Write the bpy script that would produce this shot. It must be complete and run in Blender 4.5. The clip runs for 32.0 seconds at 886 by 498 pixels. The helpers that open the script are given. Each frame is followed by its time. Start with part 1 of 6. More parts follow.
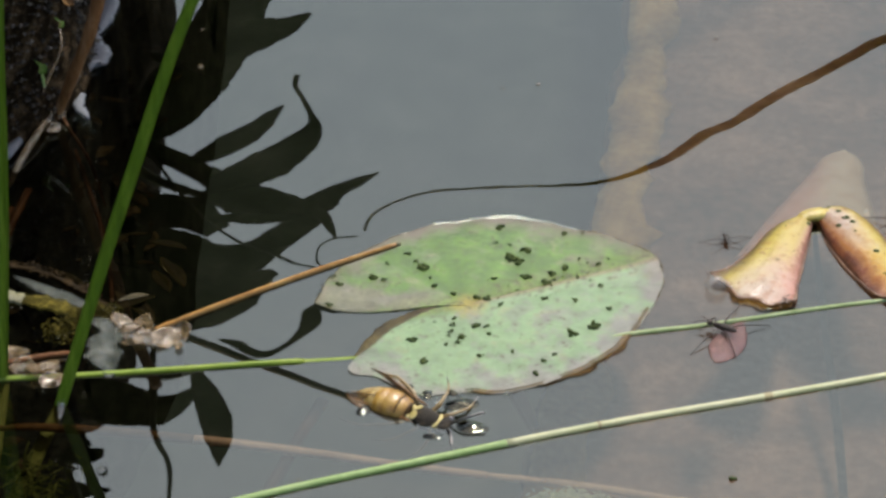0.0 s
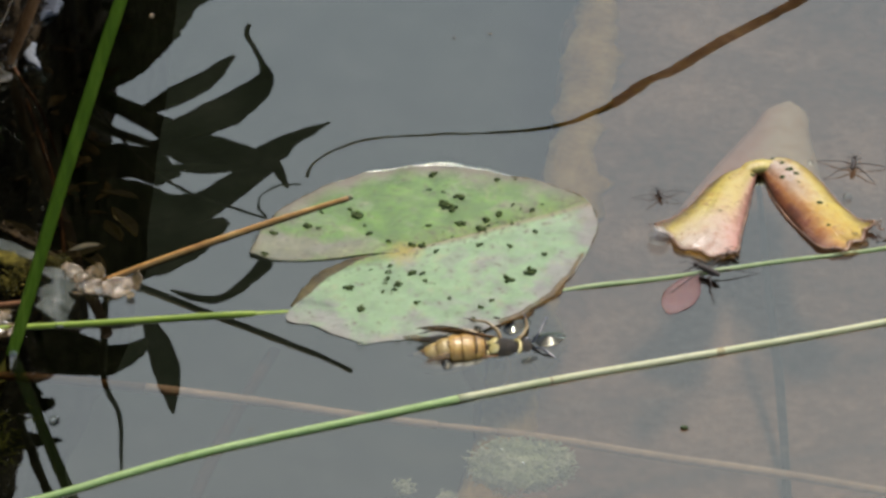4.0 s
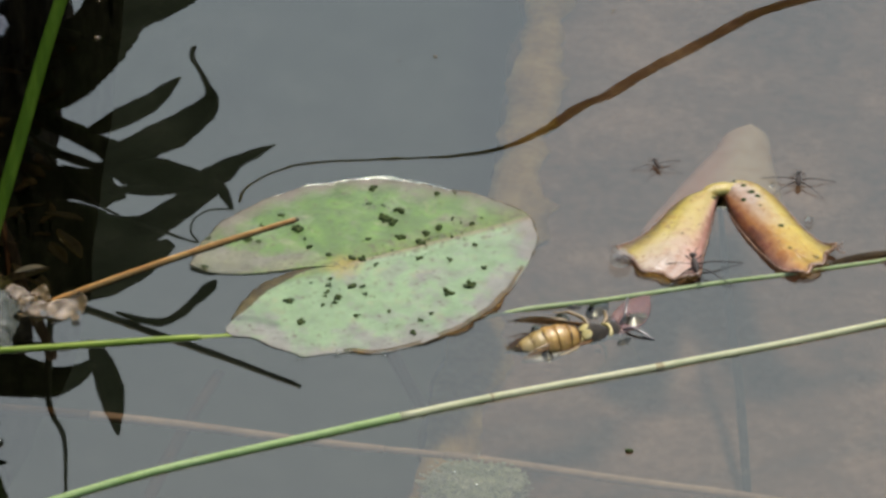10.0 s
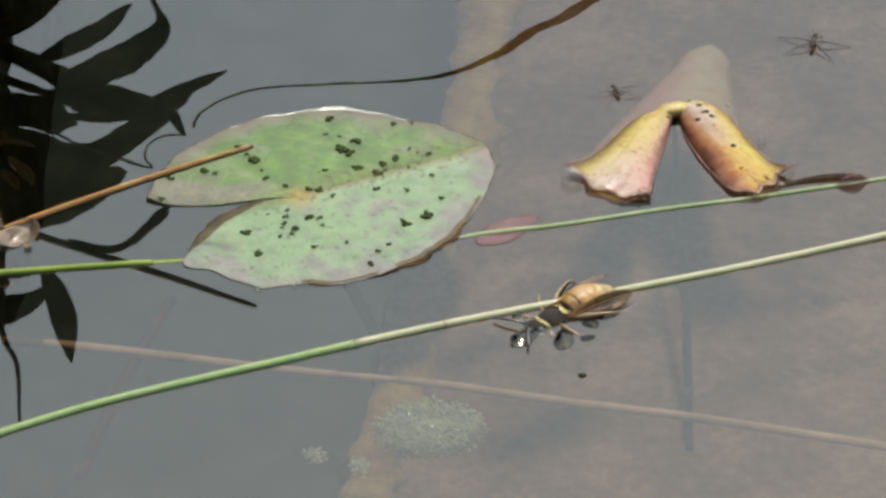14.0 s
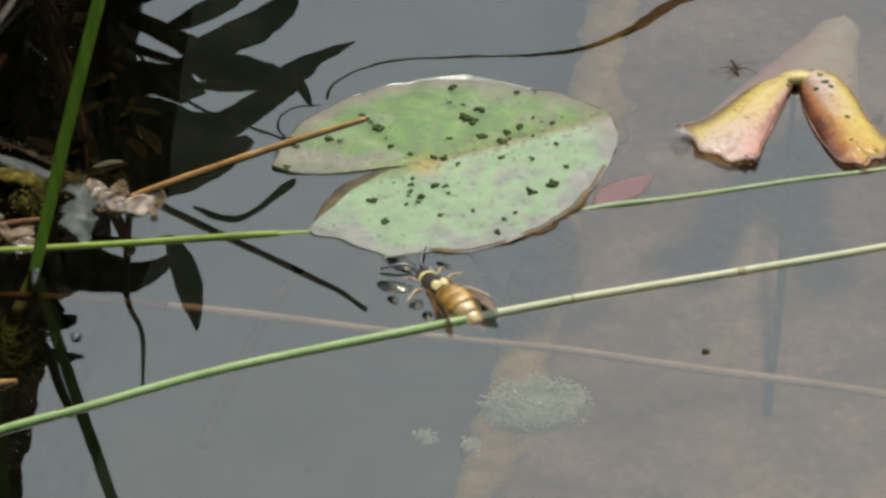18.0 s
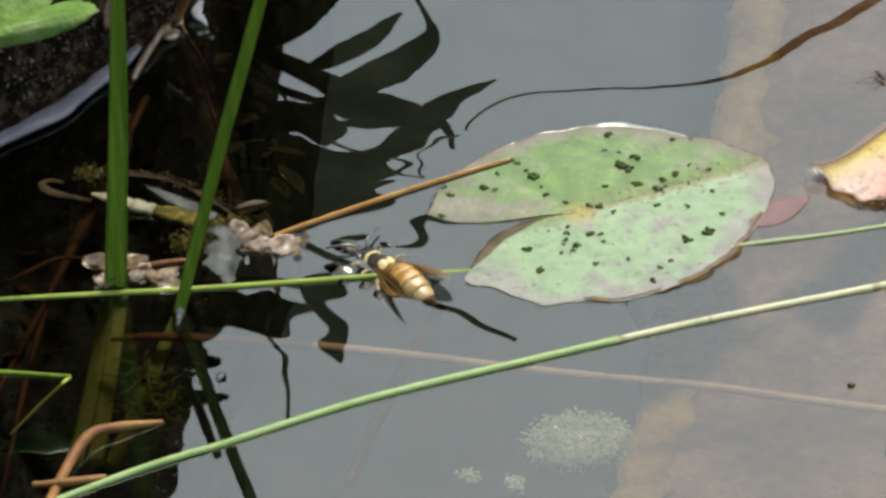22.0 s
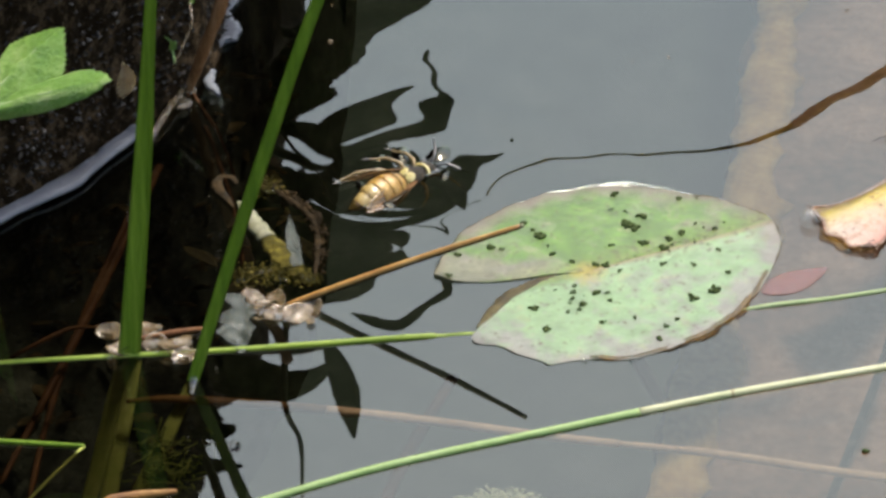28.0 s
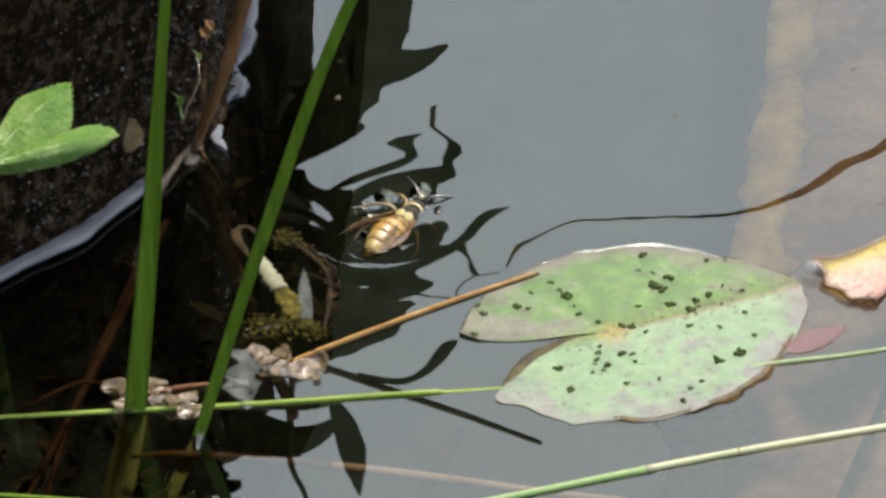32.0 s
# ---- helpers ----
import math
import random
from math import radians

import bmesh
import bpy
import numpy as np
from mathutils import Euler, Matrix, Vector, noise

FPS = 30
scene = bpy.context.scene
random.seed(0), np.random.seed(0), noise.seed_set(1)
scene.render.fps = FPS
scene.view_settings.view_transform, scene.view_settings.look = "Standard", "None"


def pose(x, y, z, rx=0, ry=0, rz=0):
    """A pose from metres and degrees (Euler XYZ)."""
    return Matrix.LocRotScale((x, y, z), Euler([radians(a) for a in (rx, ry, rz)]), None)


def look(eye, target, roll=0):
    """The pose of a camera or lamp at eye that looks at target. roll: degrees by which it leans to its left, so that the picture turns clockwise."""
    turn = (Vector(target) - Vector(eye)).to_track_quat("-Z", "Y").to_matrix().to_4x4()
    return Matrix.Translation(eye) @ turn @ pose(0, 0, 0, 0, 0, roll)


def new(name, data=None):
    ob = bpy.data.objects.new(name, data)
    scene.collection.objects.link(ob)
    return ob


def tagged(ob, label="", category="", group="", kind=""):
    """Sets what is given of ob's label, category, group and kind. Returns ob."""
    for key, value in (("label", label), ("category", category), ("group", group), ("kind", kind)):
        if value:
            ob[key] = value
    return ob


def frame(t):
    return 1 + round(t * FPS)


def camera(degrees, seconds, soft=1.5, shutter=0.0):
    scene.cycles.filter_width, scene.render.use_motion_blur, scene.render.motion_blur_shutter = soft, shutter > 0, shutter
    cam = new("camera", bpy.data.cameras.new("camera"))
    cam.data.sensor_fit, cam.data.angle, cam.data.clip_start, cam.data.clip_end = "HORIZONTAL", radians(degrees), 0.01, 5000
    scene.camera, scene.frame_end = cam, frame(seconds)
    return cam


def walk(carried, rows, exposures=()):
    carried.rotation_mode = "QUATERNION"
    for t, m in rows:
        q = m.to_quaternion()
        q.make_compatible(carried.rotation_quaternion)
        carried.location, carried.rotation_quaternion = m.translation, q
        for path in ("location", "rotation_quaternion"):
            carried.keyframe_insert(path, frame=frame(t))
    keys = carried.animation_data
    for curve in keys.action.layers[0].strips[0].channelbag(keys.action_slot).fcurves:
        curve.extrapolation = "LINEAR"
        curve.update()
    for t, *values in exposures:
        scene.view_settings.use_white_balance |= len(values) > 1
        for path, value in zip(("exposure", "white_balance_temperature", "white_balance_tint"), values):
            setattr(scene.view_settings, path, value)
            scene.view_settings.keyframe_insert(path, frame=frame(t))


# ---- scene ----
# A wasp swimming across a garden pond: lily pad, fallen petals, reeds and a soil bank. The picture is about 17 cm wide.
cam = camera(10.0, 32.0, soft=3.0)
EYE = (0.0, -0.80917, 0.52548)
PATH = [
    (0, 57.336, 0.385, 0.877), (0.5, 57.331, 0.338, 0.847), (1, 57.208, 0.294, 0.659), (1.5, 57.065, 0.269, 0.606), (2, 56.952, 0.260, 0.699),
    (2.5, 57.062, 0.259, 0.871), (3, 57.091, 0.221, 0.585), (3.5, 56.940, 0.195, 0.222), (4, 56.762, 0.117, 0.399), (4.5, 56.680, 0.135, 0.262),
    (6.5, 56.771, -0.310, 0.624), (7, 56.711, -0.367, 0.386), (7.5, 56.851, -0.347, 0.688), (8, 56.888, -0.358, 0.630), (8.5, 57.097, -0.373, 0.489),
    (9, 57.045, -0.403, 0.226), (9.5, 57.150, -0.322, 0.050), (10, 57.019, -0.310, -0.064), (10.5, 56.874, -0.301, -0.268), (11, 56.822, -0.299, -0.352),
    (11.5, 56.978, -0.303, -0.876), (12, 57.127, -0.312, -0.823), (12.5, 56.919, -0.320, -0.911), (13, 56.808, -0.382, -0.653), (13.5, 56.178, -0.327, -0.825),
    (14, 56.174, -0.327, -0.697), (14.5, 55.973, -0.324, -0.558), (16.5, 56.325, -0.329, 0.277), (17, 56.204, -0.279, 0.296), (17.5, 55.802, -0.334, 1.112),
    (18, 55.863, -0.240, 0.951), (18.5, 55.915, -0.102, 1.289), (19, 55.786, 0.012, 0.900), (19.5, 55.706, 0.167, 1.337), (20, 55.426, 0.305, 1.333),
    (20.5, 55.232, 0.419, 1.371), (21, 56.142, 0.711, 2.075), (21.5, 55.933, 0.825, 2.038), (22, 56.295, 1.165, 1.963), (22.5, 56.171, 1.339, 2.131),
    (23, 56.376, 1.020, 2.446), (23.5, 56.410, 0.943, 2.156), (24, 56.463, 1.274, 2.402), (24.5, 56.597, 0.956, 2.600), (26.5, 56.619, 1.736, 1.918),
    (27, 56.763, 1.661, 1.910), (27.5, 56.913, 1.479, 2.314), (28, 57.060, 1.485, 1.932), (28.5, 57.086, 1.512, 1.739), (29, 57.303, 1.380, 2.038),
    (29.5, 57.434, 1.514, 1.805), (30, 57.433, 1.408, 1.888), (30.5, 57.597, 1.531, 1.829), (31, 57.351, 1.476, 1.754), (31.5, 57.572, 1.363, 1.770),
    (32, 57.706, 1.309, 2.131),
]
walk(cam, [(t, pose(*EYE, rx, ry, rz)) for t, rx, ry, rz in PATH], exposures=[(0, 1.47, 6850, 10), (8, 1.31, 6850, 10), (14, 1.39, 6850, 10), (17, 1.40, 6850, 10), (19, 1.43, 6850, 10), (20, 1.45, 6850, 10), (21, 1.60, 6850, 10), (23, 1.77, 6850, 10), (27, 1.84, 6850, 10), (32, 1.85, 6850, 10)])

# ---- light ----
SUN_AZ, SUN_EL = 24.0, 67.0  # degrees to the right of +y, above the horizon
world = bpy.data.worlds.new("sky")
scene.world = world
world.use_nodes = True
sky = world.node_tree.nodes.new("ShaderNodeTexSky")
sky.sky_type = "NISHITA"
sky.sun_disc = False
sky.sun_elevation, sky.sun_rotation = radians(SUN_EL), radians(SUN_AZ)
sky.air_density, sky.dust_density, sky.ozone_density, sky.altitude = 1.0, 4.0, 1.2, 100
background = world.node_tree.nodes["Background"]
background.inputs["Strength"].default_value = 0.15
world.node_tree.links.new(sky.outputs[0], background.inputs["Color"])
sun = new("sun", bpy.data.lights.new("sun", "SUN"))
sun.data.energy, sun.data.angle, sun.data.color = 2.0, radians(6.0), (1.0, 0.98, 0.94)
sun_way = Vector((math.sin(radians(SUN_AZ)) * math.cos(radians(SUN_EL)), math.cos(radians(SUN_AZ)) * math.cos(radians(SUN_EL)), math.sin(radians(SUN_EL))))
sun.matrix_world = look(sun_way * 3, (0, 0, 0))


# ---- materials ----
def nodes_of(name):
    m = bpy.data.materials.new(name)
    m.use_nodes = True
    return m, m.node_tree.nodes, m.node_tree.links


def ramp_of(nodes, stops):
    r = nodes.new("ShaderNodeValToRGB")
    while len(r.color_ramp.elements) < len(stops):
        r.color_ramp.elements.new(0.5)
    for e, (p, c) in zip(r.color_ramp.elements, stops):
        e.position, e.color = p, (*c, 1)
    return r


def noise_of(nodes, links, vec, scale, detail=4.0, rough=0.6):
    n = nodes.new("ShaderNodeTexNoise")
    n.inputs["Scale"].default_value, n.inputs["Detail"].default_value, n.inputs["Roughness"].default_value = scale, detail, rough
    links.new(vec, n.inputs["Vector"])
    return n.outputs["Fac"]


def math_of(nodes, links, op, a, b=None):
    n = nodes.new("ShaderNodeMath")
    n.operation = op
    for k, v in enumerate((a, b)):
        if v is None:
            continue
        if isinstance(v, (int, float)):
            n.inputs[k].default_value = v
        else:
            links.new(v, n.inputs[k])
    return n.outputs[0]


def mix_of(nodes, links, fac, a, b, kind="MIX"):
    n = nodes.new("ShaderNodeMix")
    n.data_type, n.blend_type = "RGBA", kind
    for v, socket in ((fac, n.inputs[0]), (a, n.inputs[6]), (b, n.inputs[7])):
        if isinstance(v, (int, float)):
            socket.default_value = v
        elif isinstance(v, tuple):
            socket.default_value = (*v, 1)
        else:
            links.new(v, socket)
    return n.outputs[2]


def finish(m, nodes, links, colour, rough=0.6, bump=0.0, bump_from=None, bump_depth=0.0005, gloss=0.5, thin=0.0, clear=0.0, coat=0.0):
    """Joins a colour, a relief and a gloss into the surface. thin: the share of light let through; clear: the share seen through."""
    shader = nodes["Principled BSDF"]
    links.new(colour, shader.inputs["Base Color"])
    if isinstance(rough, (int, float)):
        shader.inputs["Roughness"].default_value = rough
    else:
        links.new(rough, shader.inputs["Roughness"])
    shader.inputs["Specular IOR Level"].default_value = gloss
    shader.inputs["Coat Weight"].default_value = coat
    shader.inputs["Coat Roughness"].default_value = 0.12
    if bump and bump_from is not None:
        b = nodes.new("ShaderNodeBump")
        b.inputs["Strength"].default_value, b.inputs["Distance"].default_value = bump, bump_depth
        links.new(bump_from, b.inputs["Height"])
        links.new(b.outputs[0], shader.inputs["Normal"])
    out = shader.outputs[0]
    if thin:
        t = nodes.new("ShaderNodeBsdfTranslucent")
        links.new(colour, t.inputs["Color"])
        mx = nodes.new("ShaderNodeMixShader")
        mx.inputs[0].default_value = thin
        links.new(out, mx.inputs[1])
        links.new(t.outputs[0], mx.inputs[2])
        out = mx.outputs[0]
    if clear:
        t = nodes.new("ShaderNodeBsdfTransparent")
        mx = nodes.new("ShaderNodeMixShader")
        mx.inputs[0].default_value = clear
        links.new(out, mx.inputs[1])
        links.new(t.outputs[0], mx.inputs[2])
        out = mx.outputs[0]
    links.new(out, nodes["Material Output"].inputs["Surface"])
    return m


def stuff(name, dark, mid, light, scale, fine, rough=0.6, bump=0.4, depth=0.0003, gloss=0.5, thin=0.0, clear=0.0, coat=0.0, stretch=None):
    """A surface of three tones with patches of one size and grain of another."""
    m, nodes, links = nodes_of(name)
    tc = nodes.new("ShaderNodeTexCoord").outputs["Object"]
    if stretch:
        mp = nodes.new("ShaderNodeMapping")
        mp.inputs["Scale"].default_value = stretch
        links.new(tc, mp.inputs[0])
        tc = mp.outputs[0]
    big, small = noise_of(nodes, links, tc, scale, 5), noise_of(nodes, links, tc, fine, 4, 0.7)
    tone = math_of(nodes, links, "ADD", math_of(nodes, links, "MULTIPLY", big, 0.7), math_of(nodes, links, "MULTIPLY", small, 0.3))
    colour = ramp_of(nodes, [(0.32, dark), (0.5, mid), (0.68, light)])
    links.new(tone, colour.inputs[0])
    return finish(m, nodes, links, colour.outputs[0], rough, bump, small, depth, gloss, thin, clear, coat)


def water_material(name, tint, index=1.62, waves=False, rough=0.15, bend=1.33, shine=1.0):
    m, nodes, links = nodes_of(name)
    # a mirror at its surface over murky water that swallows part of the light
    fresnel = nodes.new("ShaderNodeFresnel")
    fresnel.inputs["IOR"].default_value = index
    below, above, mx = nodes.new("ShaderNodeBsdfRefraction"), nodes.new("ShaderNodeBsdfGlossy"), nodes.new("ShaderNodeMixShader")
    below.inputs["IOR"].default_value, below.inputs["Roughness"].default_value = bend, 0.0
    below.inputs["Color"].default_value = (*tint, 1)
    above.inputs["Roughness"].default_value = 0.0 if waves else rough
    above.inputs["Color"].default_value = (0.92 * shine, 0.98 * shine, 0.84 * shine, 1)
    if waves:
        tc = nodes.new("ShaderNodeTexCoord").outputs["Object"]
        swell = noise_of(nodes, links, tc, 22, 1, 0.4)
        chop = noise_of(nodes, links, tc, 70, 2, 0.5)
        # rings round the swimming insect
        stirred = nodes.new("ShaderNodeTexCoord")
        stirred.name = "stirred"
        sep = nodes.new("ShaderNodeSeparateXYZ")
        links.new(stirred.outputs["Object"], sep.inputs[0])
        dx, dy = sep.outputs[0], sep.outputs[1]
        far = math_of(nodes, links, "SQRT", math_of(nodes, links, "ADD", math_of(nodes, links, "MULTIPLY", dx, dx), math_of(nodes, links, "MULTIPLY", dy, dy)))
        bent = math_of(nodes, links, "ADD", math_of(nodes, links, "MULTIPLY", far, 520.0), math_of(nodes, links, "MULTIPLY", swell, 9.0))
        ring = math_of(nodes, links, "SINE", bent)
        fade = math_of(nodes, links, "POWER", 2.718, math_of(nodes, links, "MULTIPLY", math_of(nodes, links, "MULTIPLY", far, far), -1000.0))
        h = math_of(nodes, links, "ADD", math_of(nodes, links, "MULTIPLY", swell, 0.00006), math_of(nodes, links, "MULTIPLY", chop, 0.000014))
        h = math_of(nodes, links, "ADD", h, math_of(nodes, links, "MULTIPLY", math_of(nodes, links, "MULTIPLY", ring, fade), 0.000036))
        b = nodes.new("ShaderNodeBump")
        b.inputs["Strength"].default_value, b.inputs["Distance"].default_value = 1.0, 1.0
        links.new(h, b.inputs["Height"])
        for o in (fresnel, below, above):
            links.new(b.outputs[0], o.inputs["Normal"])
    for k, o in enumerate((fresnel, below, above)):
        links.new(o.outputs[0], mx.inputs[k])
    links.new(mx.outputs[0], nodes["Material Output"].inputs["Surface"])
    return m


def band(nodes, links, value, lo, hi, out_lo=0.0, out_hi=1.0):
    n = nodes.new("ShaderNodeMapRange")
    for key, v in (("From Min", lo), ("From Max", hi), ("To Min", out_lo), ("To Max", out_hi)):
        n.inputs[key].default_value = v
    links.new(value, n.inputs["Value"])
    return n.outputs[0]


def pad_material():
    m, nodes, links = nodes_of("lily_pad")
    tc = nodes.new("ShaderNodeTexCoord").outputs["Object"]
    reach = nodes.new("ShaderNodeAttribute")
    reach.attribute_name = "reach"
    reach = reach.outputs["Fac"]
    sep = nodes.new("ShaderNodeSeparateXYZ")
    links.new(tc, sep.inputs[0])
    x, y = sep.outputs[0], sep.outputs[1]
    mul = lambda a, b: math_of(nodes, links, "MULTIPLY", a, b)  # noqa: E731
    add = lambda a, b: math_of(nodes, links, "ADD", a, b)  # noqa: E731
    big, mid, fine = noise_of(nodes, links, tc, 90, 4), noise_of(nodes, links, tc, 300, 6, 0.75), noise_of(nodes, links, tc, 1800, 3)
    green = ramp_of(nodes, [(0.32, (0.020, 0.043, 0.004)), (0.45, (0.035, 0.078, 0.008)), (0.56, (0.053, 0.114, 0.012)), (0.70, (0.088, 0.142, 0.024))])
    links.new(add(mul(mid, 0.6), mul(big, 0.4)), green.inputs[0])
    # the half before the midrib is paler, its sheen painted into the colour
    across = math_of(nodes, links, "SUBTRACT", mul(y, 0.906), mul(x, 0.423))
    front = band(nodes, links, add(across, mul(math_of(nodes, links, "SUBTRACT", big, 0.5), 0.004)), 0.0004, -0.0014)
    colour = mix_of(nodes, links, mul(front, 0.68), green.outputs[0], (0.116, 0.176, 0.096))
    # pale lavender withered patches with ragged outlines, crowding towards the rim, the lobes' ends and the notch
    out = math_of(nodes, links, "POWER", reach, 4.0)
    patch = add(noise_of(nodes, links, tc, 95, 6, 0.62), mul(out, add(mul(front, 0.07), 0.10)))
    patch = add(patch, add(band(nodes, links, x, -0.012, -0.028, 0.0, 0.10), band(nodes, links, y, -0.017, -0.028, 0.0, 0.07)))
    beside = mul(band(nodes, links, math_of(nodes, links, "ABSOLUTE", y), 0.0052, 0.0022, 0.0, 0.20), band(nodes, links, x, -0.004, -0.010))
    patch = add(patch, beside)
    colour = mix_of(nodes, links, mul(band(nodes, links, add(patch, mul(math_of(nodes, links, "SUBTRACT", fine, 0.5), 0.05)), 0.555, 0.69), 0.80), colour, mix_of(nodes, links, math_of(nodes, links, "SUBTRACT", 1.0, front), mix_of(nodes, links, band(nodes, links, mid, 0.35, 0.65), (0.078, 0.068, 0.062), (0.130, 0.119, 0.115)), mix_of(nodes, links, band(nodes, links, mid, 0.35, 0.65), (0.052, 0.044, 0.028), (0.100, 0.088, 0.068))))
    colour = mix_of(nodes, links, mul(band(nodes, links, noise_of(nodes, links, tc, 210, 6, 0.7), 0.56, 0.64), 0.6), colour, (0.115, 0.125, 0.060))
    spread = mul(band(nodes, links, noise_of(nodes, links, tc, 150, 5, 0.55), 0.555, 0.585), band(nodes, links, front, 0.0, 1.0, 0.22, 0.42))
    colour = mix_of(nodes, links, spread, colour, (0.104, 0.098, 0.090))
    mottle = band(nodes, links, noise_of(nodes, links, tc, 230, 5, 0.6), 0.36, 0.64, 0.80, 1.16)
    colour = mix_of(nodes, links, 1.0, colour, mottle, "MULTIPLY")
    # brown rim
    worn = add(reach, mul(math_of(nodes, links, "SUBTRACT", mid, 0.5), 0.22))
    colour = mix_of(nodes, links, mul(band(nodes, links, worn, 0.94, 1.02, 0.0, 0.75), band(nodes, links, front, 0.0, 1.0, 1.0, 0.35)), colour, (0.0654, 0.049, 0.0267))
    # browned far rim, yellower strip beside the midrib
    back = mul(band(nodes, links, worn, 0.84, 0.99), band(nodes, links, y, 0.004, 0.018))
    colour = mix_of(nodes, links, mul(back, 0.75), colour, (0.068, 0.052, 0.038))
    strip = mul(band(nodes, links, across, 0.007, 0.001), band(nodes, links, across, -0.0005, 0.0005))
    colour = mix_of(nodes, links, mul(mul(strip, mid), 0.9), colour, (0.085, 0.112, 0.012))
    # yellow heart where the stalk joins, a brownish line of specks along the midrib
    far = math_of(nodes, links, "SQRT", add(mul(x, x), mul(y, y)))
    heart = add(far, mul(math_of(nodes, links, "SUBTRACT", mid, 0.5), 0.010))
    colour = mix_of(nodes, links, band(nodes, links, heart, 0.001, 0.0045, 0.85, 0.0), colour, (0.157, 0.124, 0.016))
    ahead = add(mul(x, 0.906), mul(y, 0.423))
    rib = mul(band(nodes, links, math_of(nodes, links, "ABSOLUTE", across), 0.0003, 0.0008, 1.0, 0.0), band(nodes, links, ahead, 0.0, 0.002))
    colour = mix_of(nodes, links, mul(rib, 0.6), colour, (0.111, 0.0817, 0.0427))
    near = band(nodes, links, math_of(nodes, links, "ABSOLUTE", math_of(nodes, links, "SUBTRACT", across, 0.002)), 0.0, 0.006, 0.10, 0.0)
    speck = add(noise_of(nodes, links, tc, 620, 3), near)
    colour = mix_of(nodes, links, mul(band(nodes, links, speck, 0.605, 0.66), 0.6), colour, (0.0327, 0.0249, 0.00963))
    # radiating veins
    turn = math_of(nodes, links, "ARCTAN2", y, x)
    vein = band(nodes, links, math_of(nodes, links, "ABSOLUTE", math_of(nodes, links, "SINE", mul(turn, 9.0))), 0.0, 0.10, 0.07, 0.0)
    colour = mix_of(nodes, links, vein, colour, (0.111, 0.105, 0.0533))
    relief = add(mul(vein, 2.2), add(mul(mid, 1.3), mul(fine, 0.4)))
    rough = band(nodes, links, mid, 0.3, 0.7, 0.32, 0.55)
    return finish(m, nodes, links, colour, rough, 0.45, relief, 0.0004, 0.34, thin=0.12)


def petal_material(name, stops, clear=0.0):
    """A withering petal: colours along its length, blotches and a thin skin that lets light through."""
    m, nodes, links = nodes_of(name)
    tc = nodes.new("ShaderNodeTexCoord").outputs["Object"]
    sep = nodes.new("ShaderNodeSeparateXYZ")
    links.new(tc, sep.inputs[0])
    fine = noise_of(nodes, links, tc, 420, 5, 0.7)
    run = math_of(nodes, links, "ADD", math_of(nodes, links, "MULTIPLY", sep.outputs[1], 75.0), 0.5)
    run = math_of(nodes, links, "ADD", run, math_of(nodes, links, "MULTIPLY", math_of(nodes, links, "SUBTRACT", fine, 0.5), 0.5))
    r = ramp_of(nodes, stops)
    links.new(run, r.inputs[0])
    colour = r.outputs[0]
    blotch = band(nodes, links, noise_of(nodes, links, tc, 190, 6, 0.7), 0.46, 0.68)
    colour = mix_of(nodes, links, math_of(nodes, links, "MULTIPLY", blotch, 0.55), colour, mix_of(nodes, links, 1.0, colour, (0.72, 0.52, 0.30), "MULTIPLY"))
    return finish(m, nodes, links, colour, 0.4, 0.8, fine, 0.0005, 0.5, thin=0.25, clear=clear)


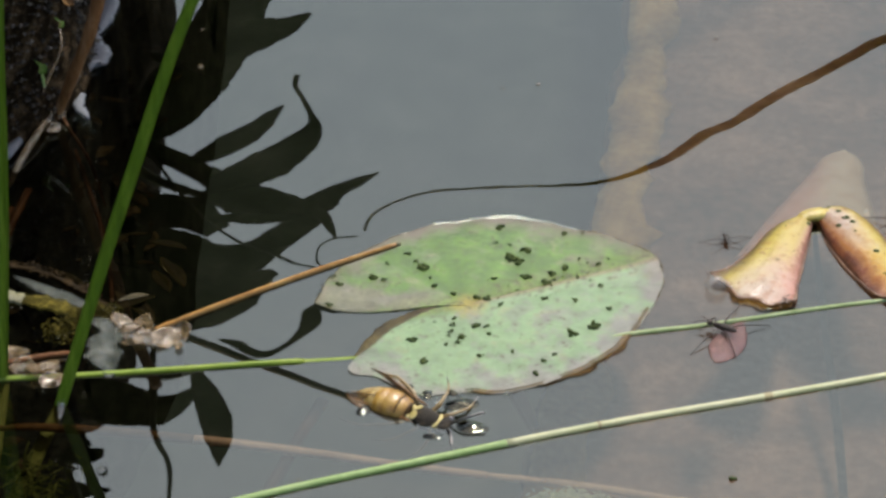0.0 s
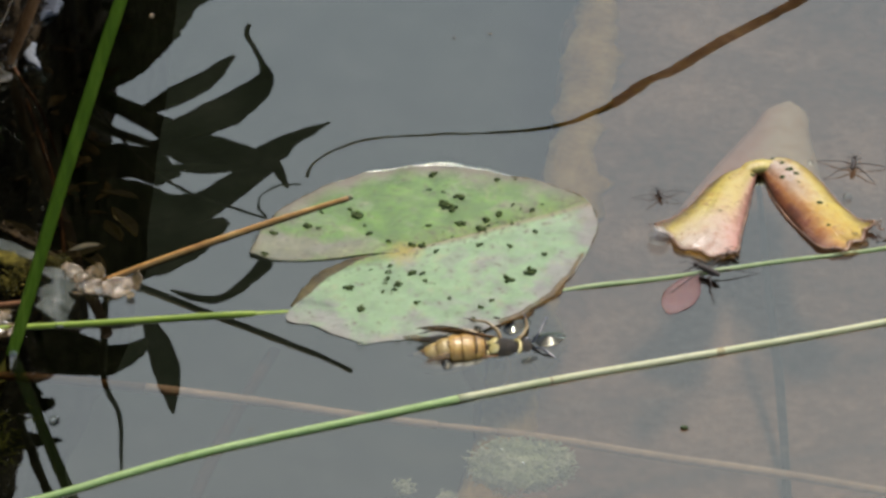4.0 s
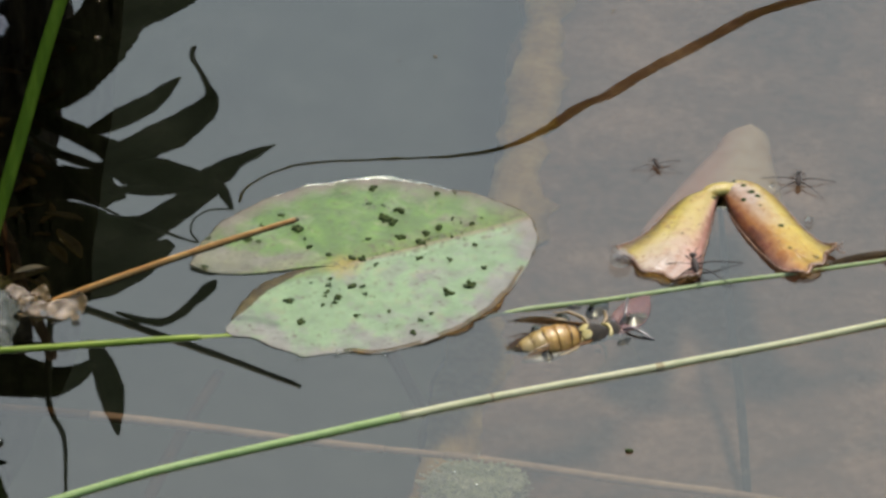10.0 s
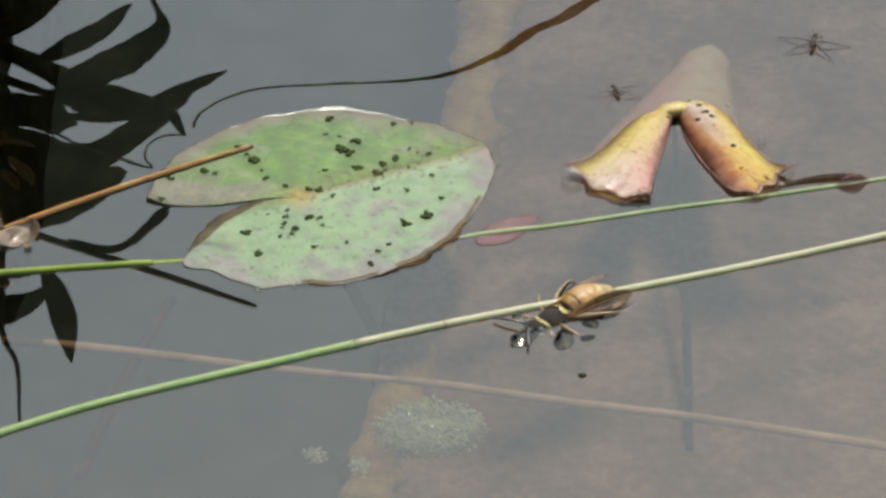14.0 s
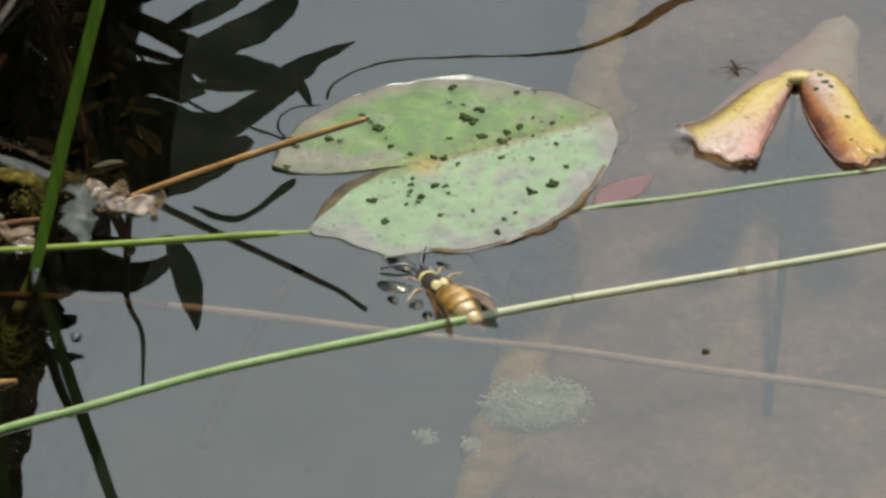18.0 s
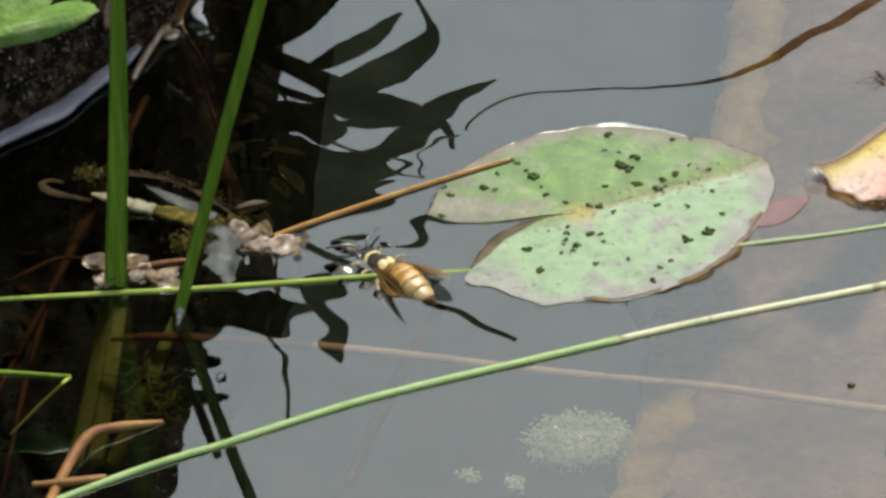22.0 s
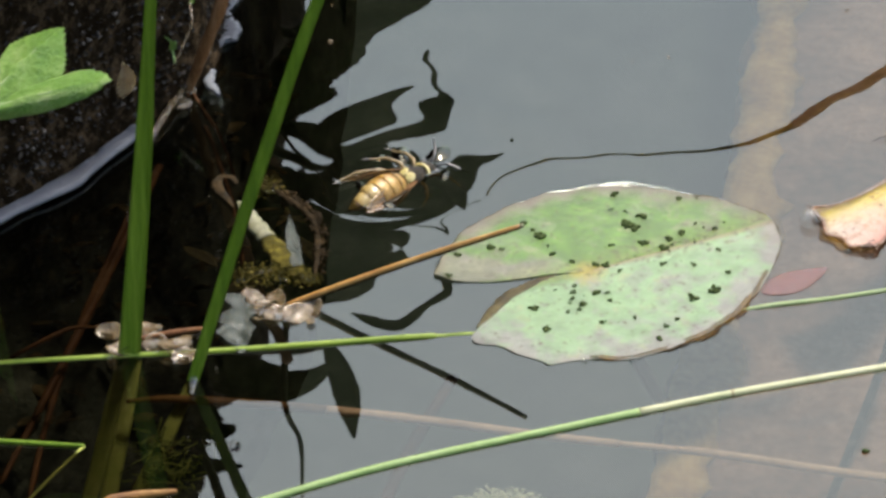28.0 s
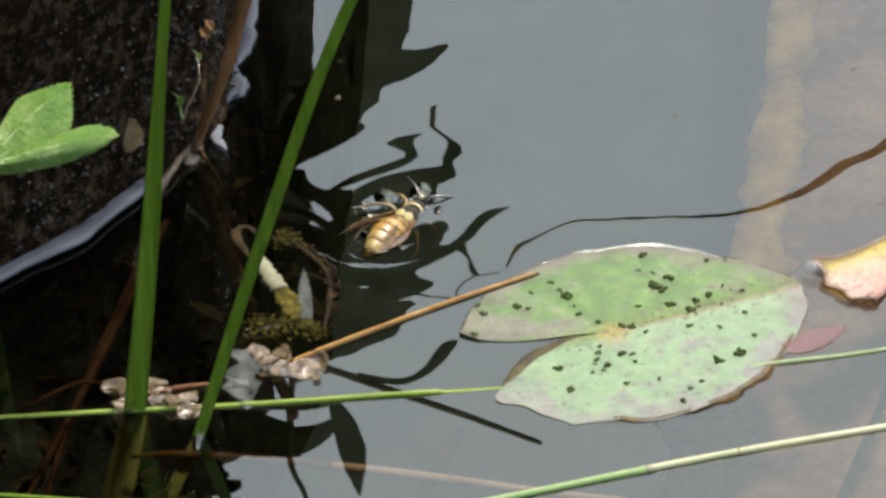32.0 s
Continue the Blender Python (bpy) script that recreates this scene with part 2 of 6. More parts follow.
def horn_material(name, flank, heart, mouth, edge, far=0.92):
    """A rolled petal: flank gives the tones from one long edge to the other, heart the tone towards its base, mouth the one towards its wide end."""
    m, nodes, links = nodes_of(name)
    tc = nodes.new("ShaderNodeTexCoord").outputs["Object"]
    mul = lambda a, b: math_of(nodes, links, "MULTIPLY", a, b)  # noqa: E731
    add = lambda a, b: math_of(nodes, links, "ADD", a, b)  # noqa: E731
    u, v = nodes.new("ShaderNodeAttribute"), nodes.new("ShaderNodeAttribute")
    u.attribute_name, v.attribute_name = "lengthwise", "crosswise"
    u, v = u.outputs["Fac"], v.outputs["Fac"]
    big, fine = noise_of(nodes, links, tc, 150, 4, 0.6), noise_of(nodes, links, tc, 520, 5, 0.7)
    jitter = add(mul(math_of(nodes, links, "SUBTRACT", big, 0.5), 0.30), mul(math_of(nodes, links, "SUBTRACT", fine, 0.5), 0.14))
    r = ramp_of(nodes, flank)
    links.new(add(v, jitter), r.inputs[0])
    middle = mul(band(nodes, links, v, 0.12, 0.35), band(nodes, links, v, far, far - 0.22))
    colour = mix_of(nodes, links, mul(mul(band(nodes, links, add(u, mul(jitter, 1.6)), 0.66, 0.36), middle), 0.8), r.outputs[0], heart)
    colour = mix_of(nodes, links, mul(mul(band(nodes, links, add(u, jitter), 0.55, 0.85), middle), 0.75), colour, mouth)
    # fine streaks that run down the petal
    wave = nodes.new("ShaderNodeTexNoise")
    comb = nodes.new("ShaderNodeCombineXYZ")
    links.new(mul(u, 3.0), comb.inputs[0])
    links.new(mul(v, 46.0), comb.inputs[1])
    links.new(comb.outputs[0], wave.inputs["Vector"])
    wave.inputs["Scale"].default_value, wave.inputs["Detail"].default_value = 1.0, 3.0
    colour = mix_of(nodes, links, mul(band(nodes, links, wave.outputs["Fac"], 0.5, 0.7), 0.12), colour, mix_of(nodes, links, 1.0, colour, (0.85, 0.55, 0.35), "MULTIPLY"))
    # blotches, reddish and pale
    rust = band(nodes, links, noise_of(nodes, links, tc, 260, 6, 0.72), 0.50, 0.66)
    colour = mix_of(nodes, links, mul(rust, 0.55), colour, mix_of(nodes, links, 1.0, colour, (0.80, 0.50, 0.30), "MULTIPLY"))
    # dingy film, thickest along the upper edge and the lower flank
    film = add(noise_of(nodes, links, tc, 340, 6, 0.75), add(band(nodes, links, v, 0.0, 0.20, 0.16, 0.0), band(nodes, links, v, 0.78, 1.0, 0.0, 0.12)))
    colour = mix_of(nodes, links, mul(band(nodes, links, film, 0.52, 0.68), 0.6), colour, mix_of(nodes, links, 1.0, colour, (0.42, 0.30, 0.16), "MULTIPLY"))
    # brown flecks, and a browned hem along the edges
    fleck = band(nodes, links, noise_of(nodes, links, tc, 760, 4, 0.6), 0.60, 0.67)
    colour = mix_of(nodes, links, mul(fleck, 0.55), colour, (0.13, 0.05, 0.015))
    hem = nodes.new("ShaderNodeMath")
    hem.operation = "MAXIMUM"
    links.new(band(nodes, links, add(u, mul(jitter, 0.3)), 0.95, 1.01), hem.inputs[0])
    links.new(math_of(nodes, links, "MAXIMUM", band(nodes, links, add(v, mul(jitter, 0.25)), 0.06, 0.0), band(nodes, links, add(v, mul(jitter, 0.25)), 0.95, 1.0)), hem.inputs[1])
    colour = mix_of(nodes, links, mul(hem.outputs[0], 0.8), colour, edge)
    return finish(m, nodes, links, colour, band(nodes, links, fine, 0.3, 0.7, 0.42, 0.7), 0.8, add(mul(wave.outputs["Fac"], 0.2), add(mul(fine, 0.7), mul(big, 1.2))), 0.0006, 0.35, thin=0.25, coat=0.06)


WATER = water_material("water", (0.197, 0.186, 0.158), 2.2, waves=True, shine=0.55)
DROP = water_material("clear_drop", (0.98, 0.98, 0.98), 1.28, rough=0.03, bend=1.04)
WATER_SKIN = water_material("water_skin", (0.20, 0.17, 0.12), 1.38, rough=0.02)
LIP = water_material("wet_lip", (0.97, 0.97, 0.97), 1.33, rough=0.22)
PAD = pad_material()
CLEAR_BROWN = stuff("clear_brown", (0.012, 0.006, 0.001), (0.055, 0.028, 0.004), (0.17, 0.095, 0.017), 260, 1400, 0.7, gloss=0.05, clear=0.55)
SILT = stuff("silt", (0.0217, 0.0289, 0.0217), (0.0386, 0.0504, 0.041), (0.0663, 0.0796, 0.0663), 60, 500, 0.9, gloss=0.03)
SLAB = stuff("stone_slab", (0.0618, 0.0301, 0.0214), (0.201, 0.117, 0.0816), (0.448, 0.293, 0.214), 30, 380, 0.85, 0.6, 0.001, 0.05)
RIM = stuff("algae_crusted_edge", (0.17, 0.085, 0.026), (0.38, 0.24, 0.085), (0.56, 0.40, 0.17), 90, 700, 0.9, 0.6, 0.001, 0.05)
SOIL = stuff("wet_soil", (0.0045, 0.0030, 0.0015), (0.0180, 0.0120, 0.0060), (0.13, 0.090, 0.050), 300, 1500, 0.85, 1.0, 0.004, 0.02)
GRASS_GROUND = stuff("meadow", (0.03, 0.05, 0.015), (0.05, 0.08, 0.025), (0.08, 0.11, 0.04), 3, 40, 0.9)
SPOT = stuff("aphid_black", (0.0117, 0.0182, 0.0065), (0.026, 0.0377, 0.013), (0.052, 0.065, 0.0234), 900, 4000, 0.95, gloss=0.03)
DRY_BAND = stuff("dry_joint", (0.10, 0.075, 0.03), (0.17, 0.14, 0.06), (0.25, 0.22, 0.11), 160, 1100, 0.7)
STALK = stuff("green_stalk", (0.132, 0.215, 0.055), (0.195, 0.285, 0.10), (0.27, 0.345, 0.16), 60, 900, 0.5, 0.3, 0.0002, 0.3, thin=0.4)
PALE_STALK = stuff("pale_stalk", (0.13, 0.19, 0.06), (0.20, 0.26, 0.11), (0.28, 0.33, 0.18), 60, 900, 0.5, 0.3, 0.0002, 0.3, thin=0.4)
STRAW = stuff("yellowing_stalk", (0.235, 0.265, 0.125), (0.315, 0.325, 0.175), (0.395, 0.385, 0.245), 60, 900, 0.45, 0.3, 0.0002, thin=0.4)
REED = stuff("reed_green", (0.05, 0.095, 0.004), (0.085, 0.15, 0.007), (0.14, 0.21, 0.018), 70, 900, 0.5, 0.5, 0.0004, 0.2, thin=0.25, stretch=(9, 9, 0.35))
OLIVE = stuff("slimy_drowned_blade", (0.129, 0.142, 0.0259), (0.219, 0.232, 0.0517), (0.336, 0.336, 0.104), 60, 900, 0.8, gloss=0.1, stretch=(0.8, 0.8, 0.5))
EDGE_GREY = stuff("lavender_grey", (0.058, 0.061, 0.068), (0.075, 0.079, 0.086), (0.094, 0.098, 0.105), 90, 900, 0.55, 0.2, 0.0002, 0.25)
STRAND = stuff("brown_grass", (0.12, 0.085, 0.004), (0.34, 0.26, 0.008), (0.56, 0.46, 0.03), 75, 700, 0.6, thin=0.4, gloss=0.1)
DROWNED = stuff("drowned_stem", (0.354, 0.237, 0.157), (0.552, 0.385, 0.272), (0.768, 0.577, 0.42), 80, 700, 0.8)
TWIG = stuff("dry_stick", (0.13, 0.052, 0.008), (0.225, 0.112, 0.022), (0.32, 0.195, 0.06), 90, 1200, 0.5, 0.4, 0.0002, stretch=(0.6, 6, 6))
ROOT_DRY = stuff("rusty_stem", (0.055, 0.02, 0.004), (0.10, 0.045, 0.009), (0.16, 0.085, 0.022), 120, 1100, 0.6, gloss=0.2)
BARK = stuff("brown_bark", (0.055, 0.022, 0.006), (0.12, 0.052, 0.017), (0.19, 0.105, 0.05), 120, 1100, 0.8, 0.6, 0.0004, 0.15, stretch=(5, 5, 0.8))
ROOT = stuff("brown_root", (0.0255, 0.0106, 0.00319), (0.0595, 0.0234, 0.00749), (0.106, 0.0511, 0.0192), 90, 900, 0.6, gloss=0.1)
HUSK = stuff("seed_husk", (0.0928, 0.0564, 0.0199), (0.212, 0.153, 0.0796), (0.332, 0.265, 0.172), 420, 2100, 0.25, 0.4, 0.0002, 0.7, thin=0.45, clear=0.45, coat=0.9)
MEMBRANE = stuff("grey_membrane", (0.0467, 0.0553, 0.0467), (0.0808, 0.0918, 0.0808), (0.145, 0.157, 0.136), 300, 1500, 0.35, 0.4, 0.0002, 0.2, thin=0.3, clear=0.55)
SHELF = stuff("drowned_silt", (0.014, 0.015, 0.009), (0.036, 0.039, 0.027), (0.072, 0.075, 0.052), 150, 620, 0.9, 0.8, 0.002, 0.03)
LITTER = stuff("drowned_litter", (0.008, 0.006, 0.0025), (0.026, 0.019, 0.008), (0.085, 0.06, 0.027), 160, 900, 0.9, 0.6, 0.0006, 0.03)
FRESH_STALK = stuff("yellow_green_stalk", (0.10, 0.16, 0.012), (0.165, 0.235, 0.022), (0.24, 0.30, 0.05), 60, 900, 0.5, 0.3, 0.0002, 0.3, thin=0.4)
DEAD = stuff("rotting_leaf", (0.00936, 0.00702, 0.00156), (0.0273, 0.0203, 0.00468), (0.0663, 0.0517, 0.014), 150, 1100, 0.6, 0.6, 0.0004, 0.15)
ALGAE = stuff("thread_algae", (0.361, 0.403, 0.278), (0.639, 0.695, 0.5), (0.8, 0.8, 0.778), 200, 1400, 0.9, gloss=0.1)
HUMUS = stuff("rotten_pulp", (0.006, 0.004, 0.001), (0.016, 0.0095, 0.0025), (0.038, 0.022, 0.006), 420, 1900, 0.7, 0.8, 0.0006, 0.08)
PALE_ROT = stuff("pale_rot", (0.0457, 0.0421, 0.0198), (0.0915, 0.0885, 0.0451), (0.16, 0.161, 0.0922), 260, 1700, 0.5, 0.5, 0.0004, 0.3)
SLIME = stuff("olive_algae", (0.0126, 0.01, 0.00126), (0.0378, 0.0316, 0.00378), (0.126, 0.1, 0.0176), 500, 2200, 0.7, 0.9, 0.0008, 0.06)
MOSS = stuff("green_slime", (0.0334, 0.0417, 0.00834), (0.0778, 0.089, 0.0195), (0.139, 0.145, 0.0417), 200, 1400, 0.8, gloss=0.1)
# the leaf's palest patches carry its bluish-white sheen as colour
FRESH = stuff("fresh_leaf", (0.0403, 0.114, 0.00806), (0.0887, 0.188, 0.0188), (0.202, 0.289, 0.0874), 130, 900, 0.36, 1.0, 0.0012, 0.45, thin=0.3)
VEIN = stuff("leaf_vein", (0.10, 0.17, 0.04), (0.14, 0.21, 0.06), (0.18, 0.25, 0.09), 200, 1500, 0.5)
HERB = stuff("herb_leaf", (0.0155, 0.0362, 0.00647), (0.0259, 0.0544, 0.0103), (0.0388, 0.0711, 0.0155), 80, 700, 0.6, 0.4, 0.0003, 0.05, thin=0.35)
HERB_STEM = stuff("herb_stem", (0.03, 0.045, 0.012), (0.05, 0.06, 0.02), (0.07, 0.08, 0.03), 80, 700, 0.6)
YELLOW = stuff("wasp_yellow", (0.0695, 0.0263, 0.00366), (0.182, 0.0989, 0.0132), (0.278, 0.19, 0.0439), 330, 2500, 0.4, 0.5, 0.0002, 0.4, coat=0.15)
FUZZ = stuff("wasp_fuzz", (0.0044, 0.0033, 0.00165), (0.011, 0.0077, 0.0033), (0.0385, 0.0275, 0.0099), 700, 3500, 0.75, 0.8, 0.0003, 0.25)
BLACK = stuff("wasp_black", (0.006, 0.005, 0.004), (0.013, 0.011, 0.009), (0.03, 0.025, 0.02), 400, 3000, 0.28, 0.3, 0.0001, 0.6, coat=0.4)
SEAM = stuff("wasp_seam", (0.012, 0.006, 0.002), (0.030, 0.015, 0.004), (0.07, 0.038, 0.010), 700, 3000, 0.6, 0.3, 0.0001, 0.2)
BEAD = stuff("bright_drop", (0.22, 0.22, 0.20), (0.32, 0.32, 0.29), (0.42, 0.42, 0.38), 400, 2000, 0.06, 0.1, 0.0001, 0.9, thin=0.3, clear=0.78, coat=1.0)
PALE = stuff("wasp_pale_yellow", (0.236, 0.189, 0.0473), (0.292, 0.245, 0.0867), (0.324, 0.284, 0.142), 350, 2500, 0.35, 0.3, 0.0001)
CREAM = stuff("wasp_cream", (0.0984, 0.0558, 0.0118), (0.19, 0.131, 0.0394), (0.262, 0.217, 0.105), 330, 2500, 0.35, 0.4, 0.0002, 0.4, coat=0.2)
LEG = stuff("wasp_leg", (0.0749, 0.0423, 0.00651), (0.107, 0.0682, 0.0162), (0.129, 0.091, 0.0325), 400, 2500, 0.35)
WING = stuff("wet_wing", (0.030, 0.015, 0.004), (0.075, 0.040, 0.010), (0.20, 0.12, 0.04), 300, 1800, 0.22, 0.4, 0.0001, 0.4, clear=0.40, coat=0.25)
INSECT = stuff("strider_brown", (0.008, 0.006, 0.004), (0.016, 0.011, 0.008), (0.035, 0.025, 0.02), 500, 3000, 0.6, gloss=0.2)
PINK = petal_material("pink_petal", [(0.1, (0.090, 0.034, 0.034)), (0.5, (0.125, 0.058, 0.054)), (0.9, (0.17, 0.094, 0.084))], clear=0.48)
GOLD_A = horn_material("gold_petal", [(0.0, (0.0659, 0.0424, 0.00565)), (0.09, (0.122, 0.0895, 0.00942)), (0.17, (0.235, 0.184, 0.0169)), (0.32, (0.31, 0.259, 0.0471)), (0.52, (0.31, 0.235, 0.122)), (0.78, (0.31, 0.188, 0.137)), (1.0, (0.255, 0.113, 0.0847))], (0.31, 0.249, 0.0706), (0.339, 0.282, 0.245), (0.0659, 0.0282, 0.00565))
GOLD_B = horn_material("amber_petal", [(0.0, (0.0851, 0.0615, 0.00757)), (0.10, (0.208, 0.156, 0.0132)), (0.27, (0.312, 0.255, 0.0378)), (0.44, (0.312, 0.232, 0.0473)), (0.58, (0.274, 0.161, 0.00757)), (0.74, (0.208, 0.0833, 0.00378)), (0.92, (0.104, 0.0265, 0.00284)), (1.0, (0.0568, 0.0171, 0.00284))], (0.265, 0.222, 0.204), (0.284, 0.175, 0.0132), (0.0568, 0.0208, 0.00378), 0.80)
SUNK = petal_material("sunken_petal", [(0.05, (0.76, 0.62, 0.45)), (0.5, (0.84, 0.72, 0.57)), (0.95, (0.82, 0.50, 0.40))], clear=0.08)


# ---- shapes ----
def mesh_of(name, verts, faces, material, smooth=True):
    me = bpy.data.meshes.new(name)
    me.from_pydata([tuple(map(float, v)) for v in verts], [], faces)
    me.materials.append(material)
    if smooth:
        me.polygons.foreach_set("use_smooth", [True] * len(me.polygons))
    me.update()
    return me


def part(name, data, parent=None, label="", m=None):
    """One mesh object under a thing or a part, or a thing of its own."""
    ob = new(name, data)
    if parent:
        ob.parent = parent
    if m is not None:
        ob.matrix_basis = m
    if label:
        tagged(ob, label)
    return ob


def thing(name, label, category, x=0, y=0, z=0, rz=0, group="", kind=""):
    ob = new(name)
    ob.empty_display_size = 0.005
    ob.matrix_basis = pose(x, y, z, 0, 0, rz)
    return tagged(ob, label, category, group, kind)


def flow(points, n):
    """A smooth line of n points through the given ones."""
    p = [Vector(q) for q in points]
    if len(p) == 2:
        return [p[0].lerp(p[1], k / (n - 1)) for k in range(n)]
    p = [2 * p[0] - p[1], *p, 2 * p[-1] - p[-2]]
    out = []
    for k in range(n):
        u = k / (n - 1) * (len(p) - 3)
        i = min(int(u), len(p) - 4)
        f, (a, b, c, d) = u - i, p[i : i + 4]
        out.append(0.5 * (2 * b + (c - a) * f + (2 * a - 5 * b + 4 * c - d) * f * f + (3 * b - a - 3 * c + d) * f**3))
    return out


def along(values, n):
    return np.interp(np.linspace(0, 1, n), np.linspace(0, 1, len(values)), values)


ROUND = [(math.cos(a), math.sin(a)) for a in np.linspace(0, 2 * math.pi, 9)[:-1]]
BLADE = [(-1, 0.25), (-0.5, 0.02), (0, -0.18), (0.5, 0.02), (1, 0.25), (0.5, 0.2), (0, 0.06), (-0.5, 0.2)]


def loft(name, points, widths, material, profile=ROUND, flat=1.0, up=(0, 0, 1), n=24, rough=0.0, seed=0):
    """A closed body along a line: widths are half widths along it, flat the depth of the profile for its width."""
    line, size, rnd = flow(points, n), along(widths, n), random.Random(seed)
    verts, faces, k = [], [], len(profile)
    for i, p in enumerate(line):
        d = (line[min(i + 1, n - 1)] - line[max(i - 1, 0)]).normalized()
        side = d.cross(Vector(up))
        side = side.normalized() if side.length > 1e-6 else d.orthogonal().normalized()
        top = side.cross(d)
        s = size[i] * (1 + rnd.uniform(-rough, rough))
        verts += [p + side * (a * s) + top * (b * s * flat) for a, b in profile]
    for i in range(n - 1):
        faces += [(i * k + j, i * k + (j + 1) % k, (i + 1) * k + (j + 1) % k, (i + 1) * k + j) for j in range(k)]
    faces += [tuple(range(k))[::-1], tuple(range((n - 1) * k, n * k))]
    return mesh_of(name, verts, faces, material)


def sheet(name, nu, nv, place, material, thick=0.0002):
    """A closed sheet of some thickness over a grid: place(u, v) gives its upper side, u and v from 0 to 1."""
    top = [[Vector(place(i / (nu - 1), j / (nv - 1))) for j in range(nv)] for i in range(nu)]
    verts, low = [], []
    for i in range(nu):
        for j in range(nv):
            a = top[min(i + 1, nu - 1)][j] - top[max(i - 1, 0)][j]
            b = top[i][min(j + 1, nv - 1)] - top[i][max(j - 1, 0)]
            nrm = a.cross(b)
            nrm = nrm.normalized() if nrm.length > 1e-12 else Vector((0, 0, 1))
            verts.append(top[i][j])
            low.append(top[i][j] - nrm * thick)
    q = nu * nv
    at = lambda i, j: i * nv + j  # noqa: E731
    faces = []
    for i in range(nu - 1):
        for j in range(nv - 1):
            f = (at(i, j), at(i + 1, j), at(i + 1, j + 1), at(i, j + 1))
            faces += [f, tuple(q + v for v in f[::-1])]
    rim = [at(i, 0) for i in range(nu)] + [at(nu - 1, j) for j in range(1, nv)] + [at(i, nv - 1) for i in range(nu - 2, -1, -1)] + [at(0, j) for j in range(nv - 2, 0, -1)]
    for a, b in zip(rim, rim[1:] + rim[:1]):
        faces.append((b, a, a + q, b + q))
    return mesh_of(name, verts + low, faces, material)


def leaf(name, length, width, material, full=0.45, teeth=0, bite=0.0, fold=0.15, droop=0.0, sway=0.0, thick=0.0002, nu=26, nv=7):
    """A pointed leaf from its base along +x. full: where it is widest; teeth, bite: its saw edge; fold: its keel; droop: how its tip sinks."""

    def place(u, v):
        s = (v - 0.5) * 2
        f = u ** (math.log(0.5) / math.log(full))
        w = width / 2 * max(math.sin(math.pi * f), 0.03) ** 0.8
        if teeth:
            w *= 1 + bite * (((u * teeth) % 1.0) - 0.5)
        x, y = u * length, s * w + sway * length * math.sin(u * math.pi * 0.5) ** 2
        return (x, y, abs(s) * w * fold - droop * length * u * u + 0.02 * width * math.sin(9 * u + 3 * s))

    return sheet(name, nu, nv, place, material, thick)


def lay(base, tip, normal=(0, 0, 1)):
    """The pose that turns +x from base to tip, with +z near normal."""
    b, t = Vector(base), Vector(tip)
    x = (t - b).normalized()
    y = Vector(normal).cross(x).normalized()
    z = x.cross(y)
    return Matrix.Translation(b) @ Matrix((x, y, z)).transposed().to_4x4()


def ball(name, rx, ry, rz, material, seg=14, rings=9, bumpy=0.0, seed=0, at=(0, 0, 0)):
    rnd = random.Random(seed)
    verts, faces = [(at[0] + rx, at[1], at[2])], []
    for i in range(1, rings):
        a = math.pi * i / rings
        for j in range(seg):
            b, k = 2 * math.pi * j / seg, 1 + rnd.uniform(-bumpy, bumpy)
            verts.append((at[0] + rx * math.cos(a) * k, at[1] + ry * math.sin(a) * math.cos(b) * k, at[2] + rz * math.sin(a) * math.sin(b) * k))
    verts.append((at[0] - rx, at[1], at[2]))
    last = len(verts) - 1
    for j in range(seg):
        faces.append((0, 1 + j, 1 + (j + 1) % seg))
        faces.append((last, last - seg + (j + 1) % seg, last - seg + j))
    for i in range(rings - 2):
        for j in range(seg):
            a, b = 1 + i * seg + j, 1 + i * seg + (j + 1) % seg
            faces.append((a, a + seg, b + seg, b))
    return mesh_of(name, verts, faces, material)


def tangle(name, points, spread, count, material, seed, size=0.0011):
    """Many small curled flakes strewn along a line, joined."""
    rnd, line = random.Random(seed), flow(points, 40)
    verts, faces = [], []
    for _ in range(count):
        c = line[rnd.randrange(40)] + Vector((rnd.gauss(0, spread), rnd.gauss(0, spread), rnd.uniform(-0.0012, 0.0005)))
        e = Vector((rnd.uniform(-1, 1), rnd.uniform(-1, 1), rnd.uniform(-0.3, 0.4))).normalized() * size * rnd.uniform(0.5, 1.8)
        side = Vector((-e.y, e.x, rnd.uniform(-1, 1) * e.length)).normalized() * size * rnd.uniform(0.12, 0.4)
        b, bow = len(verts), Vector((0, 0, rnd.uniform(0, 0.4) * size))
        for q, k in ((c, 0.4), (c + e * 0.5 + bow, 1.0), (c + e, 0.3)):
            verts += [q - side * k, q + side * k, q + side * k - Vector((0, 0, 0.0001)), q - side * k - Vector((0, 0, 0.0001))]
        for r in (b, b + 4):
            faces += [(r + j, r + (j + 1) % 4, r + 4 + (j + 1) % 4, r + 4 + j) for j in range(4)]
        faces += [(b + 3, b + 2, b + 1, b), (b + 8, b + 9, b + 10, b + 11)]
    return mesh_of(name, verts, faces, material)


# ---- pond, bank and ground ----
X0, X1, Y0, Y1 = -0.5, 0.9, -0.45, 0.85
EDGE = [(-0.40, -0.45), (-0.24, -0.13), (-0.16, -0.02), (-0.126, 0.0126), (-0.116, 0.0247), (-0.104, 0.043), (-0.0935, 0.058), (-0.089, 0.076), (-0.088, 0.11), (-0.087, 0.2), (-0.09, 0.35), (-0.12, 0.86)]


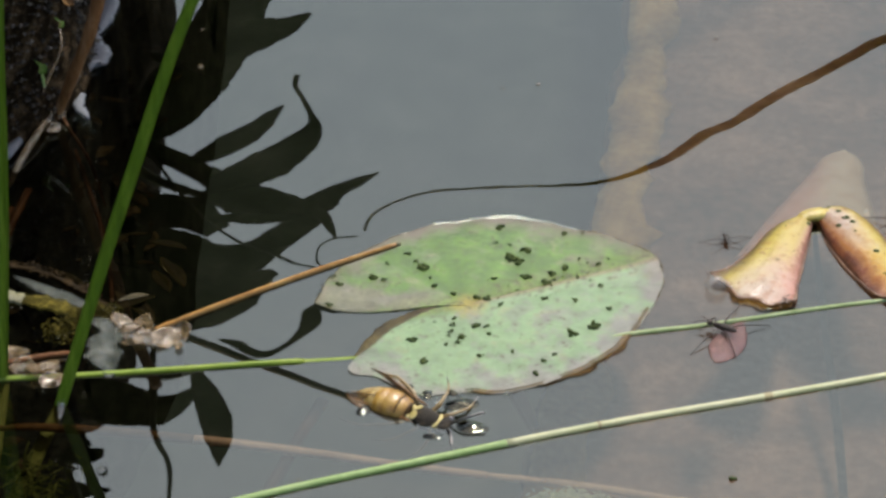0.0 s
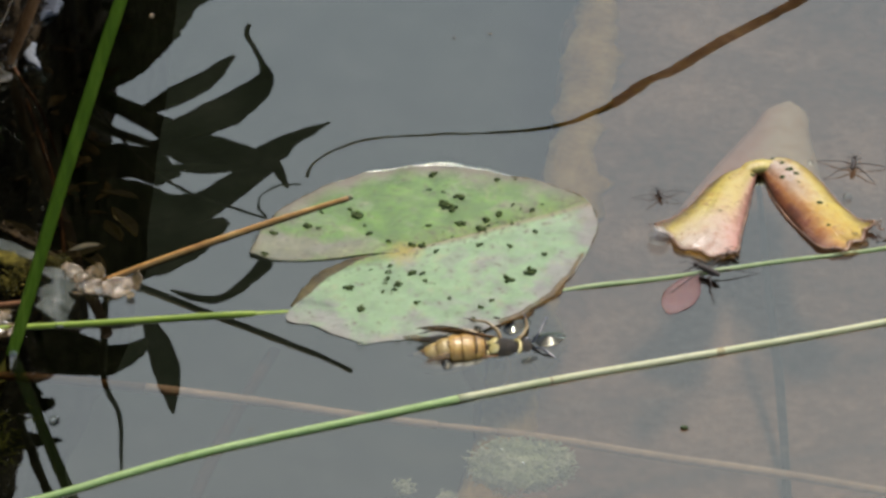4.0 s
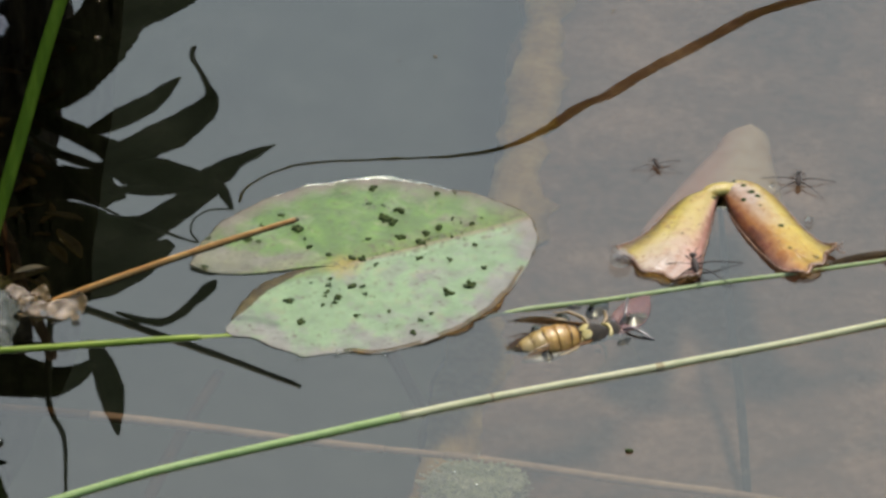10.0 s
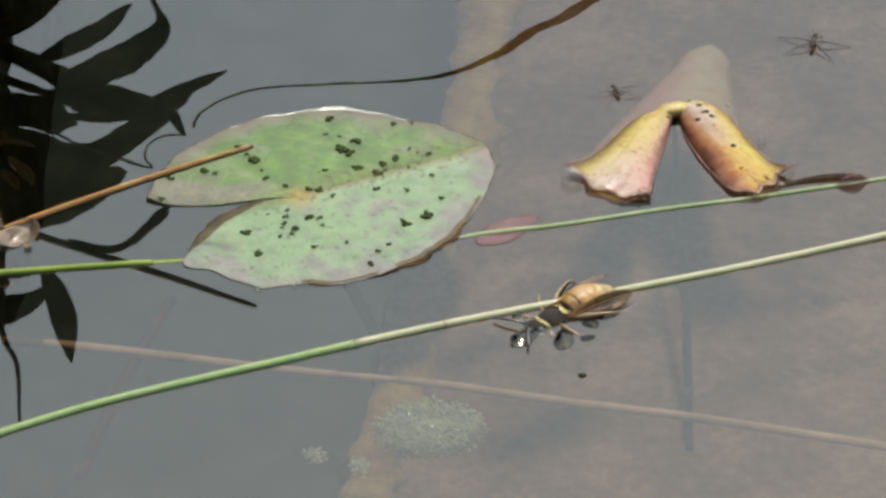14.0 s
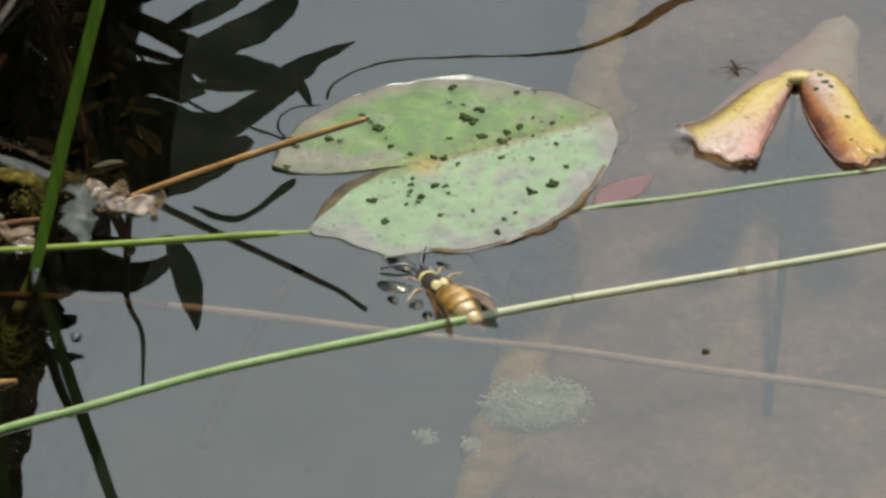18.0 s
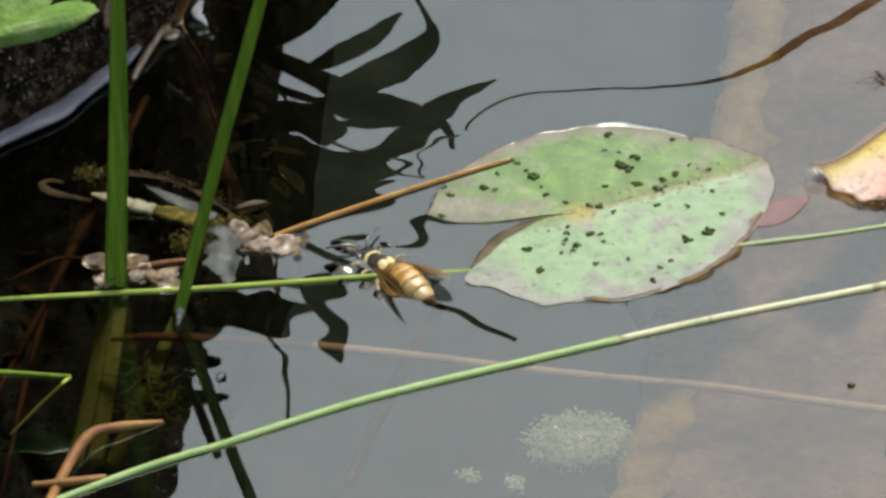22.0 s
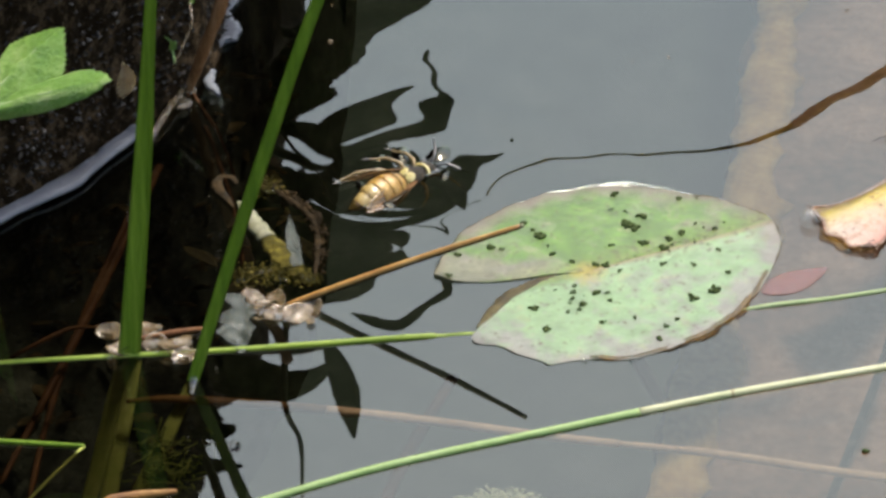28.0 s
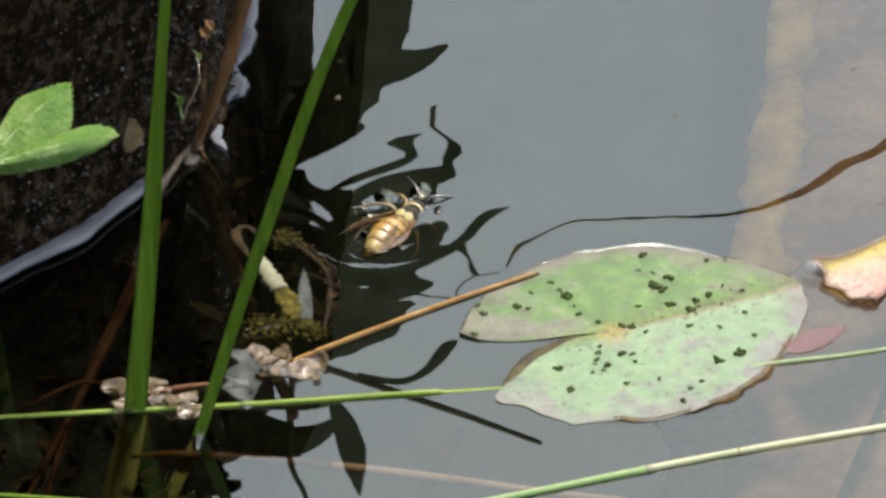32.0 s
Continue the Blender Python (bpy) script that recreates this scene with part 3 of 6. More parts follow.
def build_pond():
    verts = [(X0, Y0, 0), (X1, Y0, 0), (X1, Y1, 0), (X0, Y1, 0)]
    faces = [(0, 1, 2, 3)]
    water = new("water", mesh_of("water", verts, faces, WATER))
    water.visible_shadow = False
    tagged(water, "still murky pond water mirroring a pale sky", "water", kind="structure")

    bx, by = np.linspace(X0, X1, 90), np.linspace(Y0, Y1, 90)
    verts = [(x, y, -0.115 + 0.012 * noise.noise((x * 9, y * 9, 0)) + 0.004 * noise.noise((x * 40, y * 40, 3))) for x in bx for y in by]
    faces = [(i * 90 + j, (i + 1) * 90 + j, (i + 1) * 90 + j + 1, i * 90 + j + 1) for i in range(89) for j in range(89)]
    tagged(new("pond_bed", mesh_of("pond_bed", verts, faces, SILT)), "dark silt on the bed of the pond", "pond bed", kind="structure")


def bank_dip(y):
    """The bank is low where the herbs lean out."""
    return 1 - 0.75 * math.exp(-(((y - 0.105) / 0.045) ** 4))


def build_bank():
    """A steep face of wet soil along the water."""
    line = [Vector((x, y, 0)) for x, y in EDGE]
    n, prof = 150, [(-0.012, -0.13), (-0.006, -0.06), (-0.002, -0.02), (0.0, -0.003), (0.001, 0.004), (0.003, 0.013), (0.004, 0.026), (0.004, 0.042), (0.003, 0.06), (0.002, 0.085), (0.002, 0.11), (0.003, 0.13), (0.008, 0.15), (0.03, 0.165), (0.08, 0.17), (0.5, 0.17)]
    fine = [(float(np.interp(u, range(len(prof)), [p[0] for p in prof])), float(np.interp(u, range(len(prof)), [p[1] for p in prof]))) for u in np.linspace(0, len(prof) - 1, 90)]
    path = flow(line, n)
    verts, faces, k = [], [], len(fine)
    for i, p in enumerate(path):
        d = (path[min(i + 1, n - 1)] - path[max(i - 1, 0)]).normalized()
        left = Vector((-d.y, d.x, 0))
        for off, z in fine:
            z *= bank_dip(p.y) if z > 0 else 1
            q = p + left * off + Vector((0, 0, z))
            lump = 0.0022 * noise.noise(q * 130) + 0.0012 * noise.noise(q * 420) + 0.004 * noise.noise(q * 35)
            w = 1.0 if z > 0.004 else 0.35
            verts.append(q + (left * -0.8 + Vector((0, 0, 0.6))) * lump * w)
    for i in range(n - 1):
        faces += [(i * k + j, (i + 1) * k + j, (i + 1) * k + j + 1, i * k + j + 1) for j in range(k - 1)]
    tagged(new("bank", mesh_of("bank", verts, faces, SOIL)), "steep bank of wet black soil at the water's edge", "soil bank", kind="structure")
    upper = [(-0.16, -0.03), (-0.14, 0.0), (-0.126, 0.0167), (-0.1245, 0.0187), (-0.1215, 0.0226), (-0.1142, 0.028), (-0.113, 0.0328), (-0.1105, 0.0335), (-0.1087, 0.0384), (-0.1057, 0.0444), (-0.1034, 0.0452), (-0.101, 0.0493)]
    lower = [(-0.16, -0.036), (-0.14, -0.006), (-0.1254, 0.0108), (-0.1231, 0.0136), (-0.1181, 0.0178), (-0.1129, 0.0228), (-0.1104, 0.0275), (-0.1081, 0.032), (-0.1051, 0.0366), (-0.103, 0.0403), (-0.1017, 0.0433), (-0.1003, 0.0477)]
    inner = [(-0.0887, 0.14), (-0.0887, 0.1096), (-0.0885, 0.103), (-0.0887, 0.096), (-0.0894, 0.09), (-0.0898, 0.0844), (-0.0908, 0.078), (-0.0916, 0.0723), (-0.0925, 0.0654), (-0.0915, 0.063), (-0.0906, 0.0603)]
    outer = [(-0.085, 0.14), (-0.0855, 0.1095), (-0.0849, 0.104), (-0.086, 0.0963), (-0.0879, 0.0901), (-0.0856, 0.0856), (-0.0858, 0.0791), (-0.0883, 0.0786), (-0.09, 0.0714), (-0.089, 0.0636), (-0.0876, 0.0575)]
    # grey strips along the waterline; the one by the root paints mirrored sky
    for one, two in ((upper, lower), (inner, outer)):
        a, b = flow([(x, y, 0) for x, y in one], 90), flow([(x, y, 0) for x, y in two], 90)

        def across(u, v, a=a, b=b, ragged=one is upper):
            k = min(int(u * 89 + 0.5), 89)
            p = a[k].lerp(b[k], v)
            off = 0.0009 * noise.noise((u * 40, 0, 0)) * ((1 - v) if ragged else v)
            return (p.x + off, p.y + off, 0.0006 + 0.0003 * math.sin(v * 3.14) + 0.0002 * noise.noise((u * 12, v, 2)))

        tagged(new("edge_strip", sheet("edge_strip", 90, 5, across, EDGE_GREY, 0.0008)), "smooth lavender-grey strip where soil meets water", "water edge", kind="structure")
    # crumbs on the face
    rnd = random.Random(5)
    verts, faces = [], []
    for _ in range(7000):
        i, j = rnd.randrange(30, n - 45), rnd.randrange(24, 62)
        c = Vector(verts_at(path, fine, i, j)) + Vector((rnd.uniform(0, 0.0015), 0, 0))
        s, b = 0.00012 + 0.00055 * rnd.random() ** 4, len(verts)
        q = [Vector((rnd.uniform(-1, 1), rnd.uniform(-1, 1), rnd.uniform(-1, 1))).normalized() * s * rnd.uniform(0.6, 1.2) for _ in range(6)]
        for d0, e in zip([(1, 0, 0), (-1, 0, 0), (0, 1, 0), (0, -1, 0), (0, 0, 1), (0, 0, -1)], q):
            verts.append(c + Vector(d0) * s + e * 0.4)
        faces += [(b, b + 2, b + 4), (b + 2, b + 1, b + 4), (b + 1, b + 3, b + 4), (b + 3, b, b + 4), (b + 2, b, b + 5), (b + 1, b + 2, b + 5), (b + 3, b + 1, b + 5), (b, b + 3, b + 5)]
    tagged(new("soil_crumbs", mesh_of("soil_crumbs", verts, faces, CRUMB, False)), "loose crumbs and grit on the wet soil bank", "grit", kind="stuff")


def build_shelf():
    """Silt sloping from the bank into the deep, strewn with rotten leaves."""
    path = flow([Vector((x, y, 0)) for x, y in EDGE], 150)
    fall = ((0.0, -0.006), (0.10, -0.018), (0.25, -0.036), (0.5, -0.056), (0.75, -0.090), (1.0, -0.125))

    def place(u, v):
        i = min(max(int(u * 149), 1), 148)
        d = (path[i + 1] - path[i - 1]).normalized()
        off = v * float(np.interp(path[i].y, (-0.06, 0.0, 0.03, 0.07), (0.11, 0.08, 0.035, 0.018)))
        q = path[i] + Vector((d.y, -d.x, 0)) * off
        return Vector((q.x, q.y, float(np.interp(v, [f[0] for f in fall], [f[1] for f in fall])) + 0.006 * noise.noise(q * 60) + 0.002 * noise.noise(q * 210)))

    tagged(new("silt_shelf", sheet("silt_shelf", 150, 50, place, SHELF, 0.002)), "brown silt sloping under water from the bank", "pond bed", kind="structure")
    rnd = random.Random(12)
    verts, faces = [], []
    for _ in range(420):
        p = place(rnd.uniform(0.15, 0.75), rnd.uniform(0.02, 0.7)) + Vector((0, 0, rnd.uniform(0.001, 0.010)))
        ln, turn, tip = rnd.uniform(0.002, 0.007), rnd.uniform(0, 6.28), rnd.uniform(-0.5, 0.5)
        e = Vector((math.cos(turn), math.sin(turn), tip)) * ln
        side = Vector((-math.sin(turn), math.cos(turn), rnd.uniform(-0.5, 0.5))) * ln * rnd.uniform(0.08, 0.28)
        b = len(verts)
        for f, k in ((0, 0.1), (0.25, 0.8), (0.55, 1.0), (0.8, 0.6), (1, 0.05)):
            c = p + e * f + Vector((0, 0, 0.3 * ln * f * (1 - f)))
            verts += [c - side * k, c + side * k, c + side * k - Vector((0, 0, 0.0002)), c - side * k - Vector((0, 0, 0.0002))]
        for r in range(b, b + 16, 4):
            faces += [(r + j, r + (j + 1) % 4, r + 4 + (j + 1) % 4, r + 4 + j) for j in range(4)]
        faces += [(b + 3, b + 2, b + 1, b), (b + 16, b + 17, b + 18, b + 19)]
    tagged(new("drowned_litter", mesh_of("drowned_litter", verts, faces, LITTER)), "rotten brown leaves and stalks lying on the silt under water", "leaf litter", kind="stuff")


def verts_at(path, fine, i, j):
    d = (path[i + 1] - path[i - 1]).normalized()
    return path[i] + Vector((-d.y, d.x, 0)) * fine[j][0] + Vector((0, 0, fine[j][1] * bank_dip(path[i].y)))


# the palest tone puts wet glints into the grit's colour
CRUMB = stuff("grit", (0.0020, 0.0014, 0.0008), (0.0085, 0.006, 0.0035), (0.15, 0.13, 0.105), 520, 1500, 0.5, 0.6, 0.0003, 0.15)


def build_ground():
    """The ground round the pond, out to the horizon, with its soil edge down to the bed."""
    verts, faces = [], []
    rings = [(0.0, -0.13), (0.01, 0.03), (0.06, 0.045), (0.3, 0.05), (2, 0.05), (20, 0.0), (400, -1.0)]
    m = 120
    for off, z in rings:
        for k in range(m):
            cx, cy, a = (X0 + X1) / 2, (Y0 + Y1) / 2, 2 * math.pi * k / m
            far = 1 / (abs(math.cos(a)) ** 3.2 + abs(math.sin(a)) ** 3.2) ** (1 / 3.2) * (1 + 0.02 * math.sin(5 * a) + 0.012 * math.sin(11 * a))
            x, y = cx + 0.66 * far * math.cos(a), cy + 0.61 * far * math.sin(a)
            grow = 1 + off / 0.65
            lift = 0.11 if (x < -0.3 and 0.02 < off < 3) else 0.0
            verts.append((cx + (x - cx) * grow, cy + (y - cy) * grow, z + lift + (0.006 * noise.noise((x * 12, y * 12, off)) if off < 1 else 0)))
    for r in range(len(rings) - 1):
        for k in range(m):
            a, b = r * m + k, r * m + (k + 1) % m
            faces.append((a, a + m, b + m, b)[::-1])
    tagged(new("ground", mesh_of("ground", verts, faces, GRASS_GROUND)), "low green meadow round the pond", "ground", kind="structure")


def build_slab():
    """A flat stone lying under water, its crusted edge towards the deep."""
    edge = flow([(0.026, 0.42, 0), (0.022, 0.15, 0), (0.017, 0.088, 0), (0.013, 0.05, 0), (0.003, -0.012, 0), (-0.002, -0.05, 0), (-0.010, -0.10, 0), (-0.03, -0.30, 0)], 120)
    slab = thing("stone_slab", "reddish grey stone slab lying under the water, crusted tan along its edge", "stone slab", 0, 0, -0.035)
    widths = [0.0, 0.004, 0.012, 0.02, 0.04, 0.08, 0.14, 0.24, 0.5]
    verts, faces, k = [], [], len(widths) + 2
    for i, p in enumerate(edge):
        jag = 0.003 * noise.noise(p * 60) + 0.0015 * noise.noise(p * 200)
        row = [(p.x + jag + 0.006, p.y, -0.075), (p.x + jag - 0.001, p.y, -0.008)]
        for w in widths:
            q = Vector((p.x + jag + w, p.y, 0))
            row.append((q.x, q.y, 0.0025 * noise.noise(q * 45) + 0.001 * noise.noise(q * 160) - (0.003 if w == 0 else 0)))
        verts += row
    for i in range(len(edge) - 1):
        faces += [(i * k + j, i * k + j + 1, (i + 1) * k + j + 1, (i + 1) * k + j) for j in range(k - 1)]
    part("slab", mesh_of("slab", verts, faces, SLAB), slab)
    crust = sheet("crust", 90, 5, lambda u, v: (lambda p: (p.x + 0.0005 + 0.002 * noise.noise((4, p.y * 150, 1)) + v * (0.010 + 0.008 * noise.noise((0, p.y * 40, 2)) + 0.004 * noise.noise((0, p.y * 170, 5))), p.y, 0.0012 + 0.0022 * noise.noise((p.x * 45 + v * 0.5, p.y * 45, 0)) + 0.0012 * math.sin(v * math.pi)))(edge[min(int(u * 119), 119)]), RIM, 0.002)
    part("crust", crust, slab, "tan crust of algae along the edge of the stone")


build_pond()
build_bank()
build_shelf()
build_ground()
build_slab()


# ---- lily pad ----
RIM_TURNS = (-136, -133, -123, -112, -103, -94, -85, -80, -68, -50, -35, -16, 1, 14, 24, 30, 42, 55, 72, 90, 109, 132, 150, 168, 181)
RIM_FAR = (30.4, 31.7, 29.4, 30.4, 31.1, 29.5, 28.6, 30.2, 30.1, 30.2, 31.1, 32.6, 35.2, 38.6, 40.0, 39.7, 36.6, 33.8, 31.6, 29.8, 28.6, 27.8, 28.2, 28.6, 29.4)
# how the lobes' inner sides swing from the heart out to their tips
SIDE_AT = (0, 0.14, 0.21, 0.31, 0.40, 0.52, 0.65, 0.77, 0.88, 1)
FRONT_SIDE = (-179, -175, -170, -162, -155, -151, -145, -141, -139, -136)
BACK_SIDE = (180, 181, 182, 186, 188, 189, 188.5, 187, 185.5, 181)


def pad_turn(turn, f):
    """Where the ray that ends at a turn of the rim runs at the share f of its length: the rays beside the notch bend with its sides."""
    w0, w1 = min(max((-50 - turn) / 86, 0), 1), min(max((turn - 110) / 71, 0), 1)
    return turn + w0 * (float(np.interp(f, SIDE_AT, FRONT_SIDE)) + 136) + w1 * (float(np.interp(f, SIDE_AT, BACK_SIDE)) - 181)


def pad_height(x, y, f):
    """How the pad's upper side rises: dished, ridged along the midrib, its front half dropping a little."""
    across, ahead = y * 0.906 - x * 0.423, x * 0.906 + y * 0.423
    turn = math.degrees(math.atan2(y, x))
    z = 0.00015 * f * f + 0.00012 * math.sin(turn * 0.09) * f + 0.0003 * noise.noise((x * 120, y * 120, 0)) * f
    z += 0.00018 * f**6 * math.sin(turn * 0.31)
    if ahead > 0:
        z += 0.0002 * math.exp(-((across / 0.0011) ** 2))
    if across < 0:
        z -= 0.0002 * f
    return max(z, -0.00005)


def build_pad():
    pad = thing("lily_pad", "green floating lily pad with grey patches and black specks", "lily pad", -0.0117, -0.0079, 0.0002)
    nt, nr = 150, 26
    rings = [(j / 24.3) ** 0.9 for j in range(24)] + [0.994, 1.0]
    turns = np.linspace(-136, 181, nt)
    reach = np.interp(turns, RIM_TURNS, RIM_FAR) / 1000
    verts, faces = [], []
    for i in range(nt):
        far = reach[i] * (1 + 0.004 * math.sin(i * 0.9) + 0.003 * math.sin(i * 2.1 + 1) + 0.012 * noise.noise((i * 0.35, 4, 0)) * (turns[i] < 5))
        for j in range(nr):
            f = rings[j]
            turn = radians(pad_turn(turns[i], f))
            x, y = 0.984 * far * f * math.cos(turn), far * f * math.sin(turn)
            z = pad_height(x, y, f)
            verts.append((x, y, z))
    n = nt * nr
    verts += [(x, y, z - 0.00022) for x, y, z in verts]
    for i in range(nt - 1):
        for j in range(nr - 1):
            f = (i * nr + j, i * nr + j + 1, (i + 1) * nr + j + 1, (i + 1) * nr + j)
            faces += [f, tuple(v + n for v in f[::-1])]
    edge = [i * nr + nr - 1 for i in range(nt)]
    faces += [(a, a + n, b + n, b) for a, b in zip(edge, edge[1:])]
    for row in (0, nt - 1):
        line = [row * nr + j for j in range(nr)]
        faces += [(a, a + n, b + n, b) if row else (b, b + n, a + n, a) for a, b in zip(line, line[1:])]
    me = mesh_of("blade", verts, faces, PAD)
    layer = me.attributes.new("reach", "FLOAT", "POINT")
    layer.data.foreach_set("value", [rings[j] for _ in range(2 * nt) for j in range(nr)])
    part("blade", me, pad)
    rim = [Vector(verts[i]) + Vector((0, 0, -0.0002)) for i in edge]
    part("brown_rim", loft("brown_rim", [p * 1.001 for k, p in enumerate(rim) if turns[k] > 4 and k % 2], [0.00012, 0.0002, 0.0001, 0.00018, 0.00012], DEAD, n=120, rough=0.6), pad, "withered brown edge")
    part("stalk", loft("stalk", [(0.0, 0, -0.0016), (0.004, -0.002, -0.012), (0.02, -0.02, -0.05), (0.05, -0.04, -0.09)], [0.0014], ROOT), pad, "brown stalk running down under water")
    rnd = random.Random(11)
    back_half = [(5.2, 27.3, 0.9), (4.7, 21.8, 0.5), (10.5, 19.4, 1.0), (7.9, 16.6, 1.4), (9.4, 15.1, 1.1), (-12.4, 17.5, 0.6), (-10.8, 15.1, 0.6), (-9.1, 12.8, 1.2), (-16.0, 13.7, 0.6), (-18.6, 8.9, 1.0), (-16.5, 8.1, 0.6), (-25.2, 6.2, 0.9), (-26.5, 9.0, 0.6), (-6.7, 6.3, 0.7), (-7.6, 9.3, 0.5), (4.8, 9.2, 0.6), (10.7, 10.0, 1.0), (17.8, 25.8, 0.7), (21.0, 16.7, 0.5), (-26.7, -1.0, 0.7)]
    along_rib = [(15.9, 11.5, 1.1), (18.2, 13.1, 1.0), (14.7, 8.0, 1.1), (16.3, 9.1, 0.5), (20.9, 9.7, 0.5), (22.6, 15.3, 0.4), (24.7, 14.7, 0.6), (26.9, 16.7, 0.4), (21.6, 25.8, 0.4), (-2.9, 3.9, 0.7), (1.6, 2.3, 0.9), (3.7, 2.3, 0.9), (6.2, 0.4, 0.6), (7.4, 20.8, 0.5), (14.7, 2.7, 0.7), (20.3, 2.4, 0.7), (25.4, 7.5, 0.6), (27.2, -0.7, 0.7)]
    front_half = [(-2.5, -4.5, 0.6), (-2.6, -6.8, 0.7), (-2.9, -9.1, 0.7), (-3.3, -10.6, 0.5), (-6.3, -6.0, 0.4), (1.7, -6.8, 1.0), (3.8, -7.2, 0.6), (4.1, -9.9, 0.6), (-0.8, -11.0, 0.9), (-1.5, -12.5, 0.6), (-3.9, -13.6, 0.6), (-10.2, -12.1, 1.0), (-8.1, -19.1, 1.0), (2.8, -16.9, 0.7), (8.8, -15.6, 0.6), (24.5, -6.5, 1.4), (20.2, -9.0, 1.1), (17.0, -16.2, 0.6), (14.9, -18.6, 0.7), (13.6, -22.8, 0.9)]
    marks = [(x * 0.984, y, r * 1.3) for x, y, r in back_half + along_rib + front_half]
    for _ in range(40):
        a, d = rnd.uniform(-125, 175), rnd.uniform(7, 27)
        marks.append((d * math.cos(radians(a)), d * math.sin(radians(a)), rnd.uniform(0.12, 0.3)))
    for _ in range(26):
        d = rnd.uniform(3, 33)
        marks.append((d * 0.906 - rnd.gauss(0.4, 1.6) * 0.423, d * 0.423 + rnd.gauss(0.6, 1.4) * 0.906, rnd.uniform(0.15, 0.4)))
    for x, y, r in marks:
        z = pad_height(x / 1000, y / 1000, math.hypot(x, y) / 31.5)
        vs, fs = [], []
        for _ in range(3 + int(r * 6)):
            a, d, s = rnd.uniform(0, 6.3), rnd.uniform(0.05, 0.72) * r / 1000, rnd.uniform(0.17, 0.36) * r / 1000
            me = ball("mark", s * 0.9, s * 0.85, s * 0.7, SPOT, 8, 6, 0.15, rnd.randrange(999), (d * math.cos(a), d * math.sin(a), rnd.uniform(0, 0.0001)))
            b = len(vs)
            vs += [v.co[:] for v in me.vertices]
            fs += [tuple(b + q for q in f2.vertices) for f2 in me.polygons]
            bpy.data.meshes.remove(me)
        part("black_speck", mesh_of("black_speck", vs, fs, SPOT), pad, "", pose(x / 1000, y / 1000, z + 0.00016))
    # water drawn up along the rim behind, sloping to the pad
    back = [Vector(verts[i]) for k, i in enumerate(edge) if 40 < turns[k] < 128]

    def between(line, u):
        k = min(int(u * (len(line) - 1)), len(line) - 2)
        return line[k].lerp(line[k + 1], u * (len(line) - 1) - k)

    def lip(u, v):
        p = between(back, u)
        swell = math.sin(u * math.pi) ** 0.7 * (0.02 + 0.95 * math.exp(-(((u - 0.42) / 0.14) ** 2)) + 0.45 * math.exp(-(((u - 0.72) / 0.05) ** 2)))
        q = p * (1 + (0.004 + 0.050 * swell) * v)
        wide = p.length * (0.004 + 0.050 * swell)
        return (q.x, q.y, wide * min(0.5 * v - 0.2 * v * v, (1 - v) * 0.8) + 0.00006 * noise.noise((u * 45, v, 8)) - 0.00008)

    part("water_rim", sheet("water_rim", 110, 15, lip, LIP, 0.0001), pad, "bright lip of water drawn up along the edge")
    # mirrored pad edge laid in as a brown strip; browned side of the notch
    fore = [Vector(verts[i]) for k, i in enumerate(edge) if -90 < turns[k] < 2]

    def soaked(u, v):
        p = between(fore, u)
        turn = -90 + 92 * u
        ragged = 0.75 + 0.5 * noise.noise((u * 9, 7, 0)) + 0.25 * noise.noise((u * 31, 2, 0))
        reach_out = 0.060 * ragged * max(0, math.sin(math.pi * min(max((turn + 68) / 62, 0), 1))) + 0.03 * math.exp(-(((turn + 84) / 4) ** 2)) - 0.012
        q = p * (0.97 + (0.03 + reach_out) * v)
        return (q.x, q.y, -0.00005 - 0.00008 * v)

    part("mirrored_edge", sheet("mirrored_edge", 60, 5, soaked, CLEAR_BROWN, 0.0002), pad, "brown strip for the pad's mirrored edge")
    notch = []
    for f, out in ((0.2, 0.0002), (0.3, 0.0006), (0.42, 0.0009), (0.55, 0.0010), (0.68, 0.0008), (0.8, 0.0004), (0.9, 0.0)):
        a = radians(float(np.interp(f, SIDE_AT, FRONT_SIDE)))
        notch.append(Vector((math.cos(a), math.sin(a), 0)) * f * 0.0304 + Vector((math.sin(a), -math.cos(a), 0)) * out + Vector((0, 0, -0.0001)))
    part("notch_edge", loft("notch_edge", notch, [0.0004, 0.0009, 0.0011, 0.0012, 0.0009, 0.0003], DEAD, n=40, flat=0.15, rough=0.25), pad, "browned side of the notch")
    for d, z in ((-92, 0.0002), (-88, 0.0002), (-75, 0.0002), (-104, 0.0002), (168, 0.0002), (172, 0.0001)):
        k = int(np.argmin(abs(turns - d)))
        part("droplet", ball("droplet", 0.00055, 0.0004, 0.0004, DROP, 10, 7), pad, "clear drop of water", pose(*(Vector(verts[edge[k]]) * 1.01).xy, z))
    return pad


PETAL_BASE = stuff("petal_base", (0.16, 0.10, 0.012), (0.27, 0.21, 0.035), (0.36, 0.32, 0.10), 300, 1500, 0.4, thin=0.2)
BROWN_EDGE = stuff("browned_edge", (0.03, 0.012, 0.004), (0.08, 0.035, 0.012), (0.16, 0.08, 0.03), 300, 1500, 0.3)


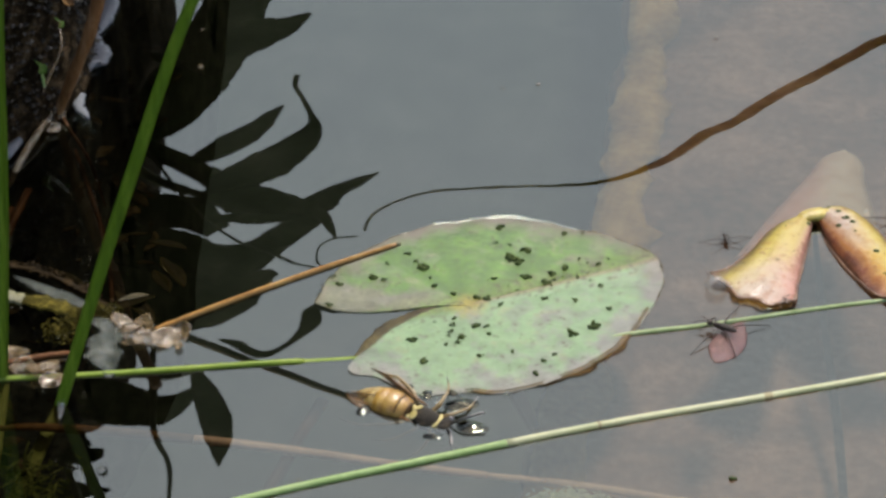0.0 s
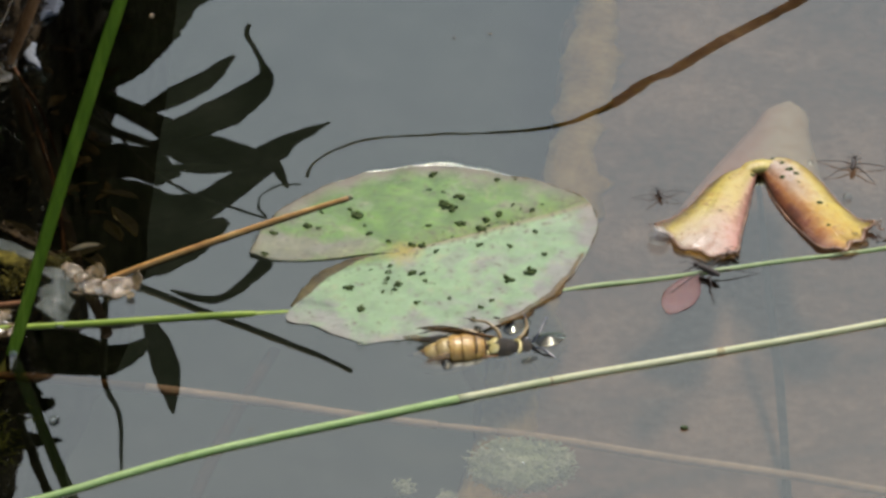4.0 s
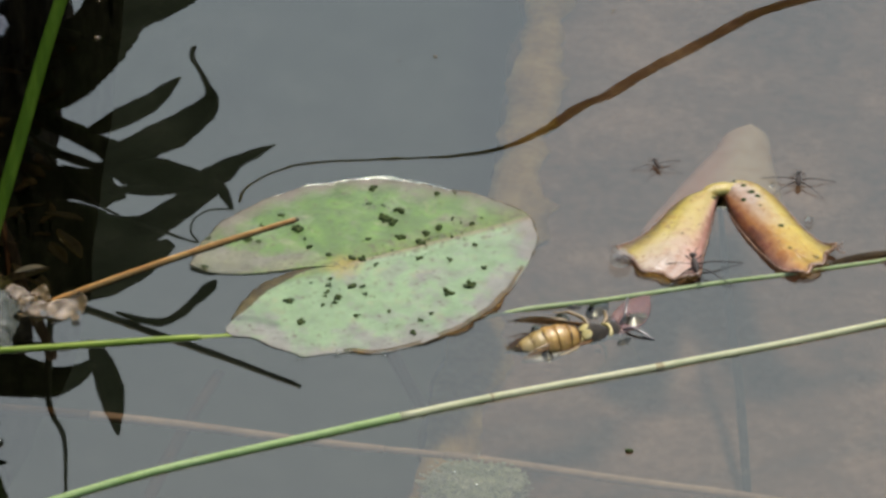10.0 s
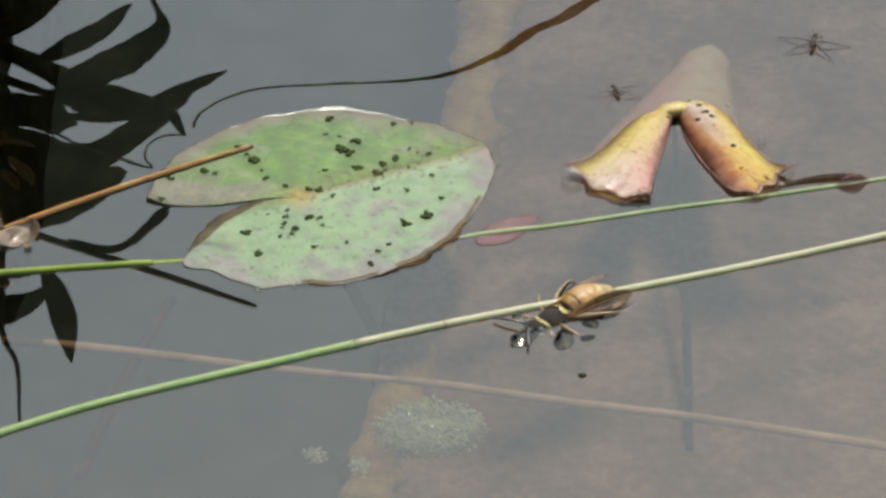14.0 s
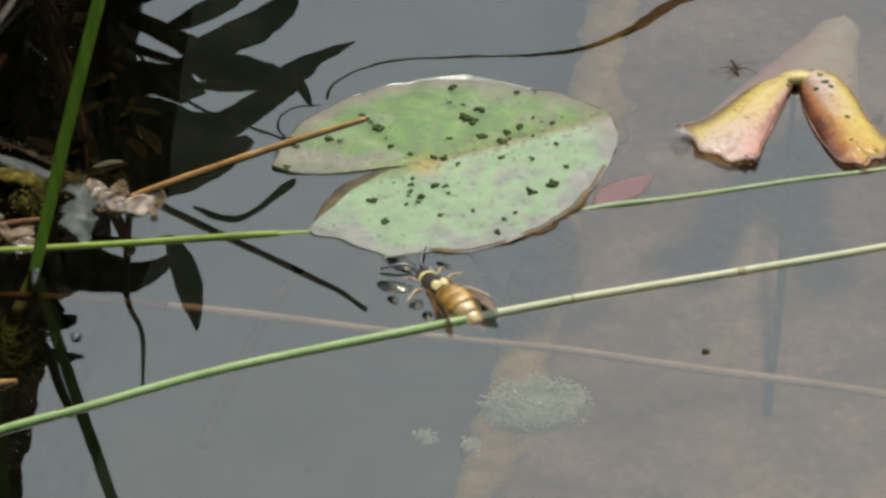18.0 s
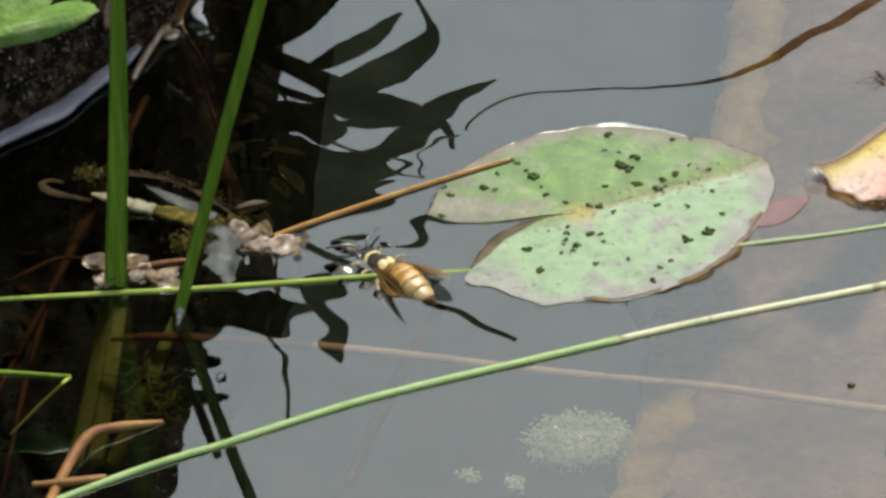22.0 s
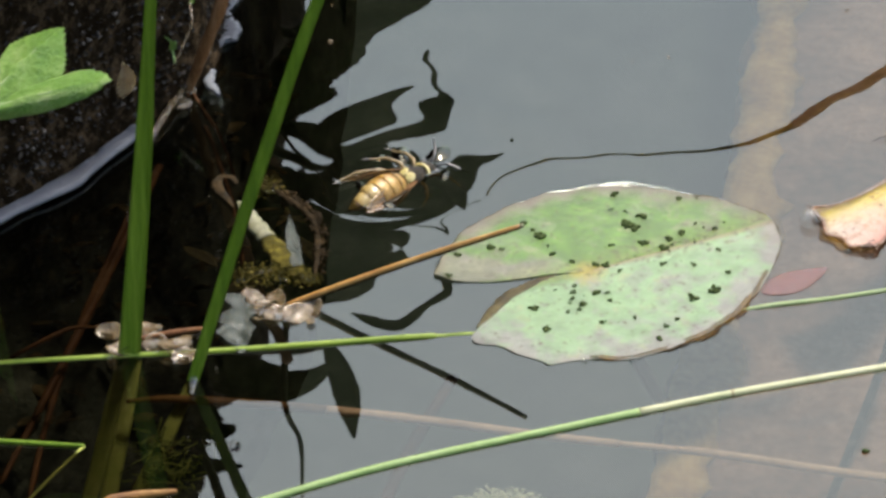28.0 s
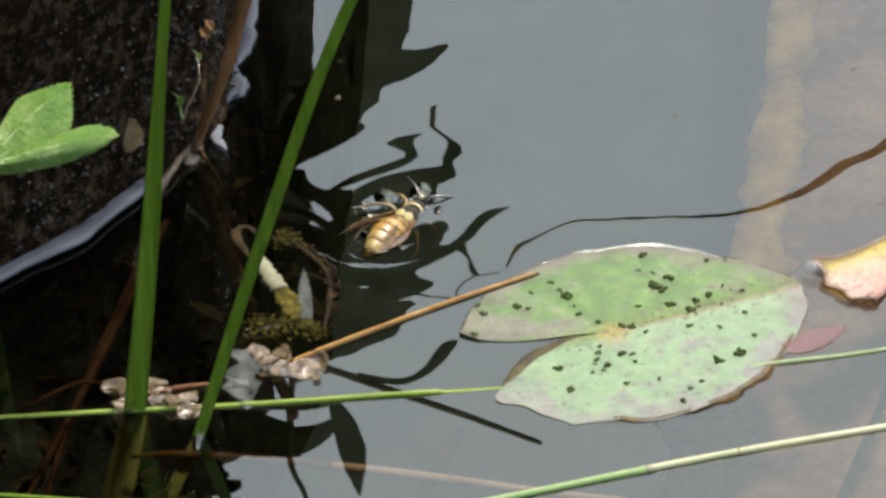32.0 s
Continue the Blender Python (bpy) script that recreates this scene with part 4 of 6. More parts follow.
def build_petals():
    top = thing("fallen_petals", "two curled yellow lily petals afloat with a third sunken one", "fallen petals", 0.0573, 0.0227, 0.0)
    mm = 0.001

    def rolled(name, label, upper, lower, arch, bulge, material, bowl):
        """A petal arched like a roof tile between its two long edges, its wide end wetted flat on the water."""
        up, low = flow([(x * mm, y * mm, 0) for x, y in upper], 40), flow([(x * mm, y * mm, 0) for x, y in lower], 40)
        axis = ((up[-1] + low[-1]) / 2 - (up[0] + low[0]) / 2).normalized()

        def place(u, v):
            k = u * 39
            a, f = min(int(k), 38), k - min(int(k), 38)
            p, q = up[a].lerp(up[a + 1], f), low[a].lerp(low[a + 1], f)
            r = p.lerp(q, v) + axis * (bulge * math.sin(math.pi * v) * u**3)
            r += axis * (0.0006 * math.sin(v * 17 + 1) * u**6 + 0.0004 * noise.noise((v * 9, u * 2, 1)) * u)
            high = arch * (0.35 + 0.65 * math.sin(math.pi * u**0.85)) * (1 - 0.95 * u**7) * math.sin(math.pi * v) ** 0.75
            curl = bowl * u**5 * ((1 - v) ** 6 + 0.6 * v**8)
            return (r.x, r.y, 0.0004 + high + curl + 0.00025 * noise.noise((u * 7, v * 5, 3)) + 0.0003 * noise.noise((u * 3 + 5, v * 11, 7)) * u)

        nu, nv = 46, 27
        me = sheet(name, nu, nv, place, material, 0.0004 if (up[-1] - up[0]).cross(low[20] - up[20]).z > 0 else -0.0004)
        for key, pick in (("lengthwise", lambda i, j: i / (nu - 1)), ("crosswise", lambda i, j: j / (nv - 1))):
            layer = me.attributes.new(key, "FLOAT", "POINT")
            layer.data.foreach_set("value", [pick(i, j) for _ in range(2) for i in range(nu) for j in range(nv)])
        petal = part("petal", me, top, label)
        for n, line in enumerate(([place(1.0, k / 24) for k in range(25)], [place(k / 24, 0.0) for k in range(9, 25)], [place(k / 24, 1.0) for k in range(4, 25)])):
            part("brown_edge", loft("brown_edge", [Vector(p) - Vector((0, 0, 0.0001)) for p in line], [0.0002, 0.00045, 0.00025, 0.0005, 0.0003, 0.0004] if n == 0 else [0.00012, 0.00025, 0.0002, 0.0003], BROWN_EDGE, n=50, rough=0.4), petal, "browned wet edge")
        wet = [Vector(place(1.0, 0.3 + 0.7 * k / 20)) + axis * 0.0007 + Vector((0, 0, -0.0003)) for k in range(21)]
        part("wet_lip", loft("wet_lip", wet, [0.0003, 0.0013, 0.0017, 0.0016, 0.0014, 0.0004], CLEAR_BROWN, flat=0.2, n=40, rough=0.08), petal, "soaked orange-brown lip")
        return petal, place

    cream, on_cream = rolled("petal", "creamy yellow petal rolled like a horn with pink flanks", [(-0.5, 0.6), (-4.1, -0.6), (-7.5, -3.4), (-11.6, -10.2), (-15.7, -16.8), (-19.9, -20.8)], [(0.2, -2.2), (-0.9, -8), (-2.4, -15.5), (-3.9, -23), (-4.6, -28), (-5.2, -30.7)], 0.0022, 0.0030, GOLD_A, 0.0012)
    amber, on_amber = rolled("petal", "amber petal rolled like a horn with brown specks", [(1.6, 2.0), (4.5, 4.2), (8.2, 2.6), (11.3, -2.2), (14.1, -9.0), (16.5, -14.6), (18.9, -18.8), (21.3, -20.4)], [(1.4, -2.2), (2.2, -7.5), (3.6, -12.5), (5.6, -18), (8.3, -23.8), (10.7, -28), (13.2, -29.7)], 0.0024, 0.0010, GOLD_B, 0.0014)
    for u, v, r in ((0.22, 0.33, 0.0006), (0.30, 0.42, 0.0008), (0.28, 0.64, 0.0006), (0.36, 0.40, 0.0006), (0.60, 0.45, 0.0006), (0.12, 0.2, 0.0005), (0.42, 0.5, 0.0003), (0.75, 0.6, 0.0004)):
        part("black_speck", ball("black_speck", r, r * 0.8, r * 0.4, SPOT, 8, 6, 0.25, int(r * 1e5)), amber, "", Matrix.Translation(on_amber(u, v)))
    for u, v, r in ((0.10, 0.75, 0.0006), (0.35, 0.3, 0.00025), (0.6, 0.55, 0.00025), (0.45, 0.75, 0.0002)):
        part("black_speck", ball("black_speck", r, r * 0.8, r * 0.4, SPOT, 8, 6, 0.25, int(r * 1e5)), cream, "", Matrix.Translation(on_cream(u, v)))
    for place, petal, ends in ((on_cream, cream, (0.02, 0.95)), (on_amber, amber, (0.03, 0.9))):
        for v, size in zip(ends, (0.0007, 0.0014) if petal is cream else (0.0010, 0.0006)):
            p = Vector(place(1.0, v))
            shreds = tangle("rotten_tip", [p + Vector((-0.001, 0, 0)), p, p + Vector((0.001, -0.0006, 0))], size * 0.4, 26, BROWN_EDGE, int(v * 90), size * 0.55)
            part("rotten_tip", shreds, petal, "rotted dark corner")

    def drowned(u, v):
        half = 0.0150 - 0.0098 * u / 0.80 if u < 0.80 else 0.0052 * math.sqrt(max(1 - ((u - 0.80) / 0.20) ** 2, 0.001))
        t = (v - 0.5) * 2
        return (u * 0.0405 + 0.011 * (0.7 - t * t) * (1 - u), t * half, -0.0012 * t * t + 0.0008 * math.sin(5 * u))

    part("sunken_petal", sheet("sunken_petal", 50, 9, drowned, SUNK, 0.0004), top, "pale petal hanging under the water", lay((0.0, -0.0115, -0.0018), (0.0078, 0.0252, -0.0018)))
    part("stub", loft("stub", [(-0.0030, -0.0030, 0.0008), (-0.0012, -0.0012, 0.0013), (0.0012, -0.0004, 0.0014), (0.0034, -0.0002, 0.0012)], [0.0010, 0.0016, 0.0018, 0.0014], PETAL_BASE, flat=0.6, rough=0.06), top, "yellow base joining the petals")
    # the shadow band below the petals, laid in as a dark strip
    part("stalk", loft("stalk", [(0.0005, -0.001, -0.001), (0.001, -0.030, -0.012), (0.002, -0.052, -0.022), (0.002, -0.085, -0.034)], [0.0005, 0.0008, 0.0009, 0.0008], SOIL), top, "dark strip for the shadow below the petals")
    for x, y, z, s in ((-0.0196, -0.0246, 0.0010, 0.0021), (-0.0150, -0.0262, 0.0004, 0.0006), (-0.0100, -0.0325, 0.0003, 0.0006), (-0.0052, -0.0325, 0.0003, 0.0005), (0.0175, -0.0240, 0.0006, 0.0009), (0.0172, -0.0105, 0.0006, 0.0008), (0.0108, 0.0010, 0.0012, 0.0005)):
        part("droplet", ball("droplet", s, s, s * 0.9, BEAD if s > 0.002 else DROP), top, "clear drop of water", pose(x, y, z))
    return top


PAD_THING = build_pad()
PETALS = build_petals()


# ---- stalks, reeds, sticks ----
def single(name, label, category, data, group=""):
    return tagged(new(name, data), label, category, group)


def build_stalks():
    a = [(-0.20, -0.046, -0.0006), (-0.1205, -0.0375, -0.0002), (-0.081, -0.034, 0), (-0.046, -0.0299, 0.0001), (-0.041, -0.0292, -0.0003), (-0.0345, -0.0284, -0.0004), (-0.029, -0.0276, -0.0005), (-0.023, -0.0268, -0.0015), (0.0, -0.0235, -0.0018), (0.010, -0.0220, -0.0014), (0.0195, -0.0200, 0.0), (0.0345, -0.0168, 0.0), (0.056, -0.011, 0), (0.0745, -0.0067, 0), (0.13, 0.008, 0)]
    global RUSH, DEAD_RUSH, THIN_RUSH, STICK
    THIN_RUSH = thing("thin_rush", "thin green rush stem afloat under the lily pad, paler past it", "rush stem", group="floating stems")
    pts = flow(a, 100)
    part("green_length", loft("green_length", pts[:52], [0.00062, 0.0006], FRESH_STALK, n=50), THIN_RUSH)
    part("pale_length", loft("pale_length", pts[51:], [0.0006, 0.00052, 0.00045], PALE_STALK, n=50), THIN_RUSH, "paler end of the stem")
    b = [(-0.16, -0.135, -0.002), (-0.0966, -0.0966, 0.0001), (-0.0737, -0.0846, 0.0001), (-0.0485, -0.072, 0.0001), (-0.0165, -0.060, 0.0001), (0.013, -0.0495, 0.0001), (0.048, -0.0388, 0.0001), (0.082, -0.0278, 0.0001), (0.15, -0.004, 0.0008)]
    RUSH = stem = thing("rush_stalk", "long green rush stalk floating on the pond, straw yellow farther along", "rush stem", group="floating stems")
    pts = flow(b, 100)
    part("green_length", loft("green_length", pts[:56], [0.0007, 0.0008], STALK, n=60), stem)
    part("yellow_length", loft("yellow_length", pts[55:], [0.0008, 0.00068], STRAW, n=50), stem, "straw yellow end")
    for k in (22, 47, 62, 73):
        part("joint", loft("joint", [pts[k] - (pts[k + 1] - pts[k]) * 0.3, pts[k] + (pts[k + 1] - pts[k]) * 0.3], [0.00074, 0.00080, 0.00074], DRY_BAND if k > 50 else STALK, n=6), stem, "brownish joint" if k > 50 else "")
    c = [(-0.0975, -0.0470, -0.004), (-0.0885, -0.0480, -0.002), (-0.0695, -0.0507, -0.0017), (-0.047, -0.0548, -0.0017), (-0.0185, -0.0616, -0.0017), (0.0, -0.0652, -0.0017), (0.0123, -0.0678, -0.0017), (0.032, -0.0733, -0.0017), (0.062, -0.081, -0.0017), (0.12, -0.097, -0.004)]
    DEAD_RUSH = brown = thing("dead_rush", "pale brown dead rush lying just under the water", "dead rush", group="floating stems")
    pts = flow(c, 90)
    part("stem", loft("stem", pts[:25], [0.0006, 0.0012, 0.0012], ROOT_DRY, n=25), brown, "orange-brown end")
    part("stem", loft("stem", pts[24:46], [0.0012, 0.0010], DROWNED, n=30), brown)
    part("node", loft("node", pts[45:53], [0.0007, 0.0009, 0.0008], DROWNED, n=12), brown, "thinner joint")
    part("stem", loft("stem", pts[52:], [0.0010, 0.00115], DROWNED, n=40), brown)
    STICK = thing("dry_stick", "dry straw-coloured stick slanting up out of the water", "stick", -0.0684, -0.0173, 0)
    part("shaft", loft("shaft", [(-0.0055, -0.0001, -0.0035), (0.0, 0.0, 0.0), (0.015, -0.0007, 0.0071), (0.030, -0.0016, 0.0138), (0.0443, -0.0032, 0.0202)], [0.0006, 0.00064, 0.0006, 0.00056, 0.00045], TWIG, n=40, rough=0.05), STICK)
    # shade on the stick's underside, built as a dark strip
    part("shaded_underside", loft("shaded_underside", [(-0.002, -0.00005, -0.0013), (0.0, 0.0, -0.0003), (0.015, -0.0007, 0.0068), (0.030, -0.0016, 0.0135), (0.0440, -0.0032, 0.0199)], [0.0005, 0.00062, 0.00056, 0.00052, 0.0004], HUMUS, n=40, rough=0.05), STICK, "dark strip for the shaded underside")
    part("cut_end", loft("cut_end", [(0.0441, -0.0032, 0.0201), (0.0446, -0.00325, 0.02035)], [0.0005, 0.00046], PALE_ROT, n=3), STICK, "pale broken end")


def build_reeds():
    global REEDS
    r = thing("reed", "tall green reed leaf standing in the water", "reed", -0.0987, -0.0345, 0, group="reeds")
    part("blade", loft("blade", [(-0.0004, -0.0015, -0.003), (0.0004, 0, 0), (0.0032, 0.001, 0.022), (0.0059, 0.002, 0.045), (0.0109, 0.004, 0.09), (0.022, 0.012, 0.20), (0.042, 0.03, 0.36)], [0.0021, 0.00195, 0.0017, 0.0014, 0.00095, 0.0008, 0.0002], REED, BLADE, 1.6, up=(0.15, -1, 0.2), n=60), r)
    part("blade", loft("blade", [(0.001, -0.001, -0.003), (0.0017, 0.0008, 0), (0.0044, 0.0015, 0.022), (0.0070, 0.002, 0.045), (0.0115, 0.004, 0.09), (0.024, 0.01, 0.18), (0.055, 0.012, 0.3)], [0.0014, 0.0013, 0.0012, 0.00105, 0.00075, 0.0006, 0.0002], REED, BLADE, 1.6, up=(-0.3, -1, 0.2), n=60), r)
    for k in (-1, 1):
        part("drowned_blade", loft("drowned_blade", [(0.0008 + k * 0.001, 0, -0.0006), (-0.0006 + k * 0.0013, -0.010, -0.009), (-0.0024 + k * 0.0015, -0.021, -0.019), (-0.005 + k * 0.0018, -0.032, -0.032)], [0.0013, 0.0015, 0.0016, 0.0016], OLIVE, BLADE, 1.2, up=(0.2 * k, -0.6, 1), n=24), r, "olive drowned length of the blade")
    r2 = thing("reed", "slender green reed leaning over the water", "reed", -0.0855, -0.0428, 0, group="reeds")
    part("blade", loft("blade", [(-0.0006, -0.001, -0.002), (0, 0, 0), (0.0136, 0.001, 0.046), (0.0300, 0.002, 0.094), (0.064, 0.004, 0.17), (0.104, 0.004, 0.24)], [0.0011, 0.0011, 0.00125, 0.0011, 0.0007, 0.00015], REED, BLADE, 1.5, up=(0, -1, 0.3), n=60), r2)
    part("drowned_blade", loft("drowned_blade", [(0, 0, -0.0006), (-0.0030, -0.008, -0.007), (-0.0065, -0.0165, -0.015), (-0.012, -0.028, -0.028)], [0.0011, 0.0014, 0.0016, 0.0016], OLIVE, BLADE, 1.2, up=(0, -0.6, 1), n=24), r2, "olive drowned length of the blade")
    for dy, q in ((-0.0012, 0.0010), (-0.0030, 0.0007), (-0.0048, 0.0005)):
        part("waterline_drop", ball("waterline_drop", q * 0.8, q * 1.3, q * 0.7, BEAD), r2, "bright drop at the waterline", pose(0.0003, dy, 0.0008))
    r3 = thing("reed", "narrow olive-green reed rising from the soil bank", "reed", -0.131, 0.014, 0.015, group="reeds")
    part("blade", loft("blade", [(0, 0.002, -0.006), (0.0006, 0.0, 0.004), (0.002, 0.002, 0.028), (0.004, 0.004, 0.065), (0.011, 0.006, 0.185)], [0.0012, 0.0015, 0.0015, 0.0013, 0.0003], REED, BLADE, 1.5, up=(0, -1, 0.3), n=40), r3)
    REEDS = (r, r2)
    # the arching blade that is only seen mirrored
    hang = [(0.0775, 0.1943), (0.0681, 0.1855), (0.0601, 0.1772), (0.0522, 0.1699), (0.0449, 0.1616), (0.041, 0.1569), (0.0353, 0.1526), (0.0311, 0.1475), (0.0279, 0.1434), (0.0238, 0.139), (0.0162, 0.1336), (0.0075, 0.1306), (-0.0020, 0.1293), (-0.0125, 0.1287), (-0.0248, 0.1275), (-0.0321, 0.1244), (-0.0369, 0.1196), (-0.0392, 0.115), (-0.0398, 0.1109)]
    arc = loft("arching_grass", [(0.5, 0.86, 0.05), (0.30, 0.47, 0.10), (0.1385, 0.2508, 0.07), (0.1011, 0.2081, 0.06)] + [(x, y, 0.06) for x, y in hang], [0.003, 0.0028, 0.0025, 0.002, 0.0017, 0.0017, 0.0017, 0.0017, 0.0016, 0.0015, 0.0015, 0.0015, 0.0014, 0.0011, 0.0008, 0.0006, 0.0005, 0.00045, 0.00043, 0.0004, 0.00035, 0.00035, 0.00035], STRAND, BLADE, 0.9, n=160, rough=0.015)
    curl = [(-0.0499, 0.0956), (-0.0498, 0.0992), (-0.0494, 0.1037), (-0.0462, 0.1077), (-0.0411, 0.1086)]
    tendril = single("tendril", "thin dark tendril reaching out over the pond", "tendril", loft("tendril", [(-0.10, 0.17, 0.06), (-0.075, 0.125, 0.066)] + [(x, y, 0.06) for x, y in curl], [0.0004, 0.0003, 0.0002, 0.0002], HERB_STEM, n=60))
    global ARCHING
    ARCHING = (single("arching_grass", "long brownish grass blade arching out over the pond", "grass blade", arc), tendril)


def build_herbs():
    """The plants on the bank that overhang the water and show as dark shapes in it."""
    h = thing("waterside_herb", "leafy dark herb leaning from the bank over the water", "herb", -0.095, 0.15, 0.0, group="bank plants")
    o, mm = Vector((-0.095, 0.15, 0.0)), 0.001
    part("stem", loft("stem", [Vector(p) - o for p in ((-0.108, 0.152, 0.02), (-0.098, 0.160, 0.06), (-0.089, 0.170, 0.0805), (-0.076, 0.160, 0.0808), (-0.060, 0.152, 0.0808))], [0.0016, 0.0014, 0.0011, 0.0008], HERB_STEM, n=30), h)
    part("stem", loft("stem", [Vector(p) - o for p in ((-0.108, 0.120, 0.02), (-0.100, 0.105, 0.06), (-0.092, 0.092, 0.0805), (-0.080, 0.086, 0.0808), (-0.070, 0.088, 0.0808))], [0.0016, 0.0014, 0.0010, 0.0007], HERB_STEM, n=30), h)
    # centre line and half width of each leaf, in millimetres, as it lies over the water
    outer = [
        [(-77.6, 171.7, 0.9), (-73.3, 174.7, 3), (-68.4, 179.8, 4), (-63.5, 185.4, 3.4), (-59.3, 192, 1.8), (-56.5, 196.1, 0.4)],
        [(-89.1, 179.3, 2.1), (-84.4, 176.5, 3.3), (-78.3, 171.7, 3.3), (-72.2, 166.2, 3.8), (-67.4, 161.5, 3)],
        [(-74.1, 156.5, 2.4), (-67.2, 157.4, 6.6), (-60.1, 155.1, 6.8), (-53, 152.9, 4.9), (-46.5, 149.9, 2.1), (-42.3, 139.4, 0.4)],
        [(-51.3, 149.8, 3.8), (-46.7, 154.7, 4.1), (-43.1, 160, 2.7), (-38.1, 164, 1.9), (-33.6, 167.5, 0.4)],
        [(-73.6, 148.2, 0.7), (-67.9, 148.1, 1.7), (-61.6, 148.4, 2.4), (-55.3, 149, 2.4), (-49.6, 148.2, 1.9)],
        [(-46.6, 151.1, 3.3), (-51.4, 145.1, 4), (-56.1, 139.1, 4.7), (-61.4, 132.1, 5.1), (-66.5, 122.8, 4), (-71.1, 115.9, 1.7)],
    ]
    inner = [
        [(-107.5, 123.1, 8.6), (-96.1, 119.9, 12.9), (-84.7, 116.7, 13.6), (-73.6, 116.9, 12.3), (-63.9, 120.5, 7.7), (-55.3, 126.4, 1.7)],
        [(-95.1, 164.5, 1.7), (-88.7, 156.2, 5.6), (-82.2, 152.7, 7.8), (-75.7, 150.5, 6.8), (-68.9, 143.6, 3.6)],
        [(-97.9, 142.9, 8.4), (-88.7, 138.5, 10.4), (-79.7, 134, 10.8), (-69.5, 131.9, 9.2), (-59.8, 136.7, 2.2)],
        [(-70.6, 88.3, 1.3), (-68.4, 80.8, 2.7), (-65.9, 70.2, 2.9), (-64.5, 61.9, 2), (-63.3, 53.3, 0.2)],
        [(-105.3, 84.3, 3.9), (-95.4, 80.2, 6.6), (-86.6, 76.2, 7.9), (-79.3, 74.2, 6.3), (-74.1, 76.4, 3.8), (-70.2, 80.7, 1.4)],
        [(-106.8, 73.6, 4.5), (-100.1, 65.4, 6), (-93.5, 57.2, 4.5), (-88.2, 57.3, 1.2)],
        [(-104, 42.7, 4), (-98.3, 43.8, 4.4), (-92.4, 44, 3.2), (-85.8, 43.7, 0.4)],
    ]
    for n, line in enumerate(outer + inner):
        part("leaf", loft("leaf", [Vector((x * mm, y * mm, 0.0798 + 0.0001 * n)) - o for x, y, _ in line], [w * mm for _, _, w in line], HERB, BLADE, 0.35, n=40, rough=0.03, seed=n), h)
    hook = [(-72.4, 159.7, 3), (-66.3, 163.9, 5.1), (-60.1, 169.6, 5.9), (-54.7, 176.4, 5), (-50.7, 182.6, 3.6), (-49.1, 187.7, 1.6), (-50.1, 192.7, 0.8), (-52.3, 199.2, 0.6), (-54, 204.3, 0.6), (-53.7, 209.5, 0.7)]
    part("hooked_leaf", loft("hooked_leaf", [Vector((x * mm, y * mm, 0.0795)) - o for x, y, _ in hook], [w * mm for _, _, w in hook], HERB, BLADE, 0.35, n=70, rough=0.05), h, "withered leaf with a hooked tip")
    crescent = [(-66.1, 97.7, 0.4), (-61.3, 95, 1.2), (-56.4, 94, 1.5), (-52.9, 96.2, 1.2), (-49.4, 101.8, 1.4), (-46.6, 107.4, 1.7), (-45.1, 110.1, 0.5)]
    part("crescent_leaf", loft("crescent_leaf", [Vector((x * mm, y * mm, 0.0795)) - o for x, y, _ in crescent], [w * mm for _, _, w in crescent], HERB, BLADE, 0.35, n=40), h, "curled narrow leaf")
    shoot = [(-95.2, 49, 0.7), (-92, 38.9, 1.1), (-89.7, 31, 1.1), (-86.6, 21.3, 0.9)]
    part("drooping_shoot", loft("drooping_shoot", [Vector((x * mm, y * mm, 0.0795)) - o for x, y, _ in shoot], [w * mm for _, _, w in shoot], HERB_STEM, n=30), h)
    part("drooping_shoot", loft("drooping_shoot", [Vector(p) - o for p in ((-0.080, 0.10, 0.078), (-0.0788, 0.0697, 0.08), (-0.0772, 0.0593, 0.08), (-0.0745, 0.051, 0.08), (-0.073, 0.0319, 0.08))], [0.0008, 0.0007, 0.0006, 0.0003], HERB_STEM, n=30), h)
    d = thing("broad_leaved_plant", "broad dark saw-edged leaves crowding over the bank", "herb", -0.105, 0.22, 0.0, group="bank plants")
    o = Vector((-0.105, 0.22, 0.0))
    broad = [
        [(-80.8, 214.7, 8.2), (-73.3, 223.8, 8.8), (-64.2, 230.4, 7.3), (-57.6, 233.6, 3.9), (-51.6, 238.4, 0.5)],
        [(-90.8, 184.1, 5.4), (-84.9, 194.1, 8.4), (-79.2, 209.5, 9.5), (-73.5, 227.8, 9), (-69.3, 252.1, 8), (-65.2, 282.9, 4.4)],
        [(-103.1, 228, 8.6), (-99.6, 255, 10.4), (-93.3, 286, 9.3), (-86.7, 318.3, 4.8)],
        [(-112, 150, 4), (-106, 165, 9), (-98, 180, 11), (-90, 196, 8), (-85, 205, 2)],
    ]
    for n, line in enumerate(broad):
        part("leaf", loft("leaf", [Vector((x * mm, y * mm, 0.0800 + 0.0006 * n)) - o for x, y, _ in line], [w * mm for _, _, w in line], HERB, BLADE, 0.3, n=80, rough=0.035, seed=40 + n), d)
        x, y, _ = line[0]
        part("leaf_stalk", loft("leaf_stalk", [Vector((-0.115, 0.23, 0.05)) - o, Vector(((x - 115) / 2 * mm, (y + 230) / 2 * mm, 0.076)) - o, Vector((x * mm, y * mm, 0.0801)) - o], [0.0016, 0.001], HERB_STEM, n=10), d)


build_stalks()
build_reeds()
build_herbs()


# ---- wasp ----
BIG = 1.2  # the whole insect is about 21 mm long


